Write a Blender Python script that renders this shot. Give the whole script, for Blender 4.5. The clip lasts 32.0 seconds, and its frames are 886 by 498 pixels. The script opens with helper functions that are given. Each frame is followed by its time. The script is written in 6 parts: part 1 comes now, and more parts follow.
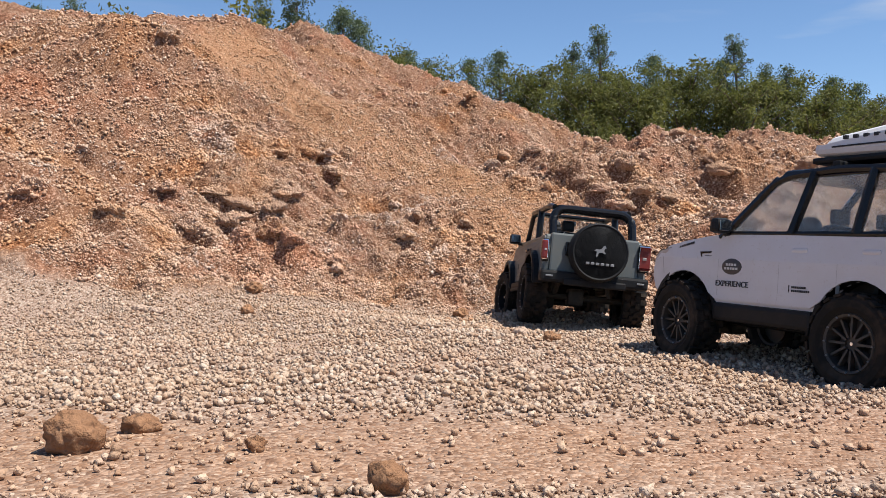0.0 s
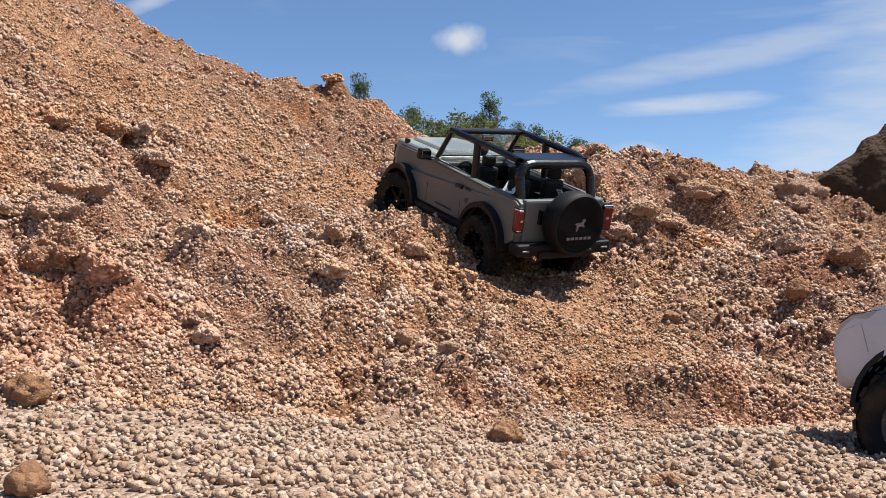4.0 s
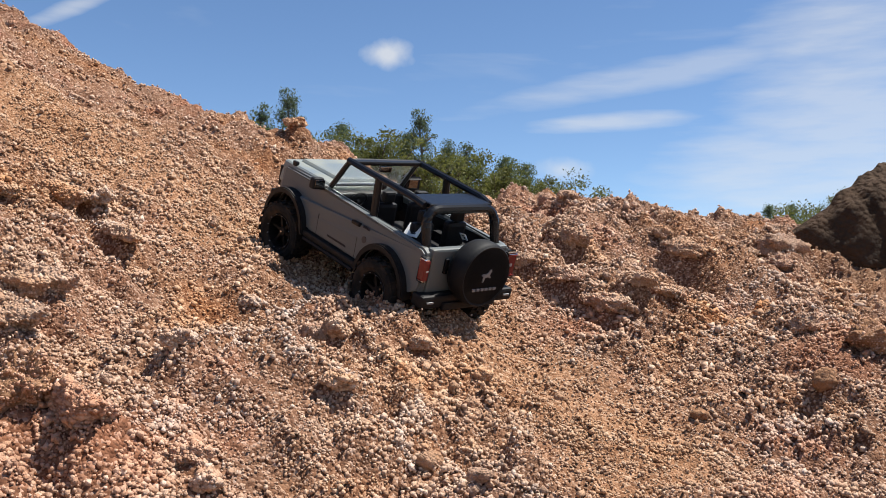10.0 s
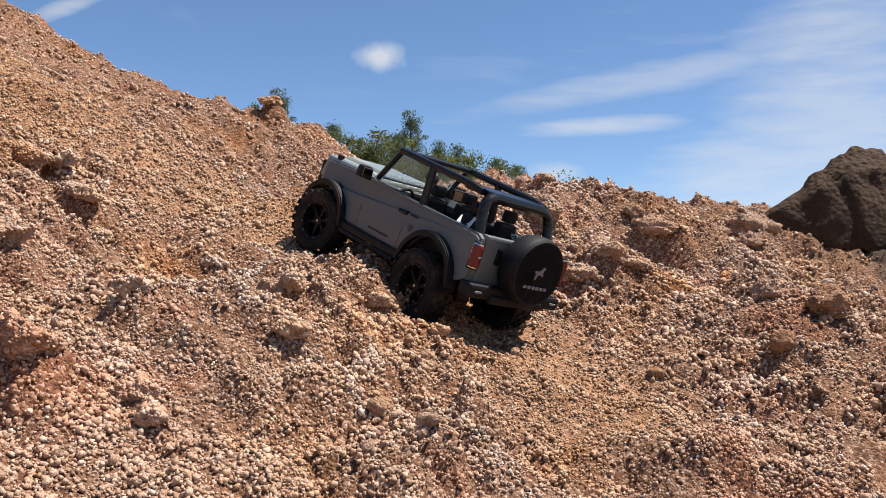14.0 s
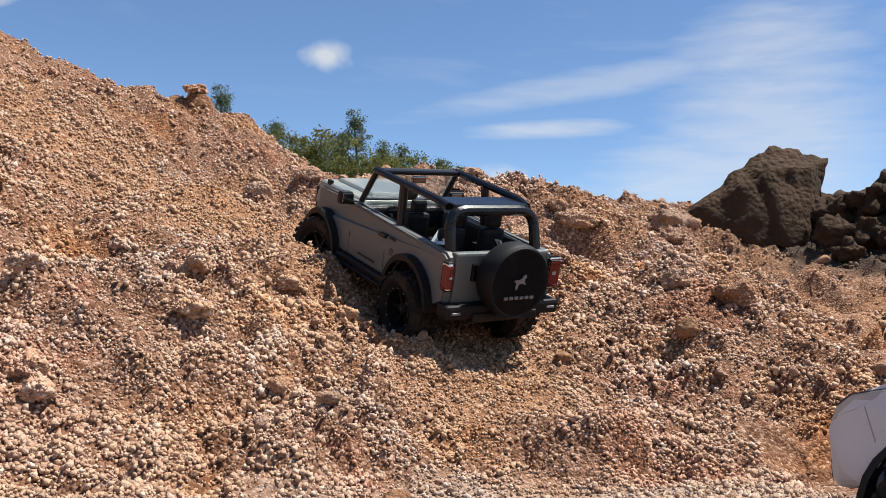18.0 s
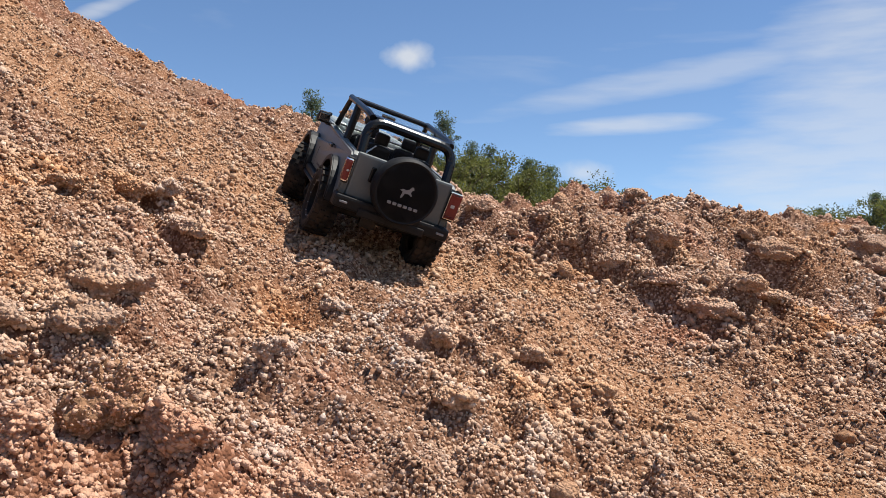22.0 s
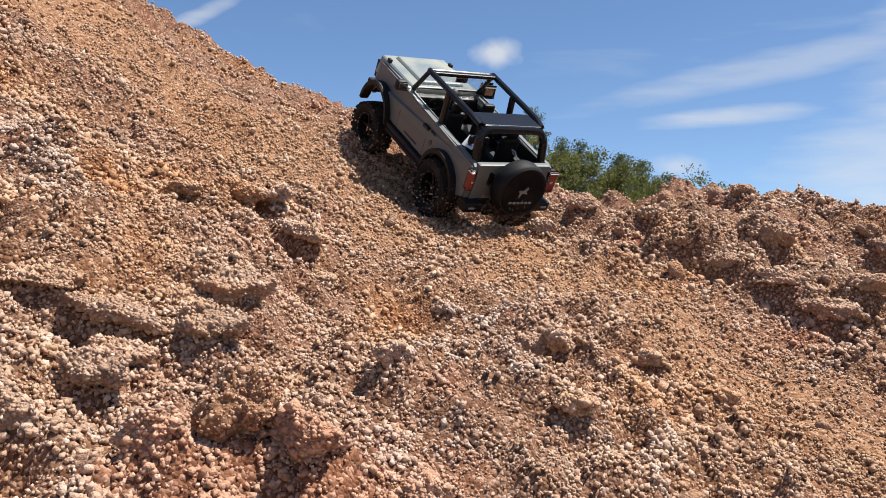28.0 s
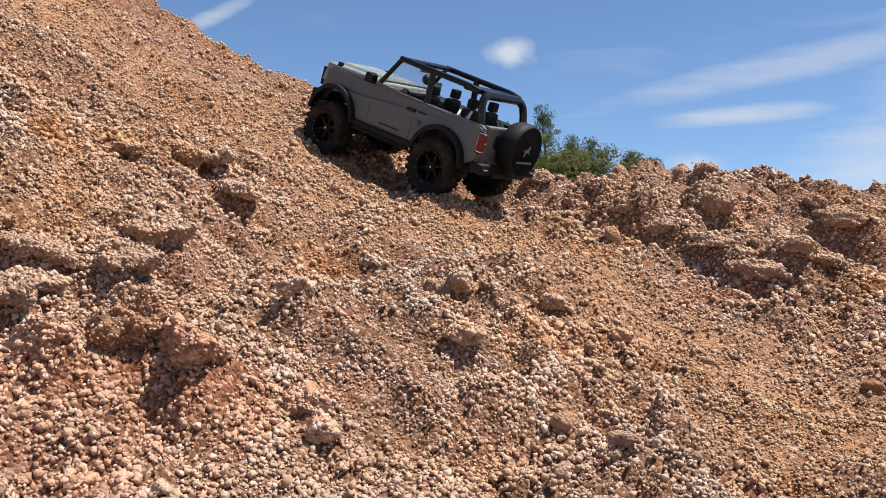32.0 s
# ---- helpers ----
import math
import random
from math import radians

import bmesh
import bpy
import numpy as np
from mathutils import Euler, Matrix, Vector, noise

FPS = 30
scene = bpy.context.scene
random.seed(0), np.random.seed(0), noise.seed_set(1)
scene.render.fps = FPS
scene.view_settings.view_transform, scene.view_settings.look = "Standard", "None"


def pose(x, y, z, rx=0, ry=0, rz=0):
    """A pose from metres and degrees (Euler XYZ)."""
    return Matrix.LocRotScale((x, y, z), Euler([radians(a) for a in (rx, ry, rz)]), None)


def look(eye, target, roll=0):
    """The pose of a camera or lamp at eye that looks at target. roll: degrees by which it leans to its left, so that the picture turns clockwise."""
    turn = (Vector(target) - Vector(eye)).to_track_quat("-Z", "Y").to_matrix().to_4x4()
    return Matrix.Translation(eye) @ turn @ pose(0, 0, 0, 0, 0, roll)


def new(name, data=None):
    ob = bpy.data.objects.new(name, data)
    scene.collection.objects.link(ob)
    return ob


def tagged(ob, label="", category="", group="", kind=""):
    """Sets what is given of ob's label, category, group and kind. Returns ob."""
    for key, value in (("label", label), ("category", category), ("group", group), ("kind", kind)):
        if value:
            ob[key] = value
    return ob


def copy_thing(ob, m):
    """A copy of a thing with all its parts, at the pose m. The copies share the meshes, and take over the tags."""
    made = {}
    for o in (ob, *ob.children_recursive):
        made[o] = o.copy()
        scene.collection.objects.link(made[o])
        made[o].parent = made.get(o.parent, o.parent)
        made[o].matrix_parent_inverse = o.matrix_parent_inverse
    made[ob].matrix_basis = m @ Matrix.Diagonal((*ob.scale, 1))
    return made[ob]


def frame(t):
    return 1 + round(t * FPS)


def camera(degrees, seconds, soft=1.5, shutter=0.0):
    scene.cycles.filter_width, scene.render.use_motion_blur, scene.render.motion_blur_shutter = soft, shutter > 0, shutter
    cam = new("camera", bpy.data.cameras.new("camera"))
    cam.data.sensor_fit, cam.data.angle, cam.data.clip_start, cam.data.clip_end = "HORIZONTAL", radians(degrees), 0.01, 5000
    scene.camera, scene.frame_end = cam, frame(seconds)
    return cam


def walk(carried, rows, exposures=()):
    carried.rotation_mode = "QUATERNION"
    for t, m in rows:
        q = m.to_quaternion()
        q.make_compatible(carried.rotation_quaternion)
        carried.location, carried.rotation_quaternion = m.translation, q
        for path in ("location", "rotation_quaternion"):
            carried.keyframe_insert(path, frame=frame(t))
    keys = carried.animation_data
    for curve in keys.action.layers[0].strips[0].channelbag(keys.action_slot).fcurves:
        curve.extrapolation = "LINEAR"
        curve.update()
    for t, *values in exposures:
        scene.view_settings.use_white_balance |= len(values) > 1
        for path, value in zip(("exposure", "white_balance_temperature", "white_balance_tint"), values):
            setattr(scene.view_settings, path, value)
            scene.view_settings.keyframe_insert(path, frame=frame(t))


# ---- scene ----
cam = camera(53.6, 32.0, 0.4)
PATH = [
    (0, (0.844, -1.103, 0.139), (0.126, 0.764, 0.114), 1.0),
    (0.5, (0.716, -0.972, 0.131), (0.061, 0.918, 0.117), 1.0),
    (1, (0.584, -0.846, 0.136), (-0.005, 1.065, 0.136), 1.1),
    (1.5, (0.460, -0.718, 0.132), (-0.060, 1.213, 0.150), 1.1),
    (2, (0.347, -0.587, 0.124), (-0.095, 1.363, 0.157), 1.2),
    (2.5, (0.247, -0.454, 0.128), (-0.116, 1.512, 0.179), 1.3),
    (3, (0.199, -0.335, 0.134), (-0.088, 1.643, 0.201), 1.4),
    (3.5, (0.172, -0.223, 0.123), (-0.047, 1.763, 0.208), 1.4),
    (4, (0.136, -0.118, 0.112), (-0.026, 1.873, 0.214), 1.5),
    (4.5, (0.106, -0.041, 0.131), (-0.007, 1.952, 0.241), 1.6),
    (6.5, (0.040, -0.009, 0.227), (0.012, 1.986, 0.358), 1.2),
    (7, (0.026, -0.012, 0.228), (0.007, 1.984, 0.362), 1.1),
    (7.5, (0.011, -0.013, 0.232), (-0.001, 1.983, 0.368), 1.1),
    (8, (0.005, -0.008, 0.231), (-0.002, 1.987, 0.368), 1.1),
    (8.5, (0.001, -0.004, 0.235), (-0.001, 1.991, 0.373), 1.2),
    (9, (0.000, 0.000, 0.236), (-0.000, 1.995, 0.374), 1.1),
    (9.5, (-0.001, 0.005, 0.233), (0.001, 2.001, 0.372), 1.2),
    (10, (-0.003, 0.016, 0.236), (0.001, 2.011, 0.375), 1.3),
    (10.5, (-0.004, 0.032, 0.234), (0.001, 2.027, 0.374), 1.3),
    (11, (-0.008, 0.050, 0.220), (-0.001, 2.045, 0.361), 1.4),
    (11.5, (-0.012, 0.055, 0.199), (-0.004, 2.050, 0.341), 1.4),
    (12, (-0.016, 0.056, 0.189), (-0.005, 2.051, 0.331), 1.5),
    (12.5, (-0.009, 0.046, 0.178), (0.002, 2.041, 0.321), 1.5),
    (13, (0.008, 0.034, 0.176), (0.021, 2.029, 0.320), 1.5),
    (13.5, (0.022, 0.025, 0.169), (0.037, 2.019, 0.314), 1.5),
    (14, (0.049, 0.011, 0.168), (0.072, 2.006, 0.314), 1.5),
    (14.5, (0.089, -0.012, 0.159), (0.121, 1.982, 0.308), 1.5),
    (15, (0.128, -0.043, 0.146), (0.171, 1.951, 0.296), 1.5),
    (15.5, (0.152, -0.068, 0.140), (0.213, 1.925, 0.290), 1.5),
    (17.5, (0.145, -0.063, 0.124), (0.283, 1.926, 0.276), 1.8),
    (18, (0.102, 0.003, 0.143), (0.251, 1.991, 0.295), 1.8),
    (18.5, (0.051, 0.069, 0.163), (0.206, 2.057, 0.315), 1.8),
    (19, (0.014, 0.114, 0.180), (0.168, 2.103, 0.331), 1.9),
    (19.5, (-0.024, 0.137, 0.199), (0.120, 2.126, 0.349), 1.9),
    (20, (-0.063, 0.146, 0.216), (0.058, 2.137, 0.367), 1.9),
    (20.5, (-0.104, 0.155, 0.239), (-0.017, 2.147, 0.388), 1.8),
    (21, (-0.129, 0.162, 0.248), (-0.085, 2.156, 0.396), 1.8),
    (21.5, (-0.133, 0.163, 0.242), (-0.134, 2.158, 0.387), 1.8),
    (22, (-0.129, 0.165, 0.238), (-0.170, 2.159, 0.381), 1.7),
    (22.5, (-0.126, 0.169, 0.247), (-0.201, 2.162, 0.387), 1.8),
    (23, (-0.131, 0.170, 0.250), (-0.232, 2.163, 0.390), 1.7),
    (23.5, (-0.134, 0.170, 0.255), (-0.257, 2.162, 0.393), 1.7),
    (24, (-0.141, 0.172, 0.260), (-0.281, 2.163, 0.398), 1.7),
    (24.5, (-0.147, 0.174, 0.256), (-0.302, 2.163, 0.392), 1.7),
    (25, (-0.148, 0.174, 0.255), (-0.318, 2.163, 0.390), 1.7),
    (25.5, (-0.154, 0.173, 0.254), (-0.338, 2.160, 0.390), 1.7),
    (27.5, (-0.161, 0.170, 0.244), (-0.396, 2.152, 0.376), 1.6),
    (28, (-0.161, 0.170, 0.245), (-0.405, 2.150, 0.376), 1.6),
    (28.5, (-0.149, 0.166, 0.242), (-0.402, 2.145, 0.373), 1.6),
    (29, (-0.143, 0.166, 0.241), (-0.404, 2.144, 0.372), 1.6),
    (29.5, (-0.138, 0.165, 0.247), (-0.405, 2.143, 0.377), 1.6),
    (30, (-0.125, 0.162, 0.248), (-0.398, 2.139, 0.377), 1.6),
    (30.5, (-0.102, 0.153, 0.235), (-0.378, 2.130, 0.363), 1.6),
    (31, (-0.069, 0.141, 0.212), (-0.348, 2.117, 0.340), 1.6),
    (31.5, (-0.039, 0.129, 0.189), (-0.319, 2.105, 0.318), 1.5),
    (32, (-0.015, 0.118, 0.176), (-0.290, 2.094, 0.305), 1.6),
]
walk(cam, [(t, look(e, a, r)) for t, e, a, r in PATH])

# ---- light ----
SUN = Vector((0.46, 0.03, 1.0)).normalized()
world = bpy.data.worlds.new("sky")
scene.world = world
world.use_nodes = True
wn, wl = world.node_tree.nodes, world.node_tree.links
wn.clear()
sky = wn.new("ShaderNodeTexSky")
sky.sky_type, sky.sun_disc = "NISHITA", False
sky.sun_elevation = math.asin(SUN.z)
sky.sun_rotation = math.atan2(SUN.x, SUN.y)
sky.air_density, sky.dust_density, sky.ozone_density = 0.72, 0.15, 1.8
geo = wn.new("ShaderNodeTexCoord")


def sky_math(op, a, b=None, c=None):
    n = wn.new("ShaderNodeMath")
    n.operation = op
    for i, v in enumerate((a, b, c)):
        if v is None:
            continue
        if isinstance(v, (int, float)):
            n.inputs[i].default_value = v
        else:
            wl.new(v, n.inputs[i])
    return n.outputs[0]


def sky_ramp(v, stops):
    n = wn.new("ShaderNodeValToRGB")
    n.color_ramp.elements[0].position, n.color_ramp.elements[1].position = stops[0][0], stops[-1][0]
    for e, s in zip((n.color_ramp.elements[0], n.color_ramp.elements[1]), (stops[0], stops[-1])):
        e.color = (s[1], s[1], s[1], 1)
    for s in stops[1:-1]:
        e = n.color_ramp.elements.new(s[0])
        e.color = (s[1], s[1], s[1], 1)
    wl.new(v, n.inputs[0])
    return n.outputs[0]


# thin streaks of cirrus: noise drawn out along one direction of the sky
mapping = wn.new("ShaderNodeMapping")
mapping.inputs["Rotation"].default_value = (0.0, radians(16), radians(10))
mapping.inputs["Scale"].default_value = (1.5, 1.5, 9.0)
wl.new(geo.outputs["Generated"], mapping.inputs["Vector"])
cirrus = wn.new("ShaderNodeTexNoise")
cirrus.inputs["Scale"].default_value, cirrus.inputs["Detail"].default_value = 1.9, 5.0
cirrus.inputs["Roughness"].default_value, cirrus.inputs["Distortion"].default_value = 0.5, 0.35
wl.new(mapping.outputs[0], cirrus.inputs["Vector"])
wide = wn.new("ShaderNodeTexNoise")
wide.inputs["Scale"].default_value, wide.inputs["Detail"].default_value = 1.6, 2.0
wl.new(geo.outputs["Generated"], wide.inputs["Vector"])
streak = sky_math("MULTIPLY", sky_ramp(cirrus.outputs[0], [(0.55, 0.0), (0.85, 0.45)]), sky_ramp(wide.outputs[0], [(0.40, 0.15), (0.62, 1.0)]))


def puff(direction, inner, outer, squash, strength):
    """A small cloud round one direction of the sky, with a ragged edge."""
    d = Vector(direction).normalized()
    sub = wn.new("ShaderNodeVectorMath")
    sub.operation = "SUBTRACT"
    wl.new(geo.outputs["Generated"], sub.inputs[0])
    sub.inputs[1].default_value = d
    scl = wn.new("ShaderNodeVectorMath")
    scl.operation = "MULTIPLY"
    wl.new(sub.outputs[0], scl.inputs[0])
    scl.inputs[1].default_value = (1, 1, squash)
    ln = wn.new("ShaderNodeVectorMath")
    ln.operation = "LENGTH"
    wl.new(scl.outputs[0], ln.inputs[0])
    rag = wn.new("ShaderNodeTexNoise")
    rag.inputs["Scale"].default_value, rag.inputs["Detail"].default_value = 45.0, 4.0
    wl.new(geo.outputs["Generated"], rag.inputs["Vector"])
    v = sky_math("ADD", ln.outputs["Value"], sky_math("MULTIPLY", sky_math("SUBTRACT", rag.outputs[0], 0.5), outer * 0.9))
    return sky_ramp(v, [(inner, strength), (outer, 0.0)])


def band(centre, tip, width, strength):
    """A drawn-out cirrus streak from its centre to a tip of the sky."""
    c, t = Vector(centre).normalized(), Vector(tip).normalized()
    u = t - c
    length = u.length
    u.normalize()
    side = u.cross(c).normalized()
    sub = wn.new("ShaderNodeVectorMath")
    sub.operation = "SUBTRACT"
    wl.new(geo.outputs["Generated"], sub.inputs[0])
    sub.inputs[1].default_value = c
    sums = []
    for axis, reach in ((u, length), (side, width), (c, 0.6)):
        dot = wn.new("ShaderNodeVectorMath")
        dot.operation = "DOT_PRODUCT"
        wl.new(sub.outputs[0], dot.inputs[0])
        dot.inputs[1].default_value = axis / reach
        sums.append(sky_math("POWER", dot.outputs["Value"], 2.0))
    rag = wn.new("ShaderNodeTexNoise")
    rag.inputs["Scale"].default_value, rag.inputs["Detail"].default_value = 9.0, 6.0
    wl.new(mapping.outputs[0], rag.inputs["Vector"])
    r = sky_math("ADD", sky_math("ADD", sky_math("ADD", sums[0], sums[1]), sums[2]), sky_math("MULTIPLY", sky_math("SUBTRACT", rag.outputs[0], 0.5), 1.3))
    return sky_ramp(r, [(0.0, strength), (0.35, strength * 0.6), (0.75, strength * 0.2), (1.25, 0.0)])


streaks = streak
for centre, tip, width, strength in (
    ((0.244, 0.933, 0.263), (0.458, 0.841, 0.290), 0.02, 0.34),
    ((0.185, 0.959, 0.212), (0.287, 0.934, 0.215), 0.012, 0.5),
    ((-0.381, 0.875, 0.299), (-0.329, 0.886, 0.328), 0.01, 0.45),
    ((0.413, 0.890, 0.193), (0.518, 0.825, 0.225), 0.15, 0.46),
    ((0.395, 0.873, 0.287), (0.490, 0.820, 0.295), 0.06, 0.44),
    ((0.366, 0.918, 0.155), (0.504, 0.849, 0.158), 0.07, 0.46),
):
    streaks = sky_math("MAXIMUM", streaks, band(centre, tip, width, strength))
cover = sky_math("MAXIMUM", streaks, puff((-0.063, 0.957, 0.283), 0.005, 0.031, 1.6, 0.74))
cover = sky_math("MAXIMUM", cover, puff((0.137, 0.977, 0.160), 0.004, 0.034, 2.2, 0.5))
mix = wn.new("ShaderNodeMix")
mix.data_type = "RGBA"
wl.new(cover, mix.inputs["Factor"])
# a deep clear blue
vivid = wn.new("ShaderNodeHueSaturation")
vivid.inputs["Saturation"].default_value = 1.09
wl.new(sky.outputs[0], vivid.inputs["Color"])
wl.new(vivid.outputs[0], mix.inputs["A"])
mix.inputs["B"].default_value = (5.1, 5.2, 5.3, 1)
back = wn.new("ShaderNodeBackground")
back.inputs["Strength"].default_value = 0.098
wl.new(mix.outputs["Result"], back.inputs["Color"])
out = wn.new("ShaderNodeOutputWorld")
wl.new(back.outputs[0], out.inputs["Surface"])

sun = new("sun", bpy.data.lights.new("sun", "SUN"))
sun.data.energy, sun.data.angle, sun.data.color = 5.0, radians(0.53), (1.0, 0.966, 0.893)
sun.matrix_world = look(SUN * 20, (0, 0, 0))
scene.view_settings.exposure = 0.67

# ---- materials ----
class Nodes:
    """A node material with its Principled shader, and short ways to wire it."""

    def __init__(self, name, rough=0.6, metal=0.0, colour=(0.5, 0.5, 0.5)):
        self.mat = bpy.data.materials.new(name)
        self.mat.use_nodes = True
        self.tree = self.mat.node_tree
        self.bsdf = self.tree.nodes["Principled BSDF"]
        self.set("Roughness", rough), self.set("Metallic", metal), self.set("Base Color", (*colour, 1))
        self.coord = self.node("ShaderNodeTexCoord")

    def node(self, kind):
        return self.tree.nodes.new(kind)

    def set(self, name, value):
        self.bsdf.inputs[name].default_value = value

    def link(self, a, b):
        self.tree.links.new(a, b)

    def noise(self, scale, detail=4.0, rough=0.55, vector=None, world=False):
        n = self.node("ShaderNodeTexNoise")
        n.inputs["Scale"].default_value, n.inputs["Detail"].default_value, n.inputs["Roughness"].default_value = scale, detail, rough
        self.link(vector or (self.world() if world else self.coord.outputs["Object"]), n.inputs["Vector"])
        return n.outputs[0]

    def world(self):
        return self.node("ShaderNodeNewGeometry").outputs["Position"]

    def cells(self, scale, feature="F1", vector=None, out="Distance"):
        n = self.node("ShaderNodeTexVoronoi")
        n.feature = feature
        n.inputs["Scale"].default_value = scale
        self.link(vector or self.coord.outputs["Object"], n.inputs["Vector"])
        return n.outputs[out]

    def ramp(self, value, stops):
        n = self.node("ShaderNodeValToRGB")
        els = n.color_ramp.elements
        while len(els) < len(stops):
            els.new(0.5)
        for e, (p, c) in zip(els, stops):
            e.position = p
            e.color = (c, c, c, 1) if isinstance(c, (int, float)) else (*c, 1)
        self.link(value, n.inputs[0])
        return n.outputs[0]

    def mix(self, factor, a, b, blend="MIX"):
        n = self.node("ShaderNodeMix")
        n.data_type, n.blend_type = "RGBA", blend
        for slot, v in (("Factor", factor), ("A", a), ("B", b)):
            socket = [i for i in n.inputs if i.name == slot and (i.type == "RGBA" or slot == "Factor" and i.type == "VALUE")][0]
            if isinstance(v, (int, float)):
                socket.default_value = v
            elif isinstance(v, tuple):
                socket.default_value = (*v, 1)
            else:
                self.link(v, socket)
        return [o for o in n.outputs if o.type == "RGBA"][0]

    def maths(self, op, a, b):
        n = self.node("ShaderNodeMath")
        n.operation = op
        for i, v in enumerate((a, b)):
            if isinstance(v, (int, float)):
                n.inputs[i].default_value = v
            else:
                self.link(v, n.inputs[i])
        return n.outputs[0]

    def attr(self, name):
        n = self.node("ShaderNodeAttribute")
        n.attribute_name = name
        return n.outputs["Fac"]

    def island(self):
        return self.node("ShaderNodeNewGeometry").outputs["Random Per Island"]

    def bump(self, height, strength=0.4, distance=0.002):
        n = self.node("ShaderNodeBump")
        n.inputs["Strength"].default_value, n.inputs["Distance"].default_value = strength, distance
        self.link(height, n.inputs["Height"])
        self.link(n.outputs[0], self.bsdf.inputs["Normal"])

    def colour(self, socket):
        self.link(socket, self.bsdf.inputs["Base Color"])

    def rough(self, socket):
        self.link(socket, self.bsdf.inputs["Roughness"])


def ground_tint(m, col):
    """Patches of orange sand, salmon clay and damp stain that run through soil, grit and clods alike."""
    wide = m.ramp(m.noise(3.0, 6, 0.62, world=True), [(0.32, (1.10, 0.76, 0.46)), (0.42, (1.08, 0.92, 0.75)), (0.53, (1.05, 1.0, 0.97)), (0.63, (1.10, 0.88, 0.78)), (0.74, (1.06, 0.70, 0.53))])
    damp = m.ramp(m.noise(9.0, 5, 0.6, world=True), [(0.34, 0.90), (0.54, 1.02)])
    return m.mix(1.0, m.mix(1.0, col, wide, "MULTIPLY"), damp, "MULTIPLY")


def soil_material():
    m = Nodes("soil", 0.95)
    m.set("Specular IOR Level", 0.15)
    fine = m.cells(260.0, out="Color")
    sep = m.node("ShaderNodeSeparateColor")
    m.link(fine, sep.inputs[0])
    # hill soil kept dark: shade in the gaps between grains is put into its colour
    grain = m.ramp(sep.outputs[0], [(0.0, (0.10, 0.048, 0.028)), (0.45, (0.19, 0.10, 0.06)), (0.8, (0.30, 0.18, 0.12)), (1.0, (0.50, 0.36, 0.28))])
    hill = ground_tint(m, grain)
    sandy = m.ramp(sep.outputs[0], [(0.0, (0.172, 0.079, 0.038)), (0.4, (0.31, 0.154, 0.078)), (0.8, (0.43, 0.234, 0.129)), (1.0, (0.56, 0.365, 0.235))])
    col = m.mix(m.maths("MULTIPLY", m.attr("sand"), 0.85), hill, sandy)
    pale = m.ramp(sep.outputs[1], [(0.0, (0.19, 0.12, 0.085)), (0.5, (0.37, 0.26, 0.195)), (1.0, (0.58, 0.465, 0.375))])
    col = m.mix(m.maths("MULTIPLY", m.attr("gravel"), 0.8), col, pale)
    col = m.mix(1.0, col, (0.86, 0.86, 0.86), "MULTIPLY")
    m.colour(m.mix(m.attr("dark"), col, (0.065, 0.047, 0.034)))
    h = m.maths("ADD", m.maths("MULTIPLY", m.cells(260.0), -1.0), m.maths("MULTIPLY", m.cells(110.0), -0.8))
    m.bump(m.maths("ADD", h, m.maths("MULTIPLY", m.noise(420.0, 2), 0.4)), 0.65, 0.004)
    return m.mat


def pebble_material():
    m = Nodes("pebbles", 0.9)
    m.set("Specular IOR Level", 0.2)
    stone = m.ramp(m.island(), [(0.0, (0.38, 0.24, 0.165)), (0.3, (0.52, 0.35, 0.25)), (0.7, (0.61, 0.435, 0.325)), (0.95, (0.66, 0.49, 0.385)), (1.0, (0.78, 0.66, 0.56))])
    col = ground_tint(m, stone)
    col = m.mix(m.ramp(m.noise(5.5, 5, 0.6, world=True), [(0.55, 0.0), (0.66, 0.45)]), col, m.ramp(m.island(), [(0.0, (0.52, 0.41, 0.35)), (1.0, (0.82, 0.73, 0.67))]))
    col = m.mix(m.maths("MULTIPLY", m.attr("sand"), 0.75), col, m.ramp(m.island(), [(0.0, (0.27, 0.142, 0.074)), (0.35, (0.455, 0.258, 0.146)), (0.7, (0.54, 0.328, 0.197)), (1.0, (0.68, 0.485, 0.338))]))
    grey = m.ramp(m.island(), [(0.0, (0.28, 0.18, 0.125)), (0.3, (0.42, 0.297, 0.215)), (0.7, (0.52, 0.39, 0.298)), (1.0, (0.63, 0.52, 0.425))])
    col = m.mix(m.maths("MULTIPLY", m.attr("gravel"), 0.75), col, grey)
    col = m.mix(m.attr("dark"), col, (0.10, 0.075, 0.055))
    col = m.mix(1.0, col, (0.845, 0.86, 0.855), "MULTIPLY")
    m.colour(m.mix(m.ramp(m.noise(260.0, 3), [(0.35, 0.0), (0.7, 0.35)]), col, (0.36, 0.205, 0.12)))
    m.bump(m.noise(420.0, 3), 0.7, 0.003)
    return m.mat


def rock_material(name, dark, light, scale=18.0, tinted=False):
    m = Nodes(name, 0.92)
    m.set("Specular IOR Level", 0.2)
    col = m.ramp(m.noise(scale, 7, 0.62), [(0.3, dark), (0.7, light)])
    spots = m.ramp(m.cells(scale * 8), [(0.05, 0.0), (0.5, 0.5)])
    col = m.mix(spots, col, tuple(0.6 * a + 0.4 * b for a, b in zip(dark, light)))
    m.colour(ground_tint(m, col) if tinted else col)
    m.bump(m.maths("ADD", m.noise(scale * 3, 8, 0.7), m.maths("MULTIPLY", m.cells(scale * 7), -0.6)), 0.9, 0.012)
    return m.mat


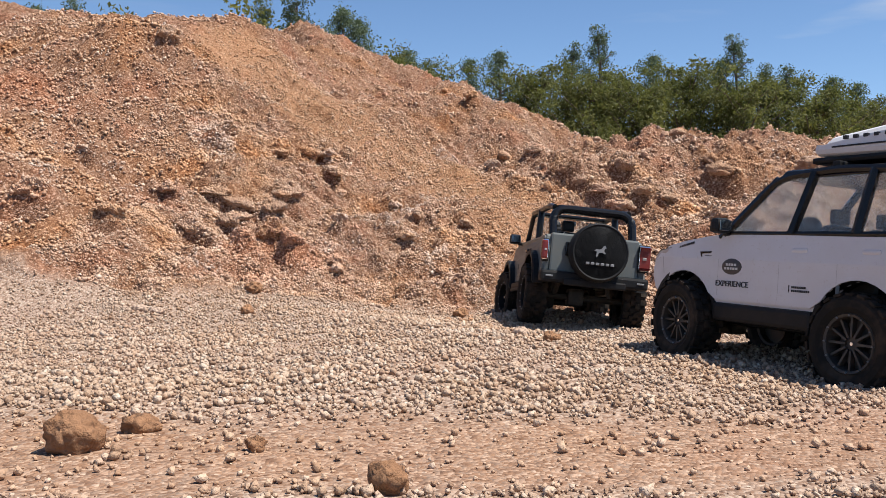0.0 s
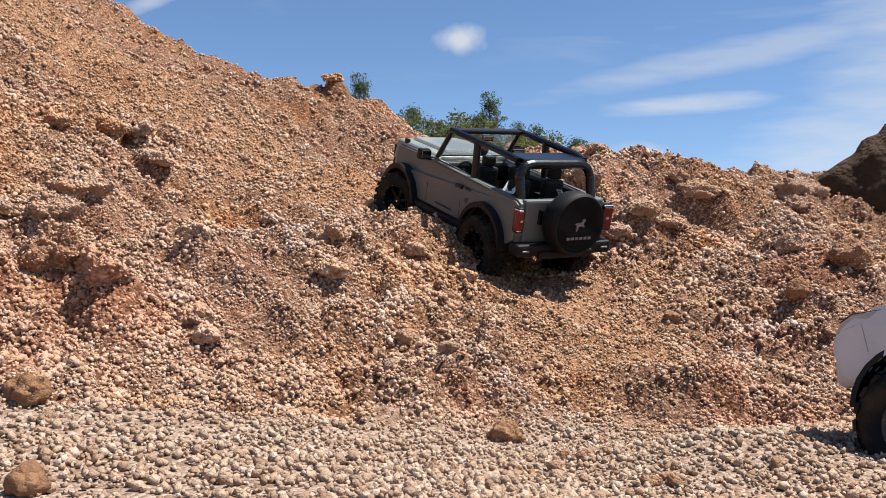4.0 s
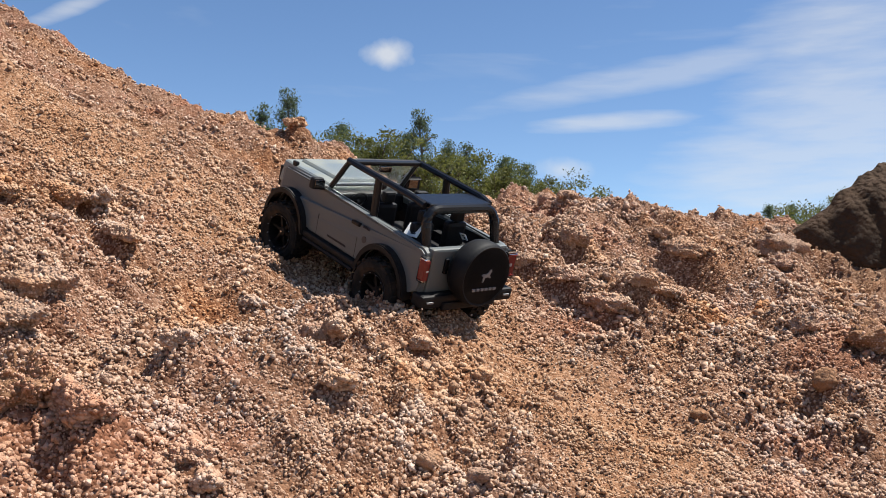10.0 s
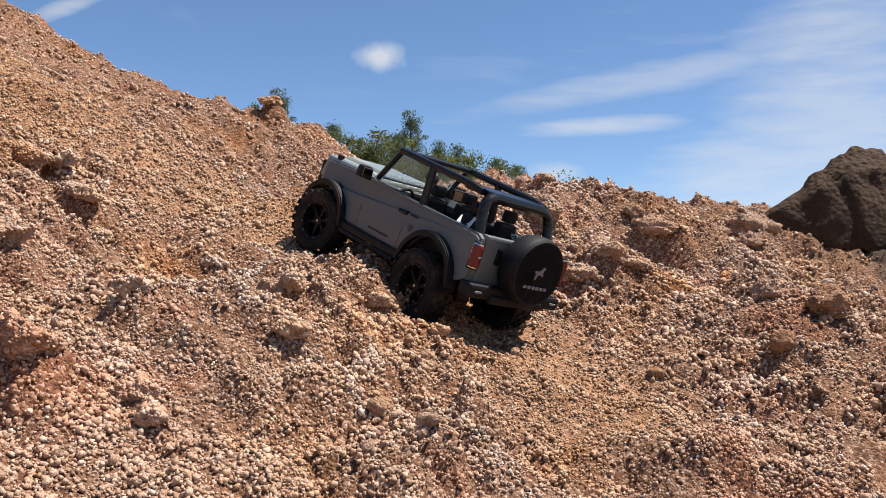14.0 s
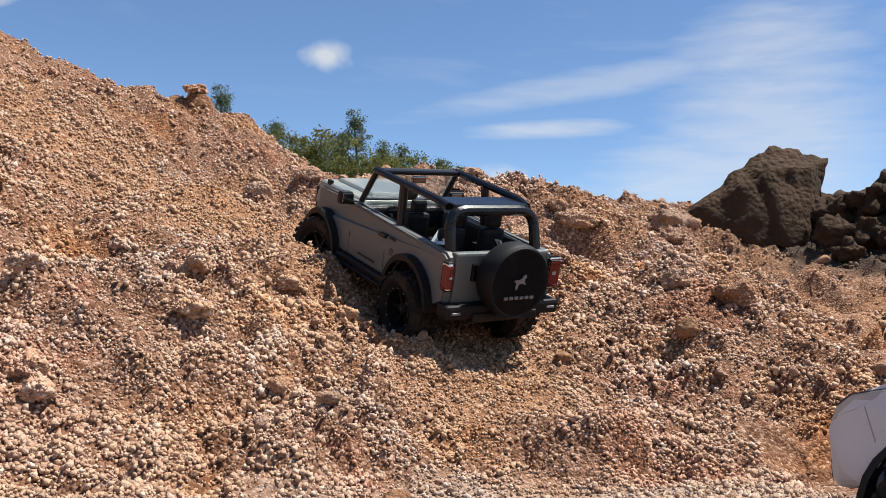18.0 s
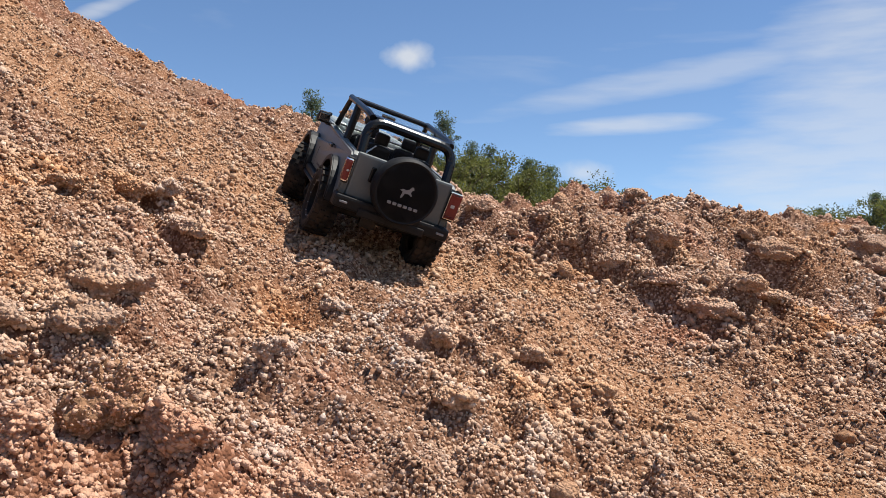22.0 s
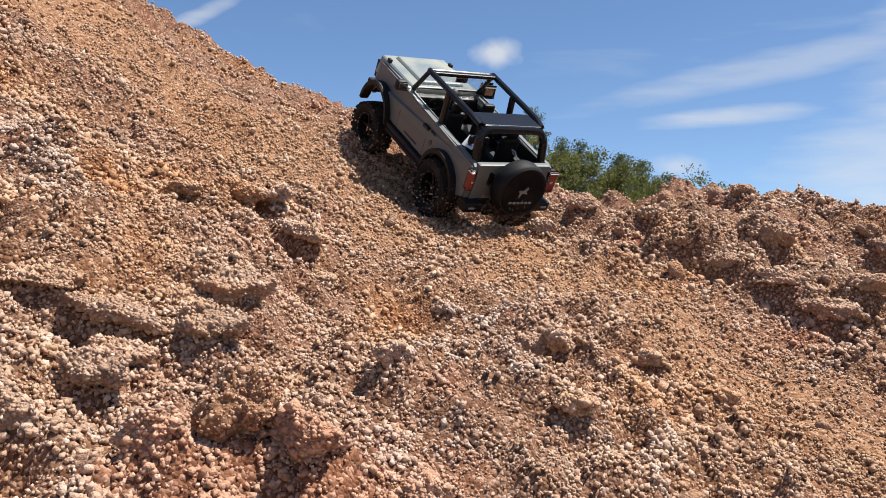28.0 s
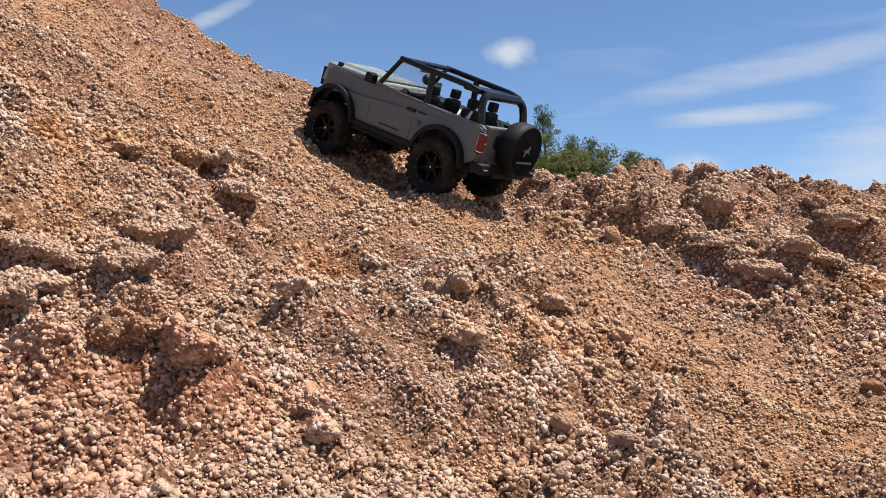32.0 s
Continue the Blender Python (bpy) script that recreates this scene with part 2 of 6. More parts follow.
def paint_material(name, colour, dust, rough=0.42, amount=0.5, coat=0.2, clean=0.42):
    m = Nodes(name, rough)
    m.set("Coat Weight", coat), m.set("Coat Roughness", 0.25)
    veil = m.ramp(m.noise(9.0, 6, 0.65), [(clean, 0.0), (clean + 0.33, amount)])
    specks = m.ramp(m.noise(240.0, 2), [(0.62, 0.0), (0.72, amount)])
    f = m.maths("MAXIMUM", veil, specks)
    m.colour(m.mix(f, colour, dust))
    m.rough(m.ramp(f, [(0.0, rough), (1.0, 0.9)]))
    return m.mat


def plain_material(name, colour, rough=0.6, metal=0.0, dust=None, amount=0.35, grain=60.0):
    m = Nodes(name, rough, metal)
    m.set("Specular IOR Level", 0.5 if metal else 0.2 if rough > 0.5 else 0.32)
    other = dust or tuple(min(1.0, c * 1.5 + 0.01) for c in colour)
    m.colour(m.mix(m.ramp(m.noise(grain, 5, 0.6), [(0.45, 0.0), (0.8, amount)]), colour, other))
    m.bump(m.noise(grain * 4, 3), 0.15, 0.001)
    return m.mat


FINE_DUST = plain_material("fine_dust", (0.34, 0.20, 0.125), 0.95)
SOIL = soil_material()
PEBBLE = pebble_material()
CLAY = rock_material("clay_lump", (0.225, 0.108, 0.054), (0.41, 0.225, 0.125))
CRUMB = rock_material("caked_crumb", (0.31, 0.187, 0.122), (0.58, 0.412, 0.310), 30.0, True)
PALE_ROCK = rock_material("pale_lump", (0.37, 0.24, 0.165), (0.58, 0.43, 0.34))
BOULDER = rock_material("dark_boulder", (0.024, 0.014, 0.008), (0.095, 0.055, 0.031), 9.0)
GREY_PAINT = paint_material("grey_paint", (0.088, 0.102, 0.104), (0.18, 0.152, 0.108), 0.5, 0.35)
# bonnet: body grey made twice as light to paint in sky sheen, plus sand dust
SKY_LIT_HOOD_PAINT = paint_material("dusty_sky_lit_grey_paint", (0.17, 0.20, 0.21), (0.36, 0.33, 0.21), 0.34, 0.7, 0.2, 0.35)
WHITE_PAINT = paint_material("white_paint", (0.555, 0.54, 0.56), (0.39, 0.31, 0.26), 0.6, 0.3, 0.0)
BLACK_PLASTIC = plain_material("black_plastic", (0.006, 0.006, 0.007), 0.55, 0.0, (0.040, 0.029, 0.022), 0.22)
GLOSS_BLACK = plain_material("gloss_black", (0.005, 0.005, 0.006), 0.24, 0.0, (0.03, 0.025, 0.022), 0.2)
CAGE_BLACK = plain_material("satin_black_tube", (0.007, 0.007, 0.008), 0.28, 0.0, (0.035, 0.03, 0.026), 0.2)
RUBBER = plain_material("dusty_rubber", (0.009, 0.008, 0.007), 0.85, 0.0, (0.11, 0.069, 0.043), 0.55, 35.0)
RIM_BLACK = plain_material("dark_rim", (0.005, 0.005, 0.005), 0.5, 0.0, (0.05, 0.035, 0.026), 0.3)
RIM_BLACK.node_tree.nodes["Principled BSDF"].inputs["Specular IOR Level"].default_value = 0.2
RIM_GREY = plain_material("grey_rim", (0.032, 0.029, 0.027), 0.6, 0.1, (0.11, 0.075, 0.052), 0.6)
VINYL = plain_material("spare_cover_vinyl", (0.004, 0.004, 0.005), 0.65, 0.0, (0.020, 0.017, 0.015), 0.25)
for _m in (BLACK_PLASTIC, RUBBER, VINYL):
    _m.node_tree.nodes["Principled BSDF"].inputs["Specular IOR Level"].default_value = 0.25
DIM_SILVER = plain_material("dull_silver_print", (0.20, 0.20, 0.205), 0.45, 0.2)
SILVER = plain_material("silver_print", (0.50, 0.50, 0.50), 0.4, 0.2)
CHROME = plain_material("chrome", (0.75, 0.75, 0.76), 0.15, 1.0)
RED_LENS = plain_material("red_lens", (0.16, 0.024, 0.02), 0.2)
CLEAR_LENS = plain_material("clear_lens", (0.42, 0.38, 0.35), 0.15)
PAPER = plain_material("white_paper", (0.80, 0.80, 0.78), 0.8)
INK = plain_material("black_lettering", (0.015, 0.015, 0.02), 0.5)
SEAM = plain_material("panel_gap", (0.32, 0.31, 0.31), 0.7)
BADGE = plain_material("dark_badge", (0.05, 0.045, 0.045), 0.4)
AXLE = plain_material("axle_metal", (0.025, 0.023, 0.021), 0.6, 0.3, (0.12, 0.08, 0.055), 0.5)
MIRROR = plain_material("dull_mirror", (0.22, 0.21, 0.20), 0.12, 1.0)


def glass_material(name, tint, rough=0.05):
    m = Nodes(name, rough, 0.0, tint)
    m.set("Transmission Weight", 0.92), m.set("IOR", 1.2)
    return m.mat


GLASS = glass_material("window_glass", (0.86, 0.9, 0.92))


def leaf_material(name, low, high):
    """Leaves that let some of the light through."""
    m = Nodes(name, 0.55)
    m.set("Specular IOR Level", 0.25)
    col = m.ramp(m.island(), [(0.0, low), (1.0, high)])
    col = m.mix(m.ramp(m.noise(0.5, 3), [(0.35, 0.0), (0.7, 0.6)]), col, tuple(0.7 * v for v in low))
    m.colour(col)
    thin = m.node("ShaderNodeBsdfTranslucent")
    m.link(m.mix(1.0, col, (1.2, 1.25, 0.85), "MULTIPLY"), thin.inputs["Color"])
    both = m.node("ShaderNodeMixShader")
    both.inputs[0].default_value = 0.45
    m.link(m.bsdf.outputs[0], both.inputs[1])
    m.link(thin.outputs[0], both.inputs[2])
    m.link(both.outputs[0], m.tree.nodes["Material Output"].inputs["Surface"])
    return m.mat


LEAF_A = leaf_material("birch_leaves", (0.080, 0.108, 0.074), (0.18, 0.222, 0.152))
LEAF_B = leaf_material("willow_leaves", (0.088, 0.098, 0.033), (0.205, 0.203, 0.072))
LEAF_C = leaf_material("pine_needles", (0.058, 0.079, 0.050), (0.125, 0.152, 0.094))
BARK = plain_material("bark", (0.11, 0.085, 0.065), 0.9, 0.0, (0.24, 0.21, 0.18), 0.6, 8.0)

# ---- mesh helpers ----
def part(name, bm, material, parent=None, label="", smooth=False):
    """Links a bmesh as one mesh object, under a thing or a part if one is given."""
    me = bpy.data.meshes.new(name)
    bmesh.ops.recalc_face_normals(bm, faces=bm.faces)
    bm.to_mesh(me)
    bm.free()
    if smooth:
        me.polygons.foreach_set("use_smooth", [True] * len(me.polygons))
    me.materials.append(material)
    ob = new(name, me)
    if parent:
        ob.parent = parent
    if label:
        tagged(ob, label)
    return ob


def mesh_from(name, verts, faces, material, smooth=False, parent=None):
    """Links arrays of points and of faces with equal corner counts as one mesh object."""
    me = bpy.data.meshes.new(name)
    n, k = faces.shape
    me.vertices.add(len(verts))
    me.vertices.foreach_set("co", np.asarray(verts, np.float32).ravel())
    me.loops.add(n * k)
    me.loops.foreach_set("vertex_index", faces.astype(np.int32).ravel())
    me.polygons.add(n)
    me.polygons.foreach_set("loop_start", np.arange(0, n * k, k, dtype=np.int32))
    me.polygons.foreach_set("loop_total", np.full(n, k, np.int32))
    me.polygons.foreach_set("use_smooth", np.full(n, smooth))
    me.update(calc_edges=True)
    me.materials.append(material)
    ob = new(name, me)
    if parent:
        ob.parent = parent
    return ob


def attribute(ob, name, values):
    ob.data.attributes.new(name, "FLOAT", "POINT").data.foreach_set("value", np.asarray(values, np.float32))


# ---- ground ----
def lattice(ix, iy, seed):
    h = (ix * 374761393 + iy * 668265263 + seed * 974634777) & 0x7FFFFFFF
    h = ((h ^ (h >> 13)) * 1274126177) & 0x7FFFFFFF
    return ((h ^ (h >> 16)) & 0xFFFF) / 65535.0


def waves(x, y, size, seed, octaves=3, gain=0.5):
    """Smooth noise from -1 to 1 with features of that size in metres."""
    total, amp, norm = np.zeros_like(x), 1.0, 0.0
    for o in range(octaves):
        u, v = x / size * 2**o + 37.3 * o, y / size * 2**o - 11.7 * o
        iu, iv = np.floor(u).astype(np.int64), np.floor(v).astype(np.int64)
        fu, fv = u - iu, v - iv
        fu, fv = fu * fu * (3 - 2 * fu), fv * fv * (3 - 2 * fv)
        a, b = lattice(iu, iv, seed + o), lattice(iu + 1, iv, seed + o)
        c, d = lattice(iu, iv + 1, seed + o), lattice(iu + 1, iv + 1, seed + o)
        total += amp * ((a * (1 - fu) + b * fu) * (1 - fv) + (c * (1 - fu) + d * fu) * fv)
        norm += amp
        amp *= gain
    return 2 * total / norm - 1


def cobbles(x, y, size, seed):
    """Rounded lumps packed side by side, 0 in the cracks to 1 on top."""
    u, v = x / size, y / size
    iu, iv = np.floor(u).astype(np.int64), np.floor(v).astype(np.int64)
    near = np.full_like(x, 9.0)
    for a in (-1, 0, 1):
        for b in (-1, 0, 1):
            cx, cy = iu + a, iv + b
            du, dv = u - cx - lattice(cx, cy, seed), v - cy - lattice(cx, cy, seed + 7)
            near = np.minimum(near, (du * du + dv * dv) / (0.35 + 0.9 * lattice(cx, cy, seed + 13)))
    return np.sqrt(np.clip(1 - near, 0, 1))


def smooth(a, b, v):
    s = np.clip((v - a) / (b - a), 0, 1)
    return s * s * (3 - 2 * s)


# the spoil heap: broad mounds and hollows, x, y, height, reach
MOUNDS = [
    (-0.45, 3.4, 0.649, 1.7), (-3, 2.55, 1.53, 1.7), (-1.9, 1.65, 0.471, 1.1), (1.4, 3.85, 0.406, 1.1),
    (-3, 0.55, 0.889, 1.1), (-2.45, 1.1, -0.601, 1.1), (0.25, 0.98, -0.129, 0.65), (1.88, 2.6, 0.335, 0.65),
    (-2.35, 2.6, -0.948, 0.65), (0.9, 4.88, 0.3, 0.65), (-0.72, 0, -0.07, 0.65), (-1.7, 0.33, 0.236, 0.65),
    (-1.05, 2.6, 0.726, 0.5), (-0.807, 2.58, -1.93, 0.5), (-0.709, 2.86, 0.258, 0.5), (-0.295, 2.96, -0.154, 0.5),
    (-0.764, 2.59, 0.892, 0.5), (-0.6, 2.6, 0.264, 0.4), (0.4, 2, 0.057, 0.4), (0.4, 0.2, 0.010, 0.4),
    (1, 2.8, 0.035, 0.4), (2.4, 2.6, 0.068, 0.4), (-2.8, 0.8, -0.01, 0.4), (-1.23, 2.68, -0.076, 0.35),
]
# smaller rises and dips on it
HUMMOCKS = [
    (-0.15, 1.2, 0.053), (2.55, 3.45, 0.24), (-0.75, 1.8, -0.084), (0.75, 1.65, 0.051), (1.9, 3.8, -0.059),
    (0.9, 3.75, 0.087), (0.3, 3, 0.1), (-0.9, 0.6, 0.129), (0, 2.25, 0.048), (-0.45, 0.9, 0.042),
    (-0.75, 1.05, -0.072), (-1.05, 0.15, -0.088), (0.15, 2.7, -0.079), (-0.45, 3.9, -0.137), (-0.75, 2.1, 0.131),
    (-1.35, 1.5, 0.116), (-0.478, 2.66, -0.435), (0.15, 0.45, 0.028), (-0.7, 2.5, -0.014), (0.6, 3.3, 0.034),
    (-0.75, 1.35, 0.065), (-0.538, 2.6, 0.404),
]
# local rises and sags: x, y, height, reach
SAGS = [
    (-0.286, 2.92, -0.053, 0.35), (-0.384, 2.8, 0.254, 0.35), (-0.938, 3, -0.02, 0.35), (0.6, 0.62, 0.016, 0.28), (-0.43, 0.92, 0.046, 0.1),
    (-0.17, 1.19, 0.024, 0.1), (-1.0, 2.6, -0.022, 0.35),
]
# where loose sand has slid down across the slope, and where the wheels climb
SLIDE = [(-1.20, 1.92), (-0.76, 1.94), (-0.42, 1.90), (-0.12, 1.72), (0.12, 1.50), (0.25, 1.30)]


# where the slope has settled or been heaped up: x, y, height
SETTLED = [
    (-0.75, 1.5, -0.065), (-0.3, 1.05, 0.012), (-0.6, 2.25, 0.037), (0.75, 1.5, 0.053), (-0.75, 1.05, 0.063), (-0.45, 0.75, -0.04),
    (-0.3, 1.35, -0.041), (-0.15, 1.5, 0.037), (-0.9, 2.4, 0.048), (-0.9, 1.95, 0.037), (-1.05, 1.5, -0.069), (-0.3, 1.8, 0.011),
    (0.6, 2.1, -0.035), (0.3, 1.05, 0.009), (-0.6, 2.55, -0.047), (0, 1.05, 0.009), (-0.3, 1.5, -0.022), (0.45, 1.5, -0.019),
    (0, 2.1, -0.021), (-0.15, 1.95, 0.013), (0, 1.65, -0.01), (-0.45, 2.55, 0.033), (-0.6, 0.75, 0.021), (-0.45, 0.9, -0.034),
    (-0.15, 1.05, -0.039), (-0.6, 2.1, -0.01), (-0.75, 2.4, 0.039), (0.45, 0.75, 0.016), (0.45, 1.2, 0.019), (0.6, 1.65, 0.038),
    (0.45, 1.95, -0.01), (0.15, 1.5, 0.007),
]
# clods and ledges of caked grit: x, y, length, depth, height, turn
CRUST_LEDGES = (
    (-0.610, 1.555, 0.080, 0.040, 0.034, -35), (-0.570, 1.515, 0.085, 0.036, 0.032, -44), (-0.530, 1.475, 0.085, 0.034, 0.028, -46), (-0.495, 1.440, 0.070, 0.030, 0.022, -38),
    (-0.655, 1.510, 0.090, 0.050, 0.040, 25), (-0.700, 1.440, 0.070, 0.050, 0.030, 10), (-0.545, 1.195, 0.095, 0.065, 0.072, 5),
    (-0.600, 1.150, 0.070, 0.050, 0.040, -10), (-0.540, 1.095, 0.105, 0.070, 0.060, -8), (-0.640, 1.075, 0.120, 0.050, 0.034, -12),
    (-0.730, 1.080, 0.090, 0.050, 0.032, 5), (-0.590, 1.010, 0.075, 0.055, 0.040, 20), (-0.460, 1.000, 0.055, 0.045, 0.035, -20),
)
LOW_CLODS = (
    (-0.178, 1.300, 0.078, 0.036, 0.036, -38), (-0.150, 1.272, 0.050, 0.030, 0.028, -50), (-0.365, 0.915, 0.072, 0.060, 0.052, 0),
    (-0.130, 1.150, 0.045, 0.035, 0.026, 10), (-0.330, 1.125, 0.040, 0.030, 0.028, 30), (-0.575, 0.950, 0.065, 0.050, 0.046, -5),
    (-0.030, 1.352, 0.036, 0.026, 0.020, 15), (0.060, 1.315, 0.032, 0.026, 0.018, 60), (-0.320, 1.480, 0.060, 0.034, 0.020, -30),
    (-0.480, 0.860, 0.055, 0.045, 0.036, 30), (-0.270, 0.985, 0.044, 0.036, 0.028, 0), (-0.240, 0.945, 0.036, 0.030, 0.024, 50),
)
FAR_CLODS = (
    (0.115, 2.035, 0.125, 0.070, 0.055, -15), (0.195, 1.965, 0.110, 0.060, 0.046, -35), (0.270, 1.900, 0.110, 0.055, 0.044, -30),
    (0.340, 1.830, 0.130, 0.060, 0.050, -28), (0.415, 1.840, 0.080, 0.050, 0.040, 0), (0.315, 2.110, 0.120, 0.070, 0.060, -10),
    (-0.080, 2.300, 0.075, 0.060, 0.055, 20), (0.080, 2.215, 0.120, 0.070, 0.060, 0), (0.446, 2.070, 0.110, 0.070, 0.050, 15),
    (0.490, 1.935, 0.080, 0.055, 0.042, -20), (0.395, 2.010, 0.070, 0.050, 0.040, 40), (0.640, 2.300, 0.140, 0.080, 0.060, -25),
)
HIGH_CLODS = (
    (-1.148, 1.009, 0.060, 0.045, 0.045, 10), (-0.714, 0.640, 0.080, 0.060, 0.055, 15), (-0.620, 0.850, 0.130, 0.060, 0.055, -5),
    (-0.810, 0.985, 0.100, 0.060, 0.045, 0), (-0.870, 0.540, 0.110, 0.070, 0.060, 20), (-1.302, 1.590, 0.130, 0.090, 0.080, 0),
    (-0.430, 2.530, 0.090, 0.070, 0.035, 0), (-0.870, 2.640, 0.070, 0.060, 0.035, 40),
    (0.300, 2.860, 0.160, 0.100, 0.075, 0), (0.403, 2.900, 0.120, 0.080, 0.060, 30), (-0.185, 2.080, 0.075, 0.050, 0.045, -10),
)


# where the grey car climbs: the wheels have rolled the ledges down
# a broken ridge that runs down across the far slope, with a hollow behind it
RIDGE = [(0.02, 2.10), (0.09, 2.085), (0.19, 2.04), (0.28, 1.98), (0.36, 1.92), (0.43, 1.85)]
TRACK = [(0.41, 0.77), (0.34, 1.02), (0.25, 1.38), (0.07, 1.64), (-0.14, 1.66), (-0.42, 1.72), (-0.28, 1.94), (-0.50, 2.0), (-0.48, 2.14), (-0.72, 2.34)]


def random_ledges():
    rng = random.Random(31)
    made = []
    for k in range(420):
        x, y = rng.uniform(-1.1, 1.2), rng.uniform(0.55, 3.0)
        if y < 0.9 + 0.5 * max(0.0, x):
            continue
        s = rng.uniform(0.5, 1.0) * (0.65 + 0.3 * min(y, 3.0))
        s *= 0.35 + 0.55 * rng.random() ** 2
        made.append((x, y, 0.15 * s, 0.026 * s, rng.uniform(-55, 30)))
    return made


EXTRA_LEDGES = random_ledges()


def along(x, y, line):
    best = np.full_like(x, 9.0)
    for (ax, ay), (bx, by) in zip(line, line[1:]):
        s = np.clip(((x - ax) * (bx - ax) + (y - ay) * (by - ay)) / ((bx - ax) ** 2 + (by - ay) ** 2), 0, 1)
        best = np.minimum(best, np.hypot(x - ax - s * (bx - ax), y - ay - s * (by - ay)))
    return best


# soil packed or dug out by the wheels: x, y, height
RUTS = [
    (-0.45, 2.15, 0.045), (-0.6, 1.8, 0.046), (-0.15, 1.65, -0.019), (0.3, 1.3, 0.023), (0.35, 0.75, 0.039), (-0.55, 2.4, 0.035),
    (-0.6, 1.6, 0.029), (-0.55, 2.0, 0.019), (0.15, 1.55, -0.024), (0.0, 1.7, 0.017), (0.1, 1.9, -0.019), (-0.2, 2.0, 0.021),
    (0.35, 1.55, 0.021), (0.0, 1.3, 0.021), (-0.35, 1.8, -0.008), (-0.4, 1.5, 0.012), (0.4, 1.1, -0.015), (0.55, 0.95, 0.016),
    (0.25, 1.2, 0.01), (-0.65, 2.3, 0.024), (-0.75, 2.1, -0.01), (-0.15, 1.45, -0.011), (-0.1, 1.8, -0.012), (-0.15, 2.15, -0.016),
]
# loose soil pushed up round the wheels: x, y, height
PUSHED = [(0.03, 1.69, 0.028), (0.25, 1.54, 0.030), (0.32, 1.48, 0.015), (-0.23, 2.12, 0.034), (-0.47, 1.84, 0.016), (-0.38, 1.59, 0.014), (-0.36, 2.09, 0.012), (0.05, 1.54, 0.030), (-0.08, 1.50, 0.015), (-0.25, 1.90, 0.030), (-0.36, 1.90, 0.012), (0.0, 1.54, 0.020), (-0.06, 1.52, 0.012), (0.38, 1.09, 0.030), (0.17, 1.30, 0.014)]
# the back of the heap, where its ridge rises behind the slope: x, y, height
BACK_WEST = [
    (-2.4, 2.2, 0.103), (-2.1, 2.2, 0.132), (-2.1, 3.1, 0.031), (-2.1, 3.4, 0.067), (-1.8, 2.2, -0.023), (-1.8, 2.8, -0.13), (-1.8, 3.1, 0.053),
    (-1.8, 3.4, 0.279), (-1.5, 2.2, -0.029), (-1.5, 2.5, 0.095), (-1.5, 2.8, -0.104), (-1.5, 3.1, 0.208), (-1.5, 3.7, 0.264), (-1.5, 4, 0.097),
    (-1.2, 2.2, 0.073), (-1.2, 2.5, -0.147), (-1.2, 3.1, -0.065), (-1.2, 3.4, -0.104), (-1.2, 3.7, 0.047), (-1.2, 4, 0.25), (-1.2, 4.3, -0.014),
    (-0.9, 2.2, -0.044), (-0.9, 2.5, 0.084), (-0.9, 2.8, -0.013), (-0.9, 3.1, -0.016), (-0.9, 3.4, 0.049), (-0.9, 3.7, 0.185), (-0.9, 4, -0.018),
]
BACK_EAST = [
    (-0.6, 2.2, 0.036), (-0.6, 2.5, -0.054), (-0.6, 2.8, -0.05), (-0.6, 3.1, -0.069), (-0.6, 3.7, 0.015), (-0.3, 2.2, -0.116), (-0.3, 2.5, 0.112),
    (-0.3, 2.8, 0.067), (-0.3, 3.1, 0.09), (-0.3, 3.4, 0.048), (-0.3, 3.7, -0.078), (0, 2.5, 0.029), (0, 2.8, -0.203), (0, 3.1, -0.144),
    (0, 3.4, 0.101), (0, 3.7, -0.291), (0, 4, -0.027), (0.3, 2.5, 0.038), (0.3, 2.8, 0.03), (0.3, 3.1, 0.016), (0.3, 3.4, 0.081),
    (0.3, 3.7, -0.141), (0.6, 2.2, -0.025), (0.6, 2.5, 0.098), (0.6, 2.8, -0.059), (0.6, 3.4, -0.099), (0.6, 3.7, 0.105), (0.6, 4, 0.023),
    (0.9, 3.7, -0.036), (0.9, 4, -0.114), (1.2, 2.5, -0.017), (1.2, 2.8, 0.023), (1.2, 3.1, -0.033), (1.2, 3.4, 0.042), (1.2, 4, -0.02),
]
# small rises and sags along the crest: x, y, height
CREST = [(-0.87, 2.82, -0.045), (-0.10, 3.48, -0.036), (0.97, 3.65, -0.028), (-0.60, 2.68, -0.046), (0.30, 3.10, 0.016), (-1.20, 2.65, -0.009), (-0.90, 3.25, 0.009), (1.20, 2.95, -0.008)]


def broad(x, y):
    z = np.full_like(x, -0.025)
    for mx, my, h in RUTS:
        z = z + h * np.exp(-((x - mx) ** 2 + (y - my) ** 2) / 0.15**2)
    for mx, my, h in BACK_WEST + BACK_EAST:
        z = z + h * np.exp(-((x - mx) ** 2 + (y - my) ** 2) / 0.3**2)
    for mx, my, h in PUSHED:
        z = z + h * np.exp(-((x - mx) ** 2 + (y - my) ** 2) / 0.08**2)
    for mx, my, h in SETTLED:
        z = z + h * np.exp(-((x - mx) ** 2 + (y - my) ** 2) / 0.18**2)
    for mx, my, h in HUMMOCKS:
        z = z + h * np.exp(-((x - mx) ** 2 + (y - my) ** 2) / 0.25**2)
    for mx, my, h in CREST:
        z = z + h * np.exp(-((x - mx) ** 2 + (y - my) ** 2) / 0.24**2)
    for mx, my, h, r in MOUNDS + SAGS:
        z = z + h * np.exp(-((x - mx) ** 2 + (y - my) ** 2) / r**2)
    return z


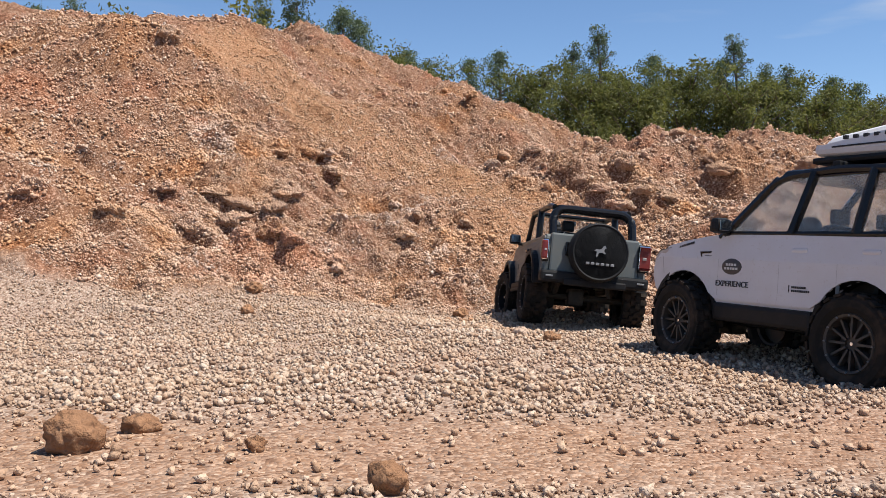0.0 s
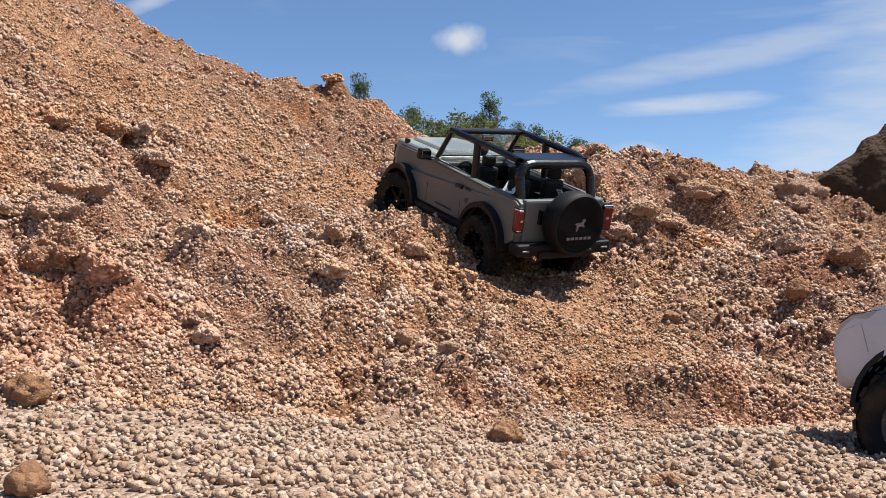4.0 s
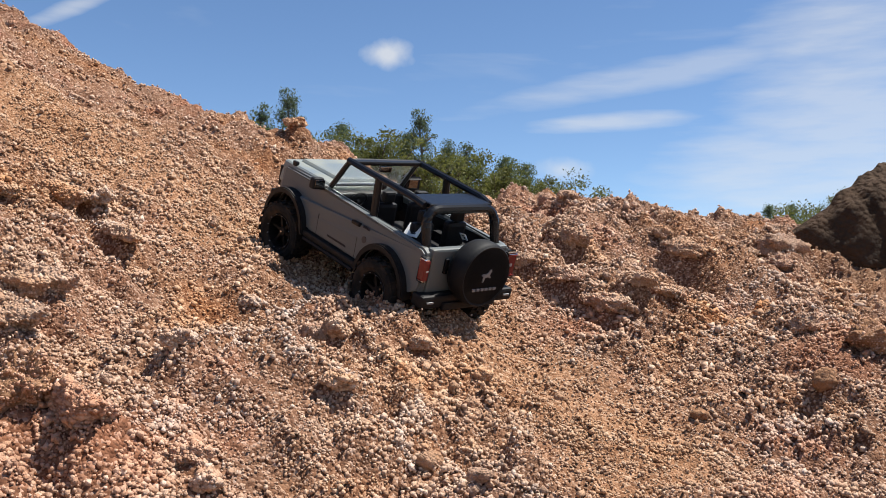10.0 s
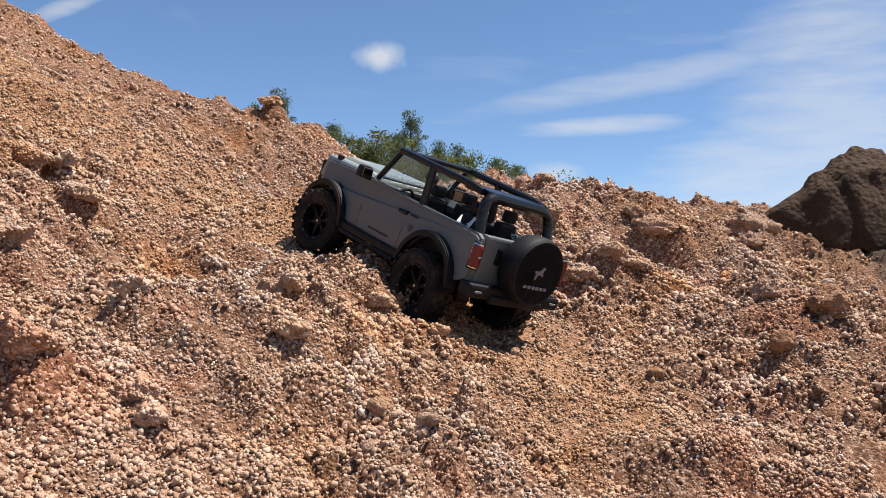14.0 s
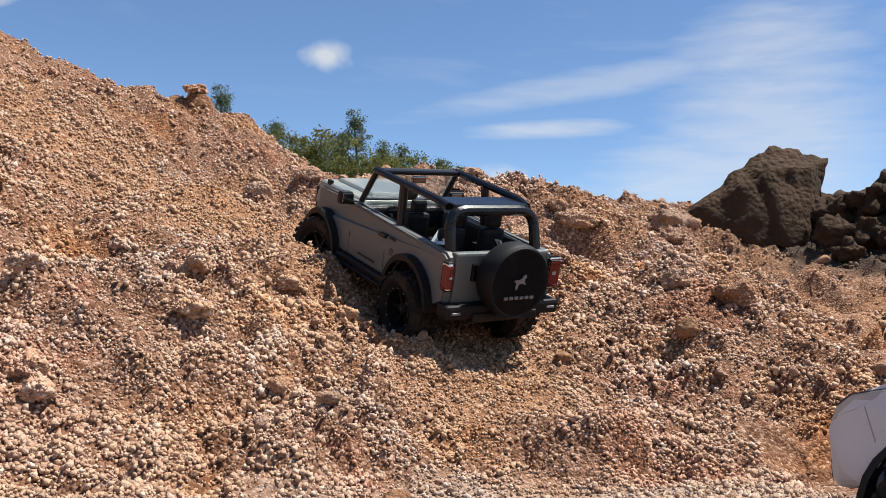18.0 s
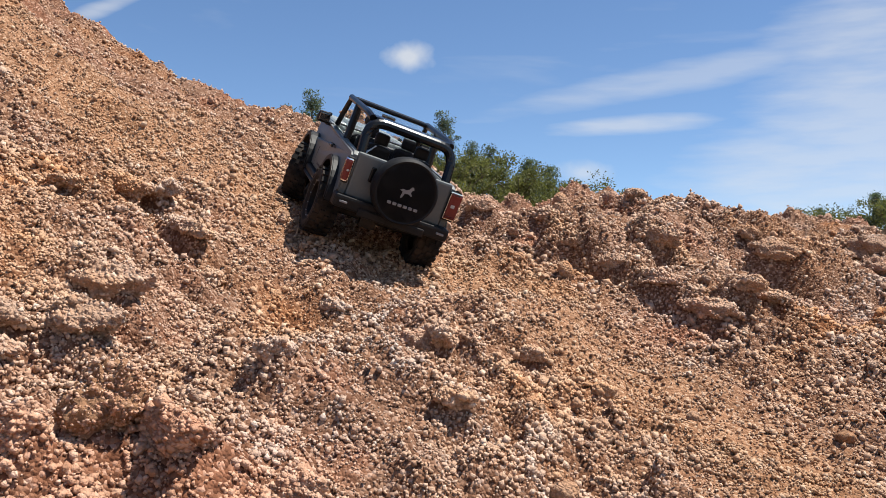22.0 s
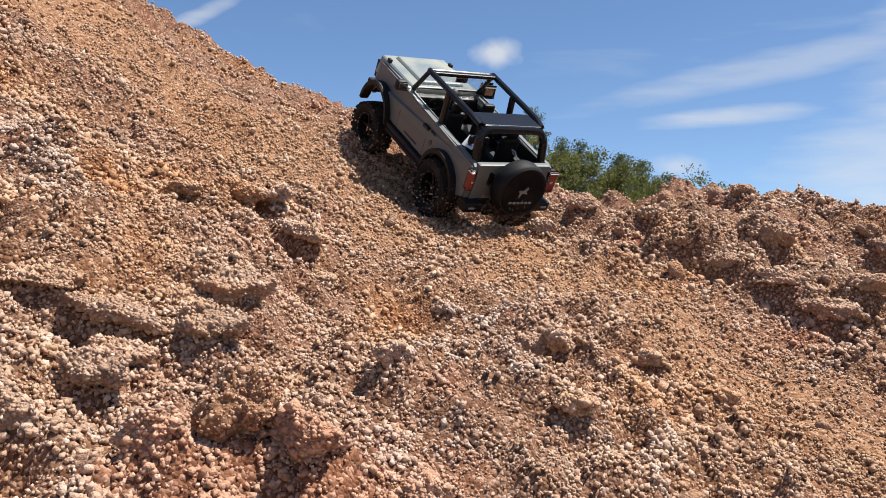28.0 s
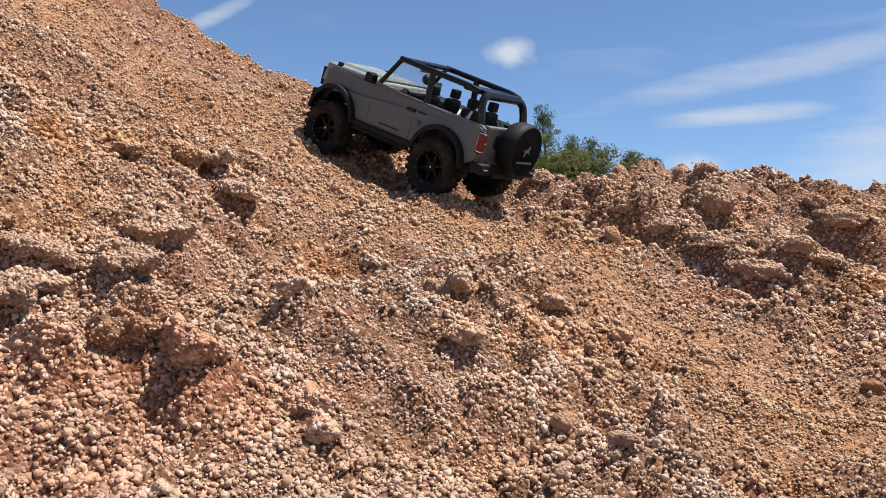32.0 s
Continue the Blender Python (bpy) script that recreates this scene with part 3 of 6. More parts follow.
def zones(x, y, z):
    """How far each spot is loose sand, pale gravel, and dark earth."""
    d = along(x, y, SLIDE) + 0.12 * waves(x, y, 0.30, 5, 4)
    sand = 0.9 * (1 - smooth(0.04, 0.26, d))
    sand = np.maximum(sand, 0.8 * smooth(0.25, 0.6, waves(x, y, 0.42, 9, 4)))
    foot = np.minimum(0.842 + 0.68 * x, 0.97) - 0.5 * np.maximum(0, x - 0.45)
    flat = 1 - smooth(-0.07, 0.07, y - foot + 0.10 * waves(x, y, 0.25, 21, 4))
    near = smooth(-0.75, -0.60, y - 0.55 * x + 0.10 * waves(x, y, 0.35, 33))
    dark = 1 - smooth(0.50, 0.68, np.hypot(x - 1.80, y - 2.78) + 0.16 * waves(x, y, 0.3, 14))
    near = np.maximum(near, 1 - smooth(-0.98, -0.90, y - 0.55 * x + 0.06 * waves(x, y, 0.2, 34)))
    gravel = flat * (0.42 + 0.58 * near)
    return np.maximum(sand * (1 - flat), 0.60 * flat * (1 - near)), gravel, dark


def ground_height(x, y):
    z = broad(x, y)
    sand, gravel, dark = zones(x, y, z)
    hill = 1 - np.clip(gravel * 1.2, 0, 1)
    rough = hill * (1 - 0.6 * sand) * smooth(-0.75, -0.45, y - 0.55 * x)
    lumps = waves(x, y, 0.15, 2, 4, 0.55)
    crust = smooth(0.05, 0.22, waves(x, y, 0.085, 44, 3, 0.6)) * (0.5 + 0.5 * waves(x, y, 0.2, 45, 2))
    clods = smooth(0.10, 0.30, waves(x, y, 0.036, 48, 2))
    ragged, ragged2 = waves(x, y, 0.05, 66, 3), waves(x, y, 0.05, 67, 3)
    rolled = smooth(0.07, 0.26, along(x, y, TRACK))
    steps, fresh = np.zeros_like(x), np.zeros_like(x)
    for cx, cy, long_, tall, turn in EXTRA_LEDGES:
        wide_, hollow = 0.28 * long_ + 0.018, 0.45 * tall
        soft_ = 1 - 0.45 * min(1.0, max(0.0, (cy - 1.7) / 0.5))
        tall, hollow = tall * soft_, hollow * soft_
        near_by = np.abs(x - cx) + np.abs(y - cy) < 1.5 * long_ + 0.1
        if not near_by.any():
            continue
        px, py, r1, r2 = x[near_by], y[near_by], ragged[near_by], ragged2[near_by]
        c, s = math.cos(radians(turn)), math.sin(radians(turn))
        u, v = ((px - cx) * c + (py - cy) * s) / (long_ / 2) + 0.35 * r1, ((py - cy) * c - (px - cx) * s) / (wide_ / 2) + 0.5 * r2
        ends = 1 - smooth(0.5, 1.05, np.abs(u))
        steps[near_by] += tall * ends * smooth(-1.3, -0.6, v) * (1 - smooth(-0.1, 2.1, v)) * (1 + 0.35 * r1)
        under = hollow * (1 - smooth(0.4, 1.0, np.abs(u))) * np.exp(-(((v + 1.7) / 0.7) ** 2))
        steps[near_by] -= under
        fresh[near_by] += under
    z = z + (1.15 * steps - 0.006) * hill * rolled
    # the slope is heaped behind each clod and scoured out below it
    for cx, cy, long_, deep, tall, turn in CRUST_LEDGES + LOW_CLODS + FAR_CLODS + HIGH_CLODS:
        mound = 0.85 if (cx, cy, long_, deep, tall, turn) in FAR_CLODS else 0.42
        near_by = np.abs(x - cx) + np.abs(y - cy) < 1.5 * long_ + 0.1
        if not near_by.any():
            continue
        px, py, r1, r2 = x[near_by], y[near_by], ragged[near_by], ragged2[near_by]
        c, s_ = math.cos(radians(turn)), math.sin(radians(turn))
        u = ((px - cx) * c + (py - cy) * s_) / (0.55 * long_) + 0.3 * r1
        v = ((py - cy) * c - (px - cx) * s_) / (0.6 * deep) + 0.3 * r2
        heap = np.exp(-(u**4)) * np.where(v > 0, np.exp(-((v / 1.6) ** 2)), np.exp(-((v / 0.7) ** 4)))
        scour = np.exp(-(u**4)) * np.exp(-(((v + 1.25) / 0.6) ** 2))
        z[near_by] += tall * (mound * heap - 0.5 * scour)
    over = y - np.interp(x, [p[0] for p in RIDGE], [p[1] for p in RIDGE]) + 0.03 * ragged
    run = smooth(0.0, 0.06, x) * (1 - smooth(0.40, 0.46, x))
    z = z + run * (0.030 + 0.012 * ragged2) * np.exp(-((over / 0.034) ** 2))
    z = z - run * smooth(0.10, 0.20, x) * 0.034 * np.exp(-(((over - 0.085) / 0.040) ** 2))
    sand = np.maximum(sand, smooth(0.006, 0.016, fresh * hill * rolled))
    # the caked crust breaks in steps across the fall of the slope
    s = (z + 0.045 * waves(x, y, 0.22, 52, 3)) / 0.062
    s = s - np.floor(s)
    broken = smooth(-0.05, 0.35, waves(x, y, 0.33, 51, 3)) * (1 - 0.7 * sand) * rolled
    far = smooth(2.0, 2.7, y + 0.25 * x) * smooth(-0.75, 0.0, x)
    broken = broken * (1 - 0.6 * smooth(1.7, 2.3, y))
    caked = 0.30 + 0.70 * smooth(-0.15, 0.25, waves(x, y, 0.24, 53, 3))
    wx, wy = x + 0.02 * waves(x, y, 0.07, 54, 2), y + 0.02 * waves(x, y, 0.07, 55, 2)
    z = z + rough * (0.026 * lumps + 0.026 * crust + 0.008 * clods - 0.033 + 0.046 * broken * (smooth(0.50, 0.98, s) - s))
    z = z + rough * caked * (0.026 * cobbles(wx, wy, 0.075, 56) + 0.020 * cobbles(wx, wy, 0.034, 57) + 0.009 * cobbles(x, y, 0.017, 58))
    z = z + far * (0.040 * smooth(-0.2, 0.5, waves(x, y, 0.19, 61, 3)) + 0.060 * cobbles(wx, wy, 0.15, 63) + 0.030 * cobbles(wx, wy, 0.06, 64) + 0.03 * waves(x, y, 0.4, 62, 2) - 0.092)
    z = z + 0.003 * waves(x, y, 0.045, 71, 2) + gravel * 0.007 * waves(x, y, 0.22, 77, 3)
    return z, sand, gravel, dark


def make_ground():
    # one sheet: fine where the camera goes, wider and wider rings out to the horizon
    xs = np.concatenate([-np.geomspace(900, 3.0, 22)[:-1], np.arange(-3.0, -2.2, 0.03), np.arange(-2.2, -1.6, 0.018), np.arange(-1.6, -0.95, 0.013), np.arange(-0.95, 0.75, 0.0064), np.arange(0.75, 1.15, 0.009), np.arange(1.15, 1.65, 0.013), np.arange(1.65, 3.2, 0.03), np.geomspace(3.2, 900, 22)])
    ys = np.concatenate([-np.geomspace(900, 2.2, 22)[:-1], np.arange(-2.2, -1.1, 0.03), np.arange(-1.1, 0.32, 0.0135), np.arange(0.32, 1.5, 0.0064), np.arange(1.5, 3.1, 0.0095), np.arange(3.1, 4.4, 0.018), np.arange(4.4, 6, 0.05), np.geomspace(6, 900, 22)])
    x, y = np.meshgrid(xs, ys)
    z, sand, gravel, dark = ground_height(x, y)
    out = smooth(5.0, 9, np.maximum(np.abs(x), y))
    z = z * (1 - out) + out * (-0.2 + 0.25 * waves(x, y, 14, 91, 2))
    n, m = x.shape
    i = np.arange(n * m).reshape(n, m)
    quads = np.stack([i[:-1, :-1], i[:-1, 1:], i[1:, 1:], i[1:, :-1]], -1).reshape(-1, 4)
    ob = mesh_from("ground", np.stack([x, y, z], -1).reshape(-1, 3), quads, SOIL, True)
    for name, v in (("sand", sand), ("gravel", gravel), ("dark", dark)):
        attribute(ob, name, v.ravel())
    return tagged(ob, "pinkish tan spoil heap slope and gravel floor of a quarry", "ground", kind="structure")


make_ground()


def unit_stones(round_, count, seed):
    """Some uneven stones of unit size: points and triangles."""
    bm = bmesh.new()
    if round_:
        bmesh.ops.create_icosphere(bm, subdivisions=1, radius=1)
    v = np.array([p.co[:] for p in bm.verts]) if round_ else np.array([(a, b, c) for a in (-1, 1) for b in (-1, 1) for c in (-1, 1)], float) * 0.70
    bm.verts.index_update()
    f = np.array([[p.index for p in q.verts] for q in bm.faces]) if round_ else np.array([(0, 1, 3), (0, 3, 2), (4, 6, 7), (4, 7, 5), (0, 4, 5), (0, 5, 1), (2, 3, 7), (2, 7, 6), (0, 2, 6), (0, 6, 4), (1, 5, 7), (1, 7, 3)])
    bm.free()
    if round_ == "tiny":
        v = np.array([(1, 0, 0), (-1, 0, 0), (0, 1, 0), (0, -1, 0), (0, 0, 1), (0, 0, -1)], float) * 1.12
        f = np.array([(0, 2, 4), (2, 1, 4), (1, 3, 4), (3, 0, 4), (2, 0, 5), (1, 2, 5), (3, 1, 5), (0, 3, 5)])
    if round_ == "crumb":
        bm = bmesh.new()
        bmesh.ops.create_icosphere(bm, subdivisions=2, radius=1)
        bm.verts.index_update()
        f = np.array([[p.index for p in q.verts] for q in bm.faces])
        made = []
        for k in range(count):
            off = Vector((k * 3.1, seed, k * 1.7))
            made.append(np.array([(p.co * (1 + 0.55 * noise.fractal(p.co * 1.1 + off, 1.0, 2.0, 3)) * Vector((1.1, 0.9, 0.75)))[:] for p in bm.verts]))
        bm.free()
        return made, f
    rng = np.random.default_rng(seed)
    jitter = 0.24 if round_ else 0.34
    return [(v + rng.uniform(-jitter, jitter, v.shape)) * rng.uniform((0.85, 0.75, 0.7), (1.2, 1.05, 1.0)) for _ in range(count)], f


def scatter(name, label, count, box, sizes, seed, zone, sink=0.2, round_=False, worn=False):
    """Loose stones strewn over a stretch of the ground, joined in one mesh."""
    rng = np.random.default_rng(seed)
    x, y = rng.uniform(box[0], box[1], count), rng.uniform(box[2], box[3], count)
    z, sand, gravel, dark = ground_height(x, y)
    knots = waves(x, y, 0.028, 86, 2)
    keep = rng.random(count) < zone(x, y, sand, gravel, dark) * (0.45 + 0.55 * smooth(-0.25, 0.15, knots))
    x, y, z, sand, gravel, dark, knots = (a[keep] for a in (x, y, z, sand, gravel, dark, knots))
    n = len(x)
    shapes, f = unit_stones(round_, 16, seed)
    patch = 1.05 + 0.35 * waves(x, y, 0.18, 83, 3) + 0.55 * np.clip(knots, -0.6, 0.9) * (1 - gravel)
    size = np.clip(rng.lognormal(math.log(sizes[0]), sizes[1], n) * patch, sizes[0] * 0.45, sizes[2]) * (1 - 0.15 * sand)
    a = rng.uniform(0, 2 * math.pi, n)
    base = np.array(shapes)[rng.integers(0, 16, n)]
    c, s = np.cos(a)[:, None], np.sin(a)[:, None]
    vx, vy, vz = base[..., 0] * c - base[..., 1] * s, base[..., 0] * s + base[..., 1] * c, base[..., 2]
    tip = rng.uniform(-1.4, 1.4, (n, 1))
    vx, vz = vx * np.cos(tip) - vz * np.sin(tip), vx * np.sin(tip) + vz * np.cos(tip)
    v = np.stack([vx, vy, vz], -1) * (size / 2)[:, None, None] + np.stack([x, y, z + size * sink], -1)[:, None]
    k = v.shape[1]
    faces = (f[None] + (np.arange(n) * k)[:, None, None]).reshape(-1, 3)
    ob = mesh_from(name, v.reshape(-1, 3), faces, CRUMB if round_ == "crumb" else PEBBLE, worn or round_ != False)
    for name, q in (("sand", sand), ("gravel", gravel), ("dark", dark)):
        attribute(ob, name, np.repeat(q, k))
    return tagged(ob, label, "gravel", kind="stuff")


def make_gravel():
    def slope(x, y, sand, gravel, dark):
        return (1 - gravel) * (1.0 - 0.22 * sand) * (1 - 0.6 * smooth(0.91, 0.99, sand))

    def crusty(x, y, sand, gravel, dark):
        return (1 - 0.85 * sand) * (0.12 + 0.88 * smooth(0.0, 0.4, waves(x, y, 0.2, 3, 3)))

    def flat(x, y, sand, gravel, dark):
        return np.clip((gravel - 0.42) * 1.9, 0.05, 1)

    scatter("near_grit", "fine pink and tan grit lying on the near slope", 132000, (-0.76, 0.60, 0.42, 1.28), (0.0033, 0.42, 0.010), 11, slope, 0.34, "tiny")
    scatter("near_pebbles", "angular pink and white pebbles on the near slope", 20000, (-0.76, 0.60, 0.42, 1.30), (0.0048, 0.38, 0.012), 20, crusty, 0.30, worn=True)
    scatter("slope_grit", "fine pink and tan grit on the middle slope", 92000, (-1.15, 0.95, 1.2, 2.2), (0.0043, 0.40, 0.012), 15, slope, 0.40, "tiny")
    scatter("upper_grit", "tan grit on the upper slope and crest", 50000, (-2.1, 1.55, 1.6, 4.0), (0.0064, 0.42, 0.020), 12, slope, 0.36, "tiny")
    scatter("far_grit", "fine tan grit on the far crest", 32000, (-0.4, 1.15, 1.95, 3.1), (0.0050, 0.40, 0.014), 14, slope, 0.36, "tiny")
    scatter("outer_grit", "tan grit on the far flank of the heap", 21000, (-2.0, -0.78, 0.2, 1.75), (0.0068, 0.40, 0.016), 19, slope, 0.36, "tiny")
    scatter("slope_pebbles", "pink and white pebbles in patches on the slope", 12000, (-1.05, 1.0, 1.2, 2.2), (0.0058, 0.38, 0.015), 16, crusty, 0.30, worn=True)
    scatter("gravel", "pale grey and pink angular gravel on the quarry floor", 40000, (-0.50, 1.10, -0.62, 0.95), (0.0043, 0.36, 0.010), 13, flat, 0.36, worn=True)
    scatter("fine_gravel", "small pale angular gravel on the quarry floor", 56000, (-0.75, 1.35, -0.85, 1.05), (0.0036, 0.36, 0.009), 18, flat, 0.36, "tiny")
    scatter("crumbs", "crumbs of caked reddish grit strewn on the slope", 4200, (-1.15, 1.15, 0.55, 2.6), (0.0105, 0.42, 0.032), 23, crusty, 0.12, "crumb")
    scatter("upper_crumbs", "larger crumbs of caked grit along the crest", 1500, (-1.7, 1.5, 1.7, 3.6), (0.018, 0.45, 0.05), 24, crusty, 0.12, "crumb")
    scatter("sandy_grit", "tan grit on the sandy floor", 26000, (-0.1, 1.35, -0.85, 0.3), (0.0026, 0.6, 0.012), 17, lambda x, y, sand, gravel, dark: 0.7 * (1 - gravel), 0.25, "tiny")


make_gravel()


def lump(name, label, x, y, size, seed, material, rz=0.0, sink=0.3, rough=0.35, tilt=0.0, detail=4, group="", caked=True):
    """A single uneven rock, bedded in the ground."""
    bm = bmesh.new()
    bmesh.ops.create_icosphere(bm, subdivisions=detail, radius=0.5)
    off = Vector((seed * 3.7, seed * 1.3, seed * 2.1))
    for v in bm.verts:
        p = v.co.normalized()
        f = 1 + rough * noise.fractal(p * 1.3 + off, 1.0, 2.0, 4) + rough * 0.5 * noise.cell(p * 2.2 + off) * 0.5
        f += rough * 0.25 * noise.noise(p * 7 + off)
        v.co = p * 0.5 * f
    bmesh.ops.scale(bm, vec=size, verts=bm.verts)
    ob = part(name, bm, material, None, "", True)
    z = float(ground_height(np.array([x]), np.array([y]))[0][0])
    ob.matrix_world = pose(x, y, z + size[2] * (0.5 - sink), tilt, 0, rz)
    if caked and material is not BOULDER:
        # grit caked onto it
        rng = np.random.default_rng(seed)
        me = ob.data
        co = np.array([v.co[:] for v in me.vertices])
        pick = rng.choice(len(co), min(len(co), 1500 if detail > 3 else 150), replace=False)
        shapes, f = unit_stones("tiny", 40, seed)
        turns = [Matrix.Rotation(rng.uniform(0, 6.28), 3, Vector(rng.normal(size=3)).normalized()) for _ in range(40)]
        shapes = [a @ np.array(m) for a, m in zip(shapes, turns)]
        grit = np.array(shapes)[rng.integers(0, 40, len(pick))] * rng.lognormal(-6.55, 0.4, (len(pick), 1, 1)) + co[pick][:, None] * 0.995
        faces = (f[None] + (np.arange(len(pick)) * 6)[:, None, None]).reshape(-1, 3)
        tagged(mesh_from("caked_grit", grit.reshape(-1, 3), faces, PEBBLE, True, ob), kind="stuff")
    return tagged(ob, label, "rock", group)


def clump(label, x, y, size, turn, seed, group, grit=500, sink=0.35, faces_=7, detail=4):
    """A broken block of caked grit that leans with the slope: flat broken faces, rough all over, stones stuck on it."""
    rng = np.random.default_rng(seed)
    bm = bmesh.new()
    bmesh.ops.create_icosphere(bm, subdivisions=detail, radius=0.5)
    off = Vector((seed * 2.3, seed * 1.1, seed * 0.7))
    cuts = [(Vector(rng.normal(size=3)).normalized(), rng.uniform(0.24, 0.38)) for _ in range(faces_)]
    for v in bm.verts:
        p = v.co.copy()
        for d, h in cuts:
            over = p.dot(d) - h
            if over > 0:
                p -= d * over * 0.9
        p += p.normalized() * (0.17 * noise.fractal(p * 3.2 + off, 1.0, 2.0, 4) + 0.06 * noise.noise(p * 9 + off) + 0.035 * noise.noise(p * 22 + off))
        v.co = p
    bmesh.ops.scale(bm, vec=size, verts=bm.verts)
    ob = part("clod", bm, CRUMB, None, "", True)
    e = 0.03
    zs = broad(np.array([x, x + e, x - e, x, x]), np.array([y, y, y, y + e, y - e]))
    normal = Vector((-(zs[1] - zs[2]) / (2 * e), -(zs[3] - zs[4]) / (2 * e), 1.0)).normalized()
    lean = Vector((0, 0, 1)).rotation_difference(normal.lerp(Vector((0, 0, 1)), 0.6).normalized()).to_matrix().to_4x4()
    z = float(ground_height(np.array([x]), np.array([y]))[0][0])
    ob.matrix_world = Matrix.Translation((x, y, z + size[2] * (0.5 - sink))) @ lean @ Matrix.Rotation(radians(turn), 4, "Z")
    co = np.array([v.co[:] for v in ob.data.vertices])
    nz = np.array([v.normal.z for v in ob.data.vertices])
    chance = np.clip(0.5 + nz, 0.12, 1)
    pick = rng.choice(len(co), min(grit, len(co)), replace=False, p=chance / chance.sum())
    shapes, f = unit_stones("tiny", 24, seed)
    g = np.array(shapes)[rng.integers(0, 24, len(pick))] * rng.lognormal(-6.20, 0.42, (len(pick), 1, 1)) + co[pick][:, None]
    faces = (f[None] + (np.arange(len(pick)) * 6)[:, None, None]).reshape(-1, 3)
    tagged(mesh_from("caked_grit", g.reshape(-1, 3), faces, PEBBLE, True, ob), kind="stuff")
    return tagged(ob, label, "clod", group)


def boulder(label, x, y, z, corners, turn, seed, size=1.0, rough=0.028):
    """A broken block of dark earth: the hull of its corners, weathered."""
    bm = bmesh.new()
    for c in corners:
        bm.verts.new(Vector(c) * size)
    bmesh.ops.convex_hull(bm, input=bm.verts)
    bmesh.ops.delete(bm, geom=[v for v in bm.verts if not v.link_faces], context="VERTS")
    bmesh.ops.triangulate(bm, faces=bm.faces)
    bmesh.ops.subdivide_edges(bm, edges=bm.edges, cuts=14, use_grid_fill=True)
    off = Vector((seed * 3.1, seed * 1.7, seed))
    for v in bm.verts:
        d = (v.co - Vector((0, 0, 0.1 * size))).normalized()
        v.co += d * size * (rough * noise.fractal(v.co * 7 / size + off, 1.0, 2.1, 5) + 0.012 * noise.noise(v.co * 45 / size + off) * max(0.15, min(1.0, v.co.z / size * 5 - 0.35)) + 0.004 * noise.noise(v.co * 90 / size + off) - 0.9 * rough * (1 - abs(noise.noise(v.co * Vector((9, 9, 2.5)) / size + off))) ** 6)
    ob = part("boulder", bm, BOULDER, None, "", True)
    ob.matrix_world = pose(x, y, z, 0, 0, turn)
    return tagged(ob, label, "boulder", "dark boulders at the end of the heap")


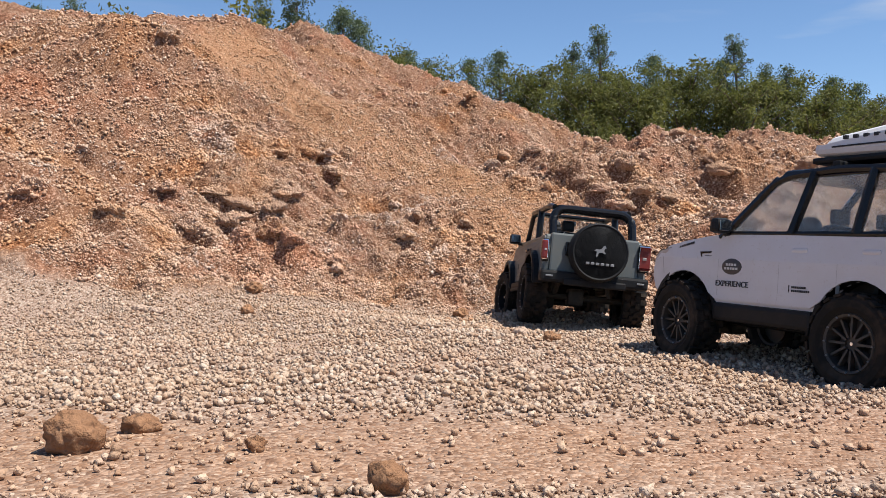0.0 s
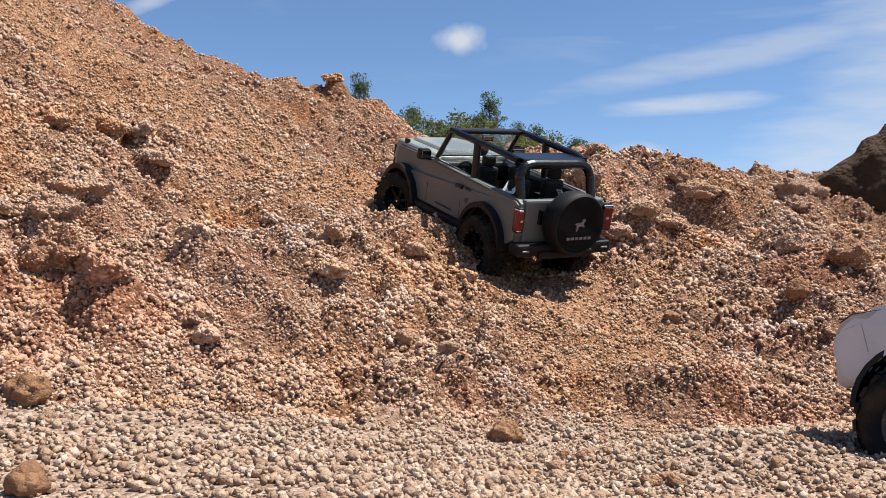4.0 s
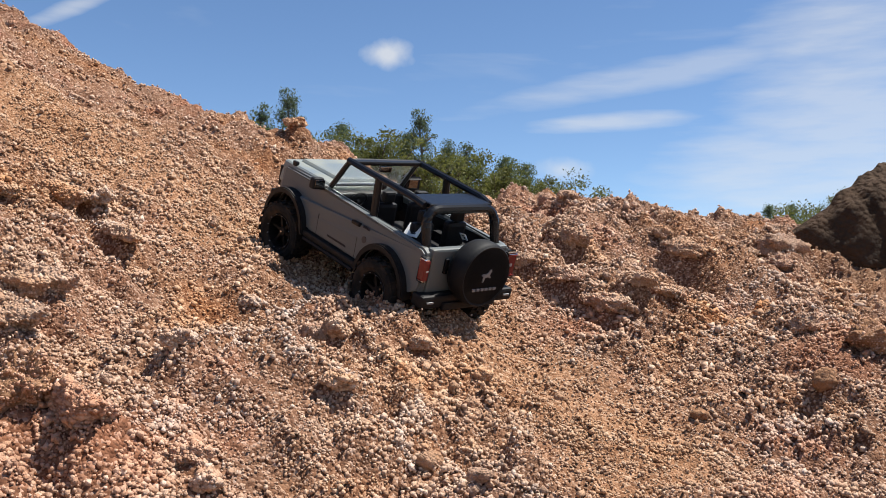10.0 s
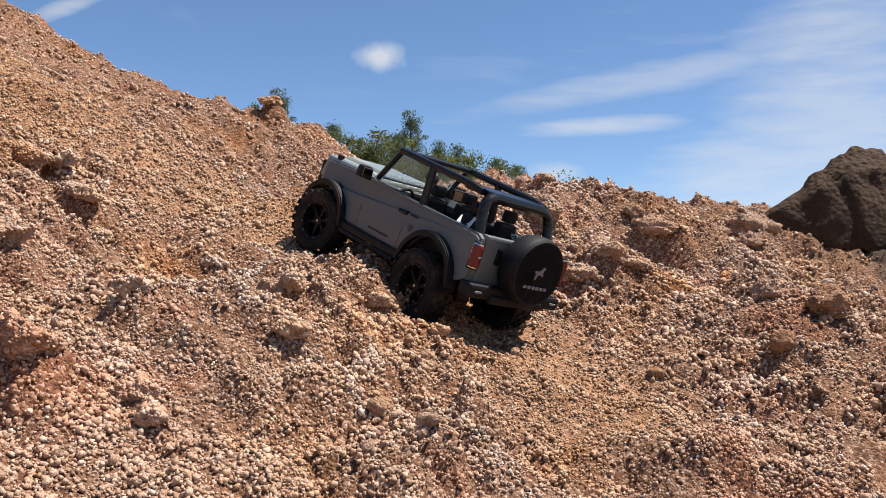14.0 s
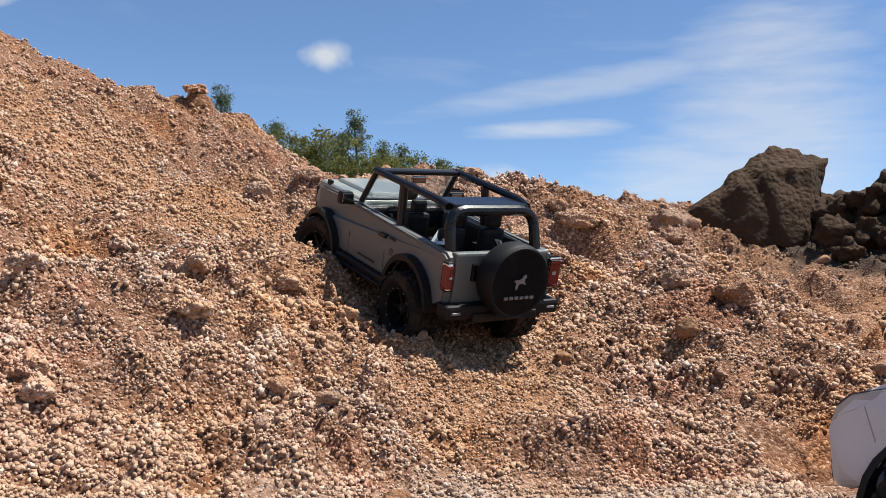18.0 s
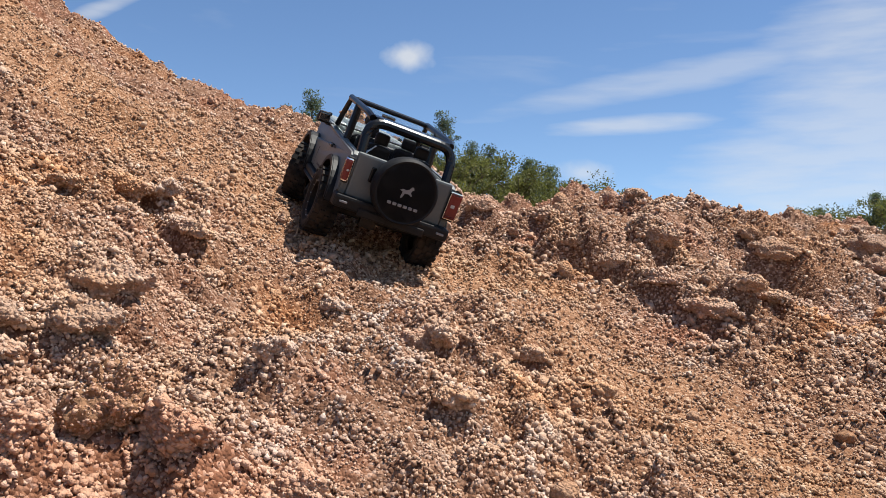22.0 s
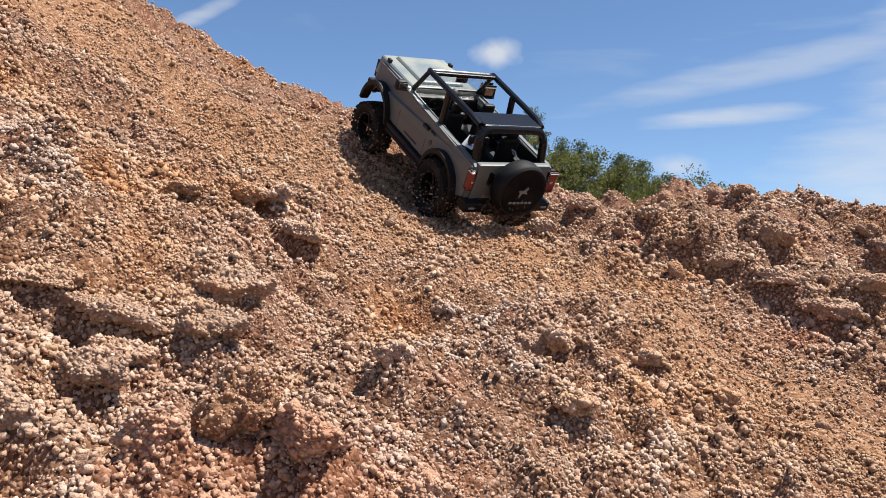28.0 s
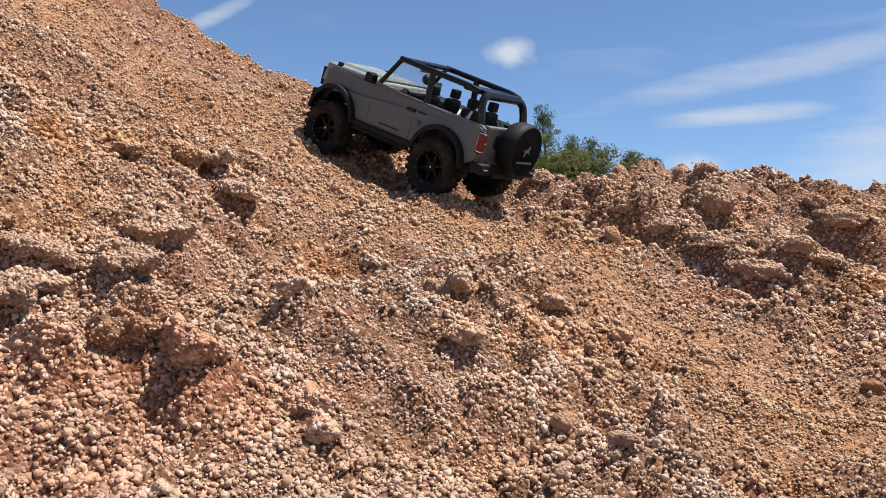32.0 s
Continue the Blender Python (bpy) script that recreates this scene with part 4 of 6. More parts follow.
def make_rocks():
    row = "rocks lying on the slope"
    crust = "ledges of caked grit on the slope"
    for k, (x, y, w_, d_, h_, turn) in enumerate(CRUST_LEDGES):
        clump("ledge of pinkish caked grit with a shadowed underside", x, y, (w_ * 1.1, d_, h_ * 0.9), turn, 400 + k, crust, 2500, 0.48)
    for k, (x, y, w_, d_, h_, turn) in enumerate(LOW_CLODS):
        clump("reddish brown clod of caked grit on the slope", x, y, (w_, d_, h_), turn, 430 + k, crust, 1000, 0.34)
    for k, (x, y, w_, d_, h_, turn) in enumerate(FAR_CLODS):
        clump("brown clod of caked grit breaking out of the far slope", x, y, (w_ * 0.95, d_ * 0.9, h_ * 0.8), turn, 460 + k, "clods of caked clay on the far slope", 2200, 0.66)
    for k, (x, y, w_, d_, h_, turn) in enumerate(HIGH_CLODS):
        clump("weathered clod of caked grit high on the heap", x, y, (w_ * 0.8, d_ * 0.8, h_ * 0.8), turn, 490 + k, crust, 1000, 0.45)
    lump("rock", "large reddish brown clay lump half buried in grit", -0.428, 0.925, (0.064, 0.056, 0.066), 8, CLAY, 20, 0.25, 0.5, 0, 5, row)
    lump("rock", "brown clay lump at the foot of the slope", -0.295, 0.640, (0.036, 0.032, 0.034), 17, CLAY, 0, 0.25, 0.4, 0, 4, row, False)
    lump("rock", "small tan pebble rock among grit", 0.403, 1.391, (0.03, 0.024, 0.02), 19, CLAY, 0, 0.15, 0.3, 0, 3, row, False)
    lump("rock", "tan rounded rock on the gravel slope", 0.637, 1.476, (0.045, 0.036, 0.04), 21, CLAY, 10, 0.15, 0.35, 0, 3, row, False)
    lump("rock", "tan jagged lump on the far slope", 0.768, 1.585, (0.075, 0.06, 0.06), 23, CLAY, 30, 0.3, 0.45, 0, 4, row)
    lump("rock", "tan clay lump near the dark rubble", 1.021, 1.861, (0.07, 0.06, 0.055), 25, CLAY, 60, 0.3, 0.4, 0, 4, row)
    lump("rock", "ochre brown rounded rock on the sandy floor", 0.352, -0.588, (0.047, 0.040, 0.036), 27, CLAY, 0, 0.2, 0.22, 0, 4, row, False)
    lump("rock", "small brown clay clod on the sandy floor", 0.350, -0.512, (0.034, 0.024, 0.018), 29, CLAY, 15, 0.25, 0.4, 0, 3, row, False)
    lump("rock", "small tan clod close to the track edge", 0.614, -0.596, (0.027, 0.024, 0.026), 31, CLAY, 0, 0.2, 0.35, 0, 3, row, False)
    lump("rock", "tiny tan clod on the sandy floor", 0.476, -0.535, (0.016, 0.014, 0.014), 33, CLAY, 0, 0.2, 0.4, 0, 3, row, False)
    lump("rock", "white angular stone on pale gravel", 0.434, 0.339, (0.030, 0.024, 0.022), 35, PALE_ROCK, 0, 0.2, 0.3, 0, 3, row, False)
    lump("rock", "brown clod lying on pale gravel", 0.506, 0.272, (0.03, 0.024, 0.02), 37, CLAY, 0, 0.2, 0.4, 0, 3, row, False)
    clod = "clods of caked clay on the far slope"
    for x, y, w_, turn in ((0.965, 2.50, 0.13, 10), (1.035, 2.73, 0.085, 40), (0.775, 2.60, 0.085, -20), (0.92, 2.40, 0.08, 15), (0.96, 1.94, 0.08, 70), (0.68, 1.65, 0.06, 30), (1.17, 2.11, 0.07, 0), (0.81, 2.36, 0.065, -10), (0.595, 2.38, 0.085, 0)):
        lump("clod", "brown caked clay clod with grit on its crest", x, y, (w_, w_ * 0.75, w_ * 0.62), int(x * 100), CRUMB, turn, 0.48, 0.5, 0, 4, clod)
    for x, y, w_, turn in ((1.055, 2.23, 0.036, 20), (1.10, 2.36, 0.045, 70), (1.16, 2.45, 0.05, 0)):
        lump("stone", "pale greyish flat stone on the far slope", x, y, (w_, w_ * 0.7, w_ * 0.4), int(x * 90), PALE_ROCK, turn, 0.25, 0.3, 0, 3, "pale stones on the far slope", False)
    lump("rock", "small brown clod at the foot of the slope", 0.129, 0.88, (0.036, 0.03, 0.026), 61, CLAY, 0, 0.25, 0.4, 0, 3, row, False)
    lump("rock", "reddish tan clod at the foot of the slope", -0.173, 0.43, (0.028, 0.024, 0.022), 62, CLAY, 30, 0.2, 0.35, 0, 3, row, False)
    lump("rock", "pale flat stone at the foot of the slope", -0.375, 0.345, (0.034, 0.024, 0.016), 63, PALE_ROCK, 10, 0.2, 0.3, 0, 3, row, False)
    lump("rock", "pale flat stone at the foot of the slope", -0.335, 0.350, (0.040, 0.026, 0.015), 64, PALE_ROCK, -10, 0.2, 0.3, 0, 3, row, False)
    wedge = [(-0.19, 0.0, -0.05), (-0.25, -0.02, 0.045), (-0.21, -0.05, 0.062), (-0.17, -0.06, -0.05), (-0.06, 0.0, 0.205), (0.012, 0.03, 0.262), (0.05, 0.05, 0.275), (0.14, 0.05, 0.266), (0.195, 0.0, 0.228), (0.185, 0.0, 0.17), (0.14, -0.07, 0.0), (-0.05, -0.14, -0.06), (0.08, -0.14, -0.06), (0.03, -0.08, 0.19), (0.12, -0.07, 0.19), (-0.05, 0.2, -0.05), (0.13, 0.2, -0.05)]
    block_ = [(-0.09, -0.07, -0.05), (0.10, -0.08, -0.05), (0.09, 0.08, -0.05), (-0.08, 0.08, -0.05), (-0.06, -0.03, 0.15), (0.03, -0.05, 0.17), (0.08, 0.03, 0.15), (-0.03, 0.06, 0.17)]
    boulder("large dark brown wedge-shaped boulder on the heap", 1.315, 2.68, 0.44, wedge, -6, 1, 1.05, 0.017)
    boulder("broad dark brown boulder at the end of the heap", 1.98, 2.85, 0.40, wedge, 20, 5, 1.0, 0.020)
    boulder("dark brown squarish boulder behind the large one", 1.62, 2.86, 0.42, block_, 25, 2, 0.9, 0.05)
    pile = "dark broken lumps beside the boulder"
    for x, y, w_, turn, k in ((1.46, 2.50, 0.11, 20, 1), (1.53, 2.46, 0.10, 70, 2), (1.60, 2.54, 0.13, 40, 3), (1.50, 2.60, 0.12, 10, 4), (1.66, 2.44, 0.12, 120, 5), (1.72, 2.58, 0.15, 60, 6), (1.56, 2.38, 0.08, 30, 7), (1.44, 2.40, 0.07, 0, 8)):
        lump("broken_rock", "dark brown broken lump beside the large boulder", x, y, (w_ * 1.1, w_, w_ * 0.95), 300 + k, BOULDER, turn, 0.2, 0.6, 8, 4, pile)
    rng = random.Random(8)
    for k in range(16):
        s = rng.uniform(0.03, 0.08)
        lump("rubble", "piece of dark brown rubble below the boulders", rng.uniform(1.22, 1.85), rng.uniform(2.2, 2.5), (s, s * 0.8, s * 0.7), 50 + k, BOULDER, rng.uniform(0, 180), 0.25, 0.4, 0, 3, "dark rubble below the boulders")


make_rocks()


# ---- trees behind the heap ----
def leaf_cloud(centres, radii, per, leaf, seed, droop=0.3):
    """Leaves as small bent diamonds round the ends of twigs."""
    rng = np.random.default_rng(seed)
    c = np.repeat(centres, per, 0)
    r = np.repeat(radii, per)[:, None]
    d = rng.normal(size=c.shape)
    d /= np.linalg.norm(d, axis=1)[:, None]
    p = c + d * r * rng.uniform(0.25, 1.0, (len(c), 1)) * (1, 1, 0.8)
    t = rng.normal(size=c.shape) + (0, 0, -droop)
    t /= np.linalg.norm(t, axis=1)[:, None]
    s = np.cross(t, rng.normal(size=c.shape))
    s /= np.linalg.norm(s, axis=1)[:, None]
    up = np.cross(t, s)
    size = leaf * rng.uniform(0.6, 1.4, (len(c), 1))
    v = np.stack([p - t * size, p + s * size * 0.45 + up * size * 0.12, p + t * size, p - s * size * 0.45 + up * size * 0.12], 1)
    n = len(c)
    return v.reshape(-1, 3), np.arange(4 * n).reshape(n, 4)


def limb(bm, a, b, ra, rb, sides=6):
    a, b = Vector(a), Vector(b)
    turn = (b - a).to_track_quat("Z", "Y").to_matrix()
    rings = []
    for p, r in ((a, ra), (b, rb)):
        rings.append([bm.verts.new(p + turn @ Vector((r * math.cos(2 * math.pi * i / sides), r * math.sin(2 * math.pi * i / sides), 0))) for i in range(sides)])
    for i in range(sides):
        bm.faces.new((rings[0][i], rings[0][(i + 1) % sides], rings[1][(i + 1) % sides], rings[1][i]))


def make_tree(kind, height, spread, seed, material, label):
    rng = random.Random(seed)
    root = new("tree")
    bm = bmesh.new()
    top = Vector((rng.uniform(-0.3, 0.3), rng.uniform(-0.3, 0.3), height * 0.96))
    bend = Vector((rng.uniform(-0.25, 0.25), rng.uniform(-0.25, 0.25), height * 0.5))
    limb(bm, (0, 0, -1.2), bend, height * 0.018, height * 0.011)
    limb(bm, bend, top, height * 0.011, height * 0.002)
    ends, radii = [top], [0.22 * spread]
    low = 0.12 if kind == "bush" else 0.22
    for i in range(46 if kind == "bush" else 42):
        f = low + (1 - low) * (i + rng.random()) / (46 if kind == "bush" else 42)
        base = bend * (f / 0.5) if f < 0.5 else bend.lerp(top, (f - 0.5) / 0.5)
        if kind == "pine":
            reach = spread * (1.05 - f) * rng.uniform(0.6, 1.1)
            rise = -0.05 * reach
        elif kind == "bush":
            reach = spread * math.sin(math.pi * min(1, 0.25 + 0.7 * f)) * rng.uniform(0.4, 1.15)
            rise = reach * 0.8
        else:
            reach = spread * (0.25 + math.sin(math.pi * f) * 0.75) * rng.uniform(0.3, 1.15) * (1.2 - 0.85 * f)
            rise = reach * rng.uniform(0.2, 0.9)
        a = rng.uniform(0, 2 * math.pi)
        tip = base + Vector((reach * math.cos(a), reach * math.sin(a), rise))
        limb(bm, base, tip, height * 0.005, height * 0.0015, 4)
        for s in (0.45, 0.75, 1.0):
            ends.append(base.lerp(tip, s) + Vector((rng.uniform(-0.2, 0.2), rng.uniform(-0.2, 0.2), rng.uniform(-0.1, 0.2))))
            radii.append(rng.uniform(0.2, 0.5) * (0.6 + 0.35 * spread) * (1.15 - 0.6 * f))
    v, f = leaf_cloud(np.array([e[:] for e in ends]), np.array(radii), 84 if kind != "bush" else 120, 0.034, seed, 0.5)
    fit = height / v[:, 2].max()
    v *= (1, 1, fit)
    bmesh.ops.scale(bm, vec=(1, 1, fit), verts=bm.verts)
    part("trunk", bm, BARK, root)
    mesh_from("crown", v, f, material, False, root)
    return tagged(root, label, "tree", "trees behind the spoil heap")


def make_trees():
    rng = random.Random(4)
    protos = [
        make_tree("birch", 7.6, 1.5, 1, LEAF_A, "slender green birch tree behind the spoil heap"),
        make_tree("birch", 6.2, 1.65, 2, LEAF_A, "bushy green young tree behind the spoil heap"),
        make_tree("bush", 4.4, 2.0, 3, LEAF_B, "dense yellow-green willow shrub behind the spoil heap"),
        make_tree("pine", 6.6, 1.8, 4, LEAF_C, "dark green conifer behind the spoil heap"),
        make_tree("bush", 3.3, 1.7, 5, LEAF_B, "low olive-green willow shrub behind the spoil heap"),
    ]
    tall = [
        (1, -25.1, 23.8, 1.58), (0, -25.4, 26.4, 1.39), (0, -19.1, 30.0, 1.42), (3, -17.5, 29.9, 1.67), (1, -15.8, 29.7, 1.69),
        (1, -14.5, 30.3, 1.61), (1, -14.8, 33.5, 1.52), (3, -13.6, 35.1, 1.39), (1, -12.1, 34.6, 1.45), (1, -10.2, 34.2, 1.5),
        (0, -7.8, 35.8, 1.26), (0, -5.95, 34.2, 1.29), (1, -4.1, 35.6, 1.46), (1, -1.55, 34.6, 1.37), (0, -0.7, 33.9, 1.19), (0, 0.3, 34.2, 1.06), (3, 1.28, 35.9, 1.25),
        (1, 2.2, 35.9, 1.25), (1, 3.15, 36.8, 1.23),
    ]
    shrubs = [
        (4, -19.9, 28.3, 3.04), (2, -13.3, 32.0, 1.97), (2, -8.8, 33.6, 1.96), (2, -6.2, 32.2, 1.82), (2, -4.9, 32.4, 1.73),
        (2, -3.3, 32.6, 1.70), (2, -2.4, 33.7, 1.88), (2, -0.8, 31.9, 1.64), (2, 0.5, 33.9, 1.75), (2, 1.8, 32.9, 1.57),
        (2, 4.0, 34.8, 1.54), (4, 3.8, 37.8, 2.11), (1, 8.9, 39.0, 0.97), (1, 10.0, 38.7, 0.95), (1, 13.1, 35.7, 0.96),
        (4, 13.8, 35.4, 1.70), (1, 14.4, 35.1, 0.96), (4, 14.4, 33.0, 1.70), (1, 15.1, 32.7, 1.0), (2, 15.8, 32.3, 1.39),
    ]
    used = set()
    for k, x, y, s in tall + shrubs:
        m = pose(x, y, -1.0, 0, 0, rng.uniform(0, 360))
        if k in used:
            ob = copy_thing(protos[k], m)
        else:
            ob, _ = protos[k], used.add(k)
            ob.matrix_basis = m
        ob.scale = (s, s, s)
    for k, ob in enumerate(protos):
        if k not in used:
            ob.matrix_basis = pose(30 + 3 * k, 45, -1.2)


make_trees()

# ---- model cars ----
def block(bm, lo, hi, bevel=0.0, taper=None, segments=2):
    """A box between two corners with rounded edges; taper draws in its top (x, y)."""
    made = bmesh.ops.create_cube(bm, size=1)["verts"]
    c, s = (Vector(lo) + Vector(hi)) / 2, Vector(hi) - Vector(lo)
    for v in made:
        if taper and v.co.z > 0:
            v.co.x, v.co.y = v.co.x * taper[0], v.co.y * taper[1]
        v.co = Vector((v.co.x * s.x, v.co.y * s.y, v.co.z * s.z)) + c
    if bevel:
        edges = list({e for v in made for e in v.link_edges})
        bmesh.ops.bevel(bm, geom=edges, offset=bevel, segments=segments, affect="EDGES", profile=0.6)
    return made


def slab(bm, outline, y0, y1, bevel=0.0):
    """A plate with an outline in x and z, between two y."""
    rings = [[bm.verts.new((x, y, z)) for x, z in outline] for y in (y0, y1)]
    a, b = bm.faces.new(rings[0]), bm.faces.new(rings[1][::-1])
    sides = []
    n = len(outline)
    for i in range(n):
        sides.append(bm.faces.new((rings[0][i], rings[1][i], rings[1][(i + 1) % n], rings[0][(i + 1) % n])))
    if bevel:
        edges = [e for e in b.edges] + [e for e in a.edges]
        bmesh.ops.bevel(bm, geom=edges, offset=bevel, segments=2, affect="EDGES")


def tube(bm, points, radius, sides=8):
    """A bent round bar through points, with closed ends."""
    pts = [Vector(p) for p in points]
    rings = []
    for i, p in enumerate(pts):
        d = (pts[min(i + 1, len(pts) - 1)] - pts[max(i - 1, 0)]).normalized()
        turn = d.to_track_quat("Z", "Y").to_matrix()
        rings.append([bm.verts.new(p + turn @ Vector((radius * math.cos(2 * math.pi * k / sides), radius * math.sin(2 * math.pi * k / sides), 0))) for k in range(sides)])
    for a, b in zip(rings, rings[1:]):
        best = min(range(sides), key=lambda s: sum((a[k].co - b[(k + s) % sides].co).length for k in range(sides)))
        for k in range(sides):
            bm.faces.new((a[k], a[(k + 1) % sides], b[(k + 1 + best) % sides], b[(k + best) % sides]))
    bm.faces.new(rings[0][::-1]), bm.faces.new(rings[-1])


def rounded(points, cut, steps=4):
    """The same path with its corners rounded."""
    pts = [Vector(p) for p in points]
    out_ = [pts[0]]
    for a, b, c in zip(pts, pts[1:], pts[2:]):
        p, q = b + (a - b).normalized() * cut, b + (c - b).normalized() * cut
        out_ += [(p.lerp(b, s)).lerp(b.lerp(q, s), s) for s in [k / steps for k in range(steps + 1)]]
    return out_ + [pts[-1]]


def lathe(bm, profile, sides=32, axis="Y", centre=(0, 0, 0), caps=True):
    """A ring swept about an axis from (along, radius) points."""
    c = Vector(centre)
    rings = []
    for along_, r in profile:
        ring = []
        for k in range(sides):
            a = 2 * math.pi * k / sides
            u, v = r * math.cos(a), r * math.sin(a)
            ring.append(bm.verts.new(c + (Vector((u, along_, v)) if axis == "Y" else Vector((along_, u, v)))))
        rings.append(ring)
    for a, b in zip(rings, rings[1:]):
        for k in range(sides):
            bm.faces.new((a[k], a[(k + 1) % sides], b[(k + 1) % sides], b[k]))
    for ring, flip in ((rings[0], True), (rings[-1], False)):
        if caps and profile[0 if flip else -1][1] > 1e-6:
            bm.faces.new(ring[::-1] if flip else ring)


def arc(cx, cz, r, a0, a1, n=12):
    return [(cx + r * math.cos(radians(a0 + (a1 - a0) * k / n)), cz + r * math.sin(radians(a0 + (a1 - a0) * k / n))) for k in range(n + 1)]


TYRE, TYRE_WIDE = 0.060, 0.044


def make_wheel(parent, x, y, z, style):
    """A knobbly tyre on a dark spoked rim; turns about its own y."""
    side = 1 if y > 0 else -1
    hub = new("wheel")
    hub.parent = parent
    hub.matrix_basis = pose(x, y, z)
    w, r = TYRE_WIDE / 2, TYRE
    bm = bmesh.new()
    lathe(bm, [(-w * 0.80, r * 0.60), (-w, r * 0.72), (-w, r * 0.86), (-w * 0.82, r * 0.945), (w * 0.82, r * 0.945), (w, r * 0.86), (w, r * 0.72), (w * 0.80, r * 0.60), (0, r * 0.57), (-w * 0.80, r * 0.60)], 36, caps=False)
    part("tyre", bm, RUBBER, hub)
    bm = bmesh.new()
    for k in range(22):
        a = 2 * math.pi * k / 22
        for row, (lo, hi, sh) in enumerate(((-w * 0.98, -w * 0.45, 0.0), (-w * 0.38, w * 0.02, 0.5), (w * 0.05, w * 0.42, 0.0), (w * 0.48, w * 0.98, 0.5))):
            made = block(bm, (r * 0.93, lo, -r * 0.085), (r * (1.0 if row in (1, 2) else 0.985), hi, r * 0.085), 0.0, None)
            turn = Matrix.Rotation(a + sh * 2 * math.pi / 22, 3, "Y")
            bmesh.ops.rotate(bm, cent=(0, 0, 0), matrix=turn, verts=made)
    tagged(part("tread", bm, RUBBER, hub), kind="stuff")
    bm = bmesh.new()
    e = side * w
    lathe(bm, [(e * 0.78, r * 0.60), (e * 0.86, r * 0.58), (e * 0.80, r * 0.53), (e * 0.1, r * 0.50), (-e * 0.7, r * 0.52), (-e * 0.78, r * 0.58)], 28, caps=False)
    lathe(bm, [(-e * 0.2, 0.0), (-e * 0.25, r * 0.51)], 24, caps=False)
    lathe(bm, [(e * 0.46, 0.0), (e * 0.46, r * 0.14), (e * 0.30, r * 0.17), (e * 0.0, r * 0.17)], 14)
    spokes = 6 if style == "six" else 12
    deep, thick = (0.0, 0.045) if style == "six" else (0.26, 0.024)
    for k in range(spokes):
        made = block(bm, (r * 0.13, e * (0.02 + deep), -r * thick), (r * 0.53, e * (0.36 + deep), r * thick), 0.0)
        bmesh.ops.rotate(bm, cent=(0, 0, 0), matrix=Matrix.Rotation(2 * math.pi * k / spokes, 3, "Y"), verts=made)
    part("rim", bm, RIM_BLACK if style == "six" else RIM_GREY, hub)
    bm = bmesh.new()
    for k in range(12):
        a = 2 * math.pi * k / 12
        lathe(bm, [(e * 0.84, 0.0), (e * 0.90, 0.0011), (e * 0.8, 0.0013)], 6, "Y", (r * 0.555 * math.cos(a), 0, r * 0.555 * math.sin(a)))
    tagged(part("bolts", bm, DIM_SILVER, hub), kind="stuff")
    bm = bmesh.new()
    lathe(bm, [(e * 0.56, 0.0), (e * 0.56, 0.0022), (e * 0.42, 0.0026)], 6)
    part("wheel_nut", bm, CHROME, hub)
    return hub


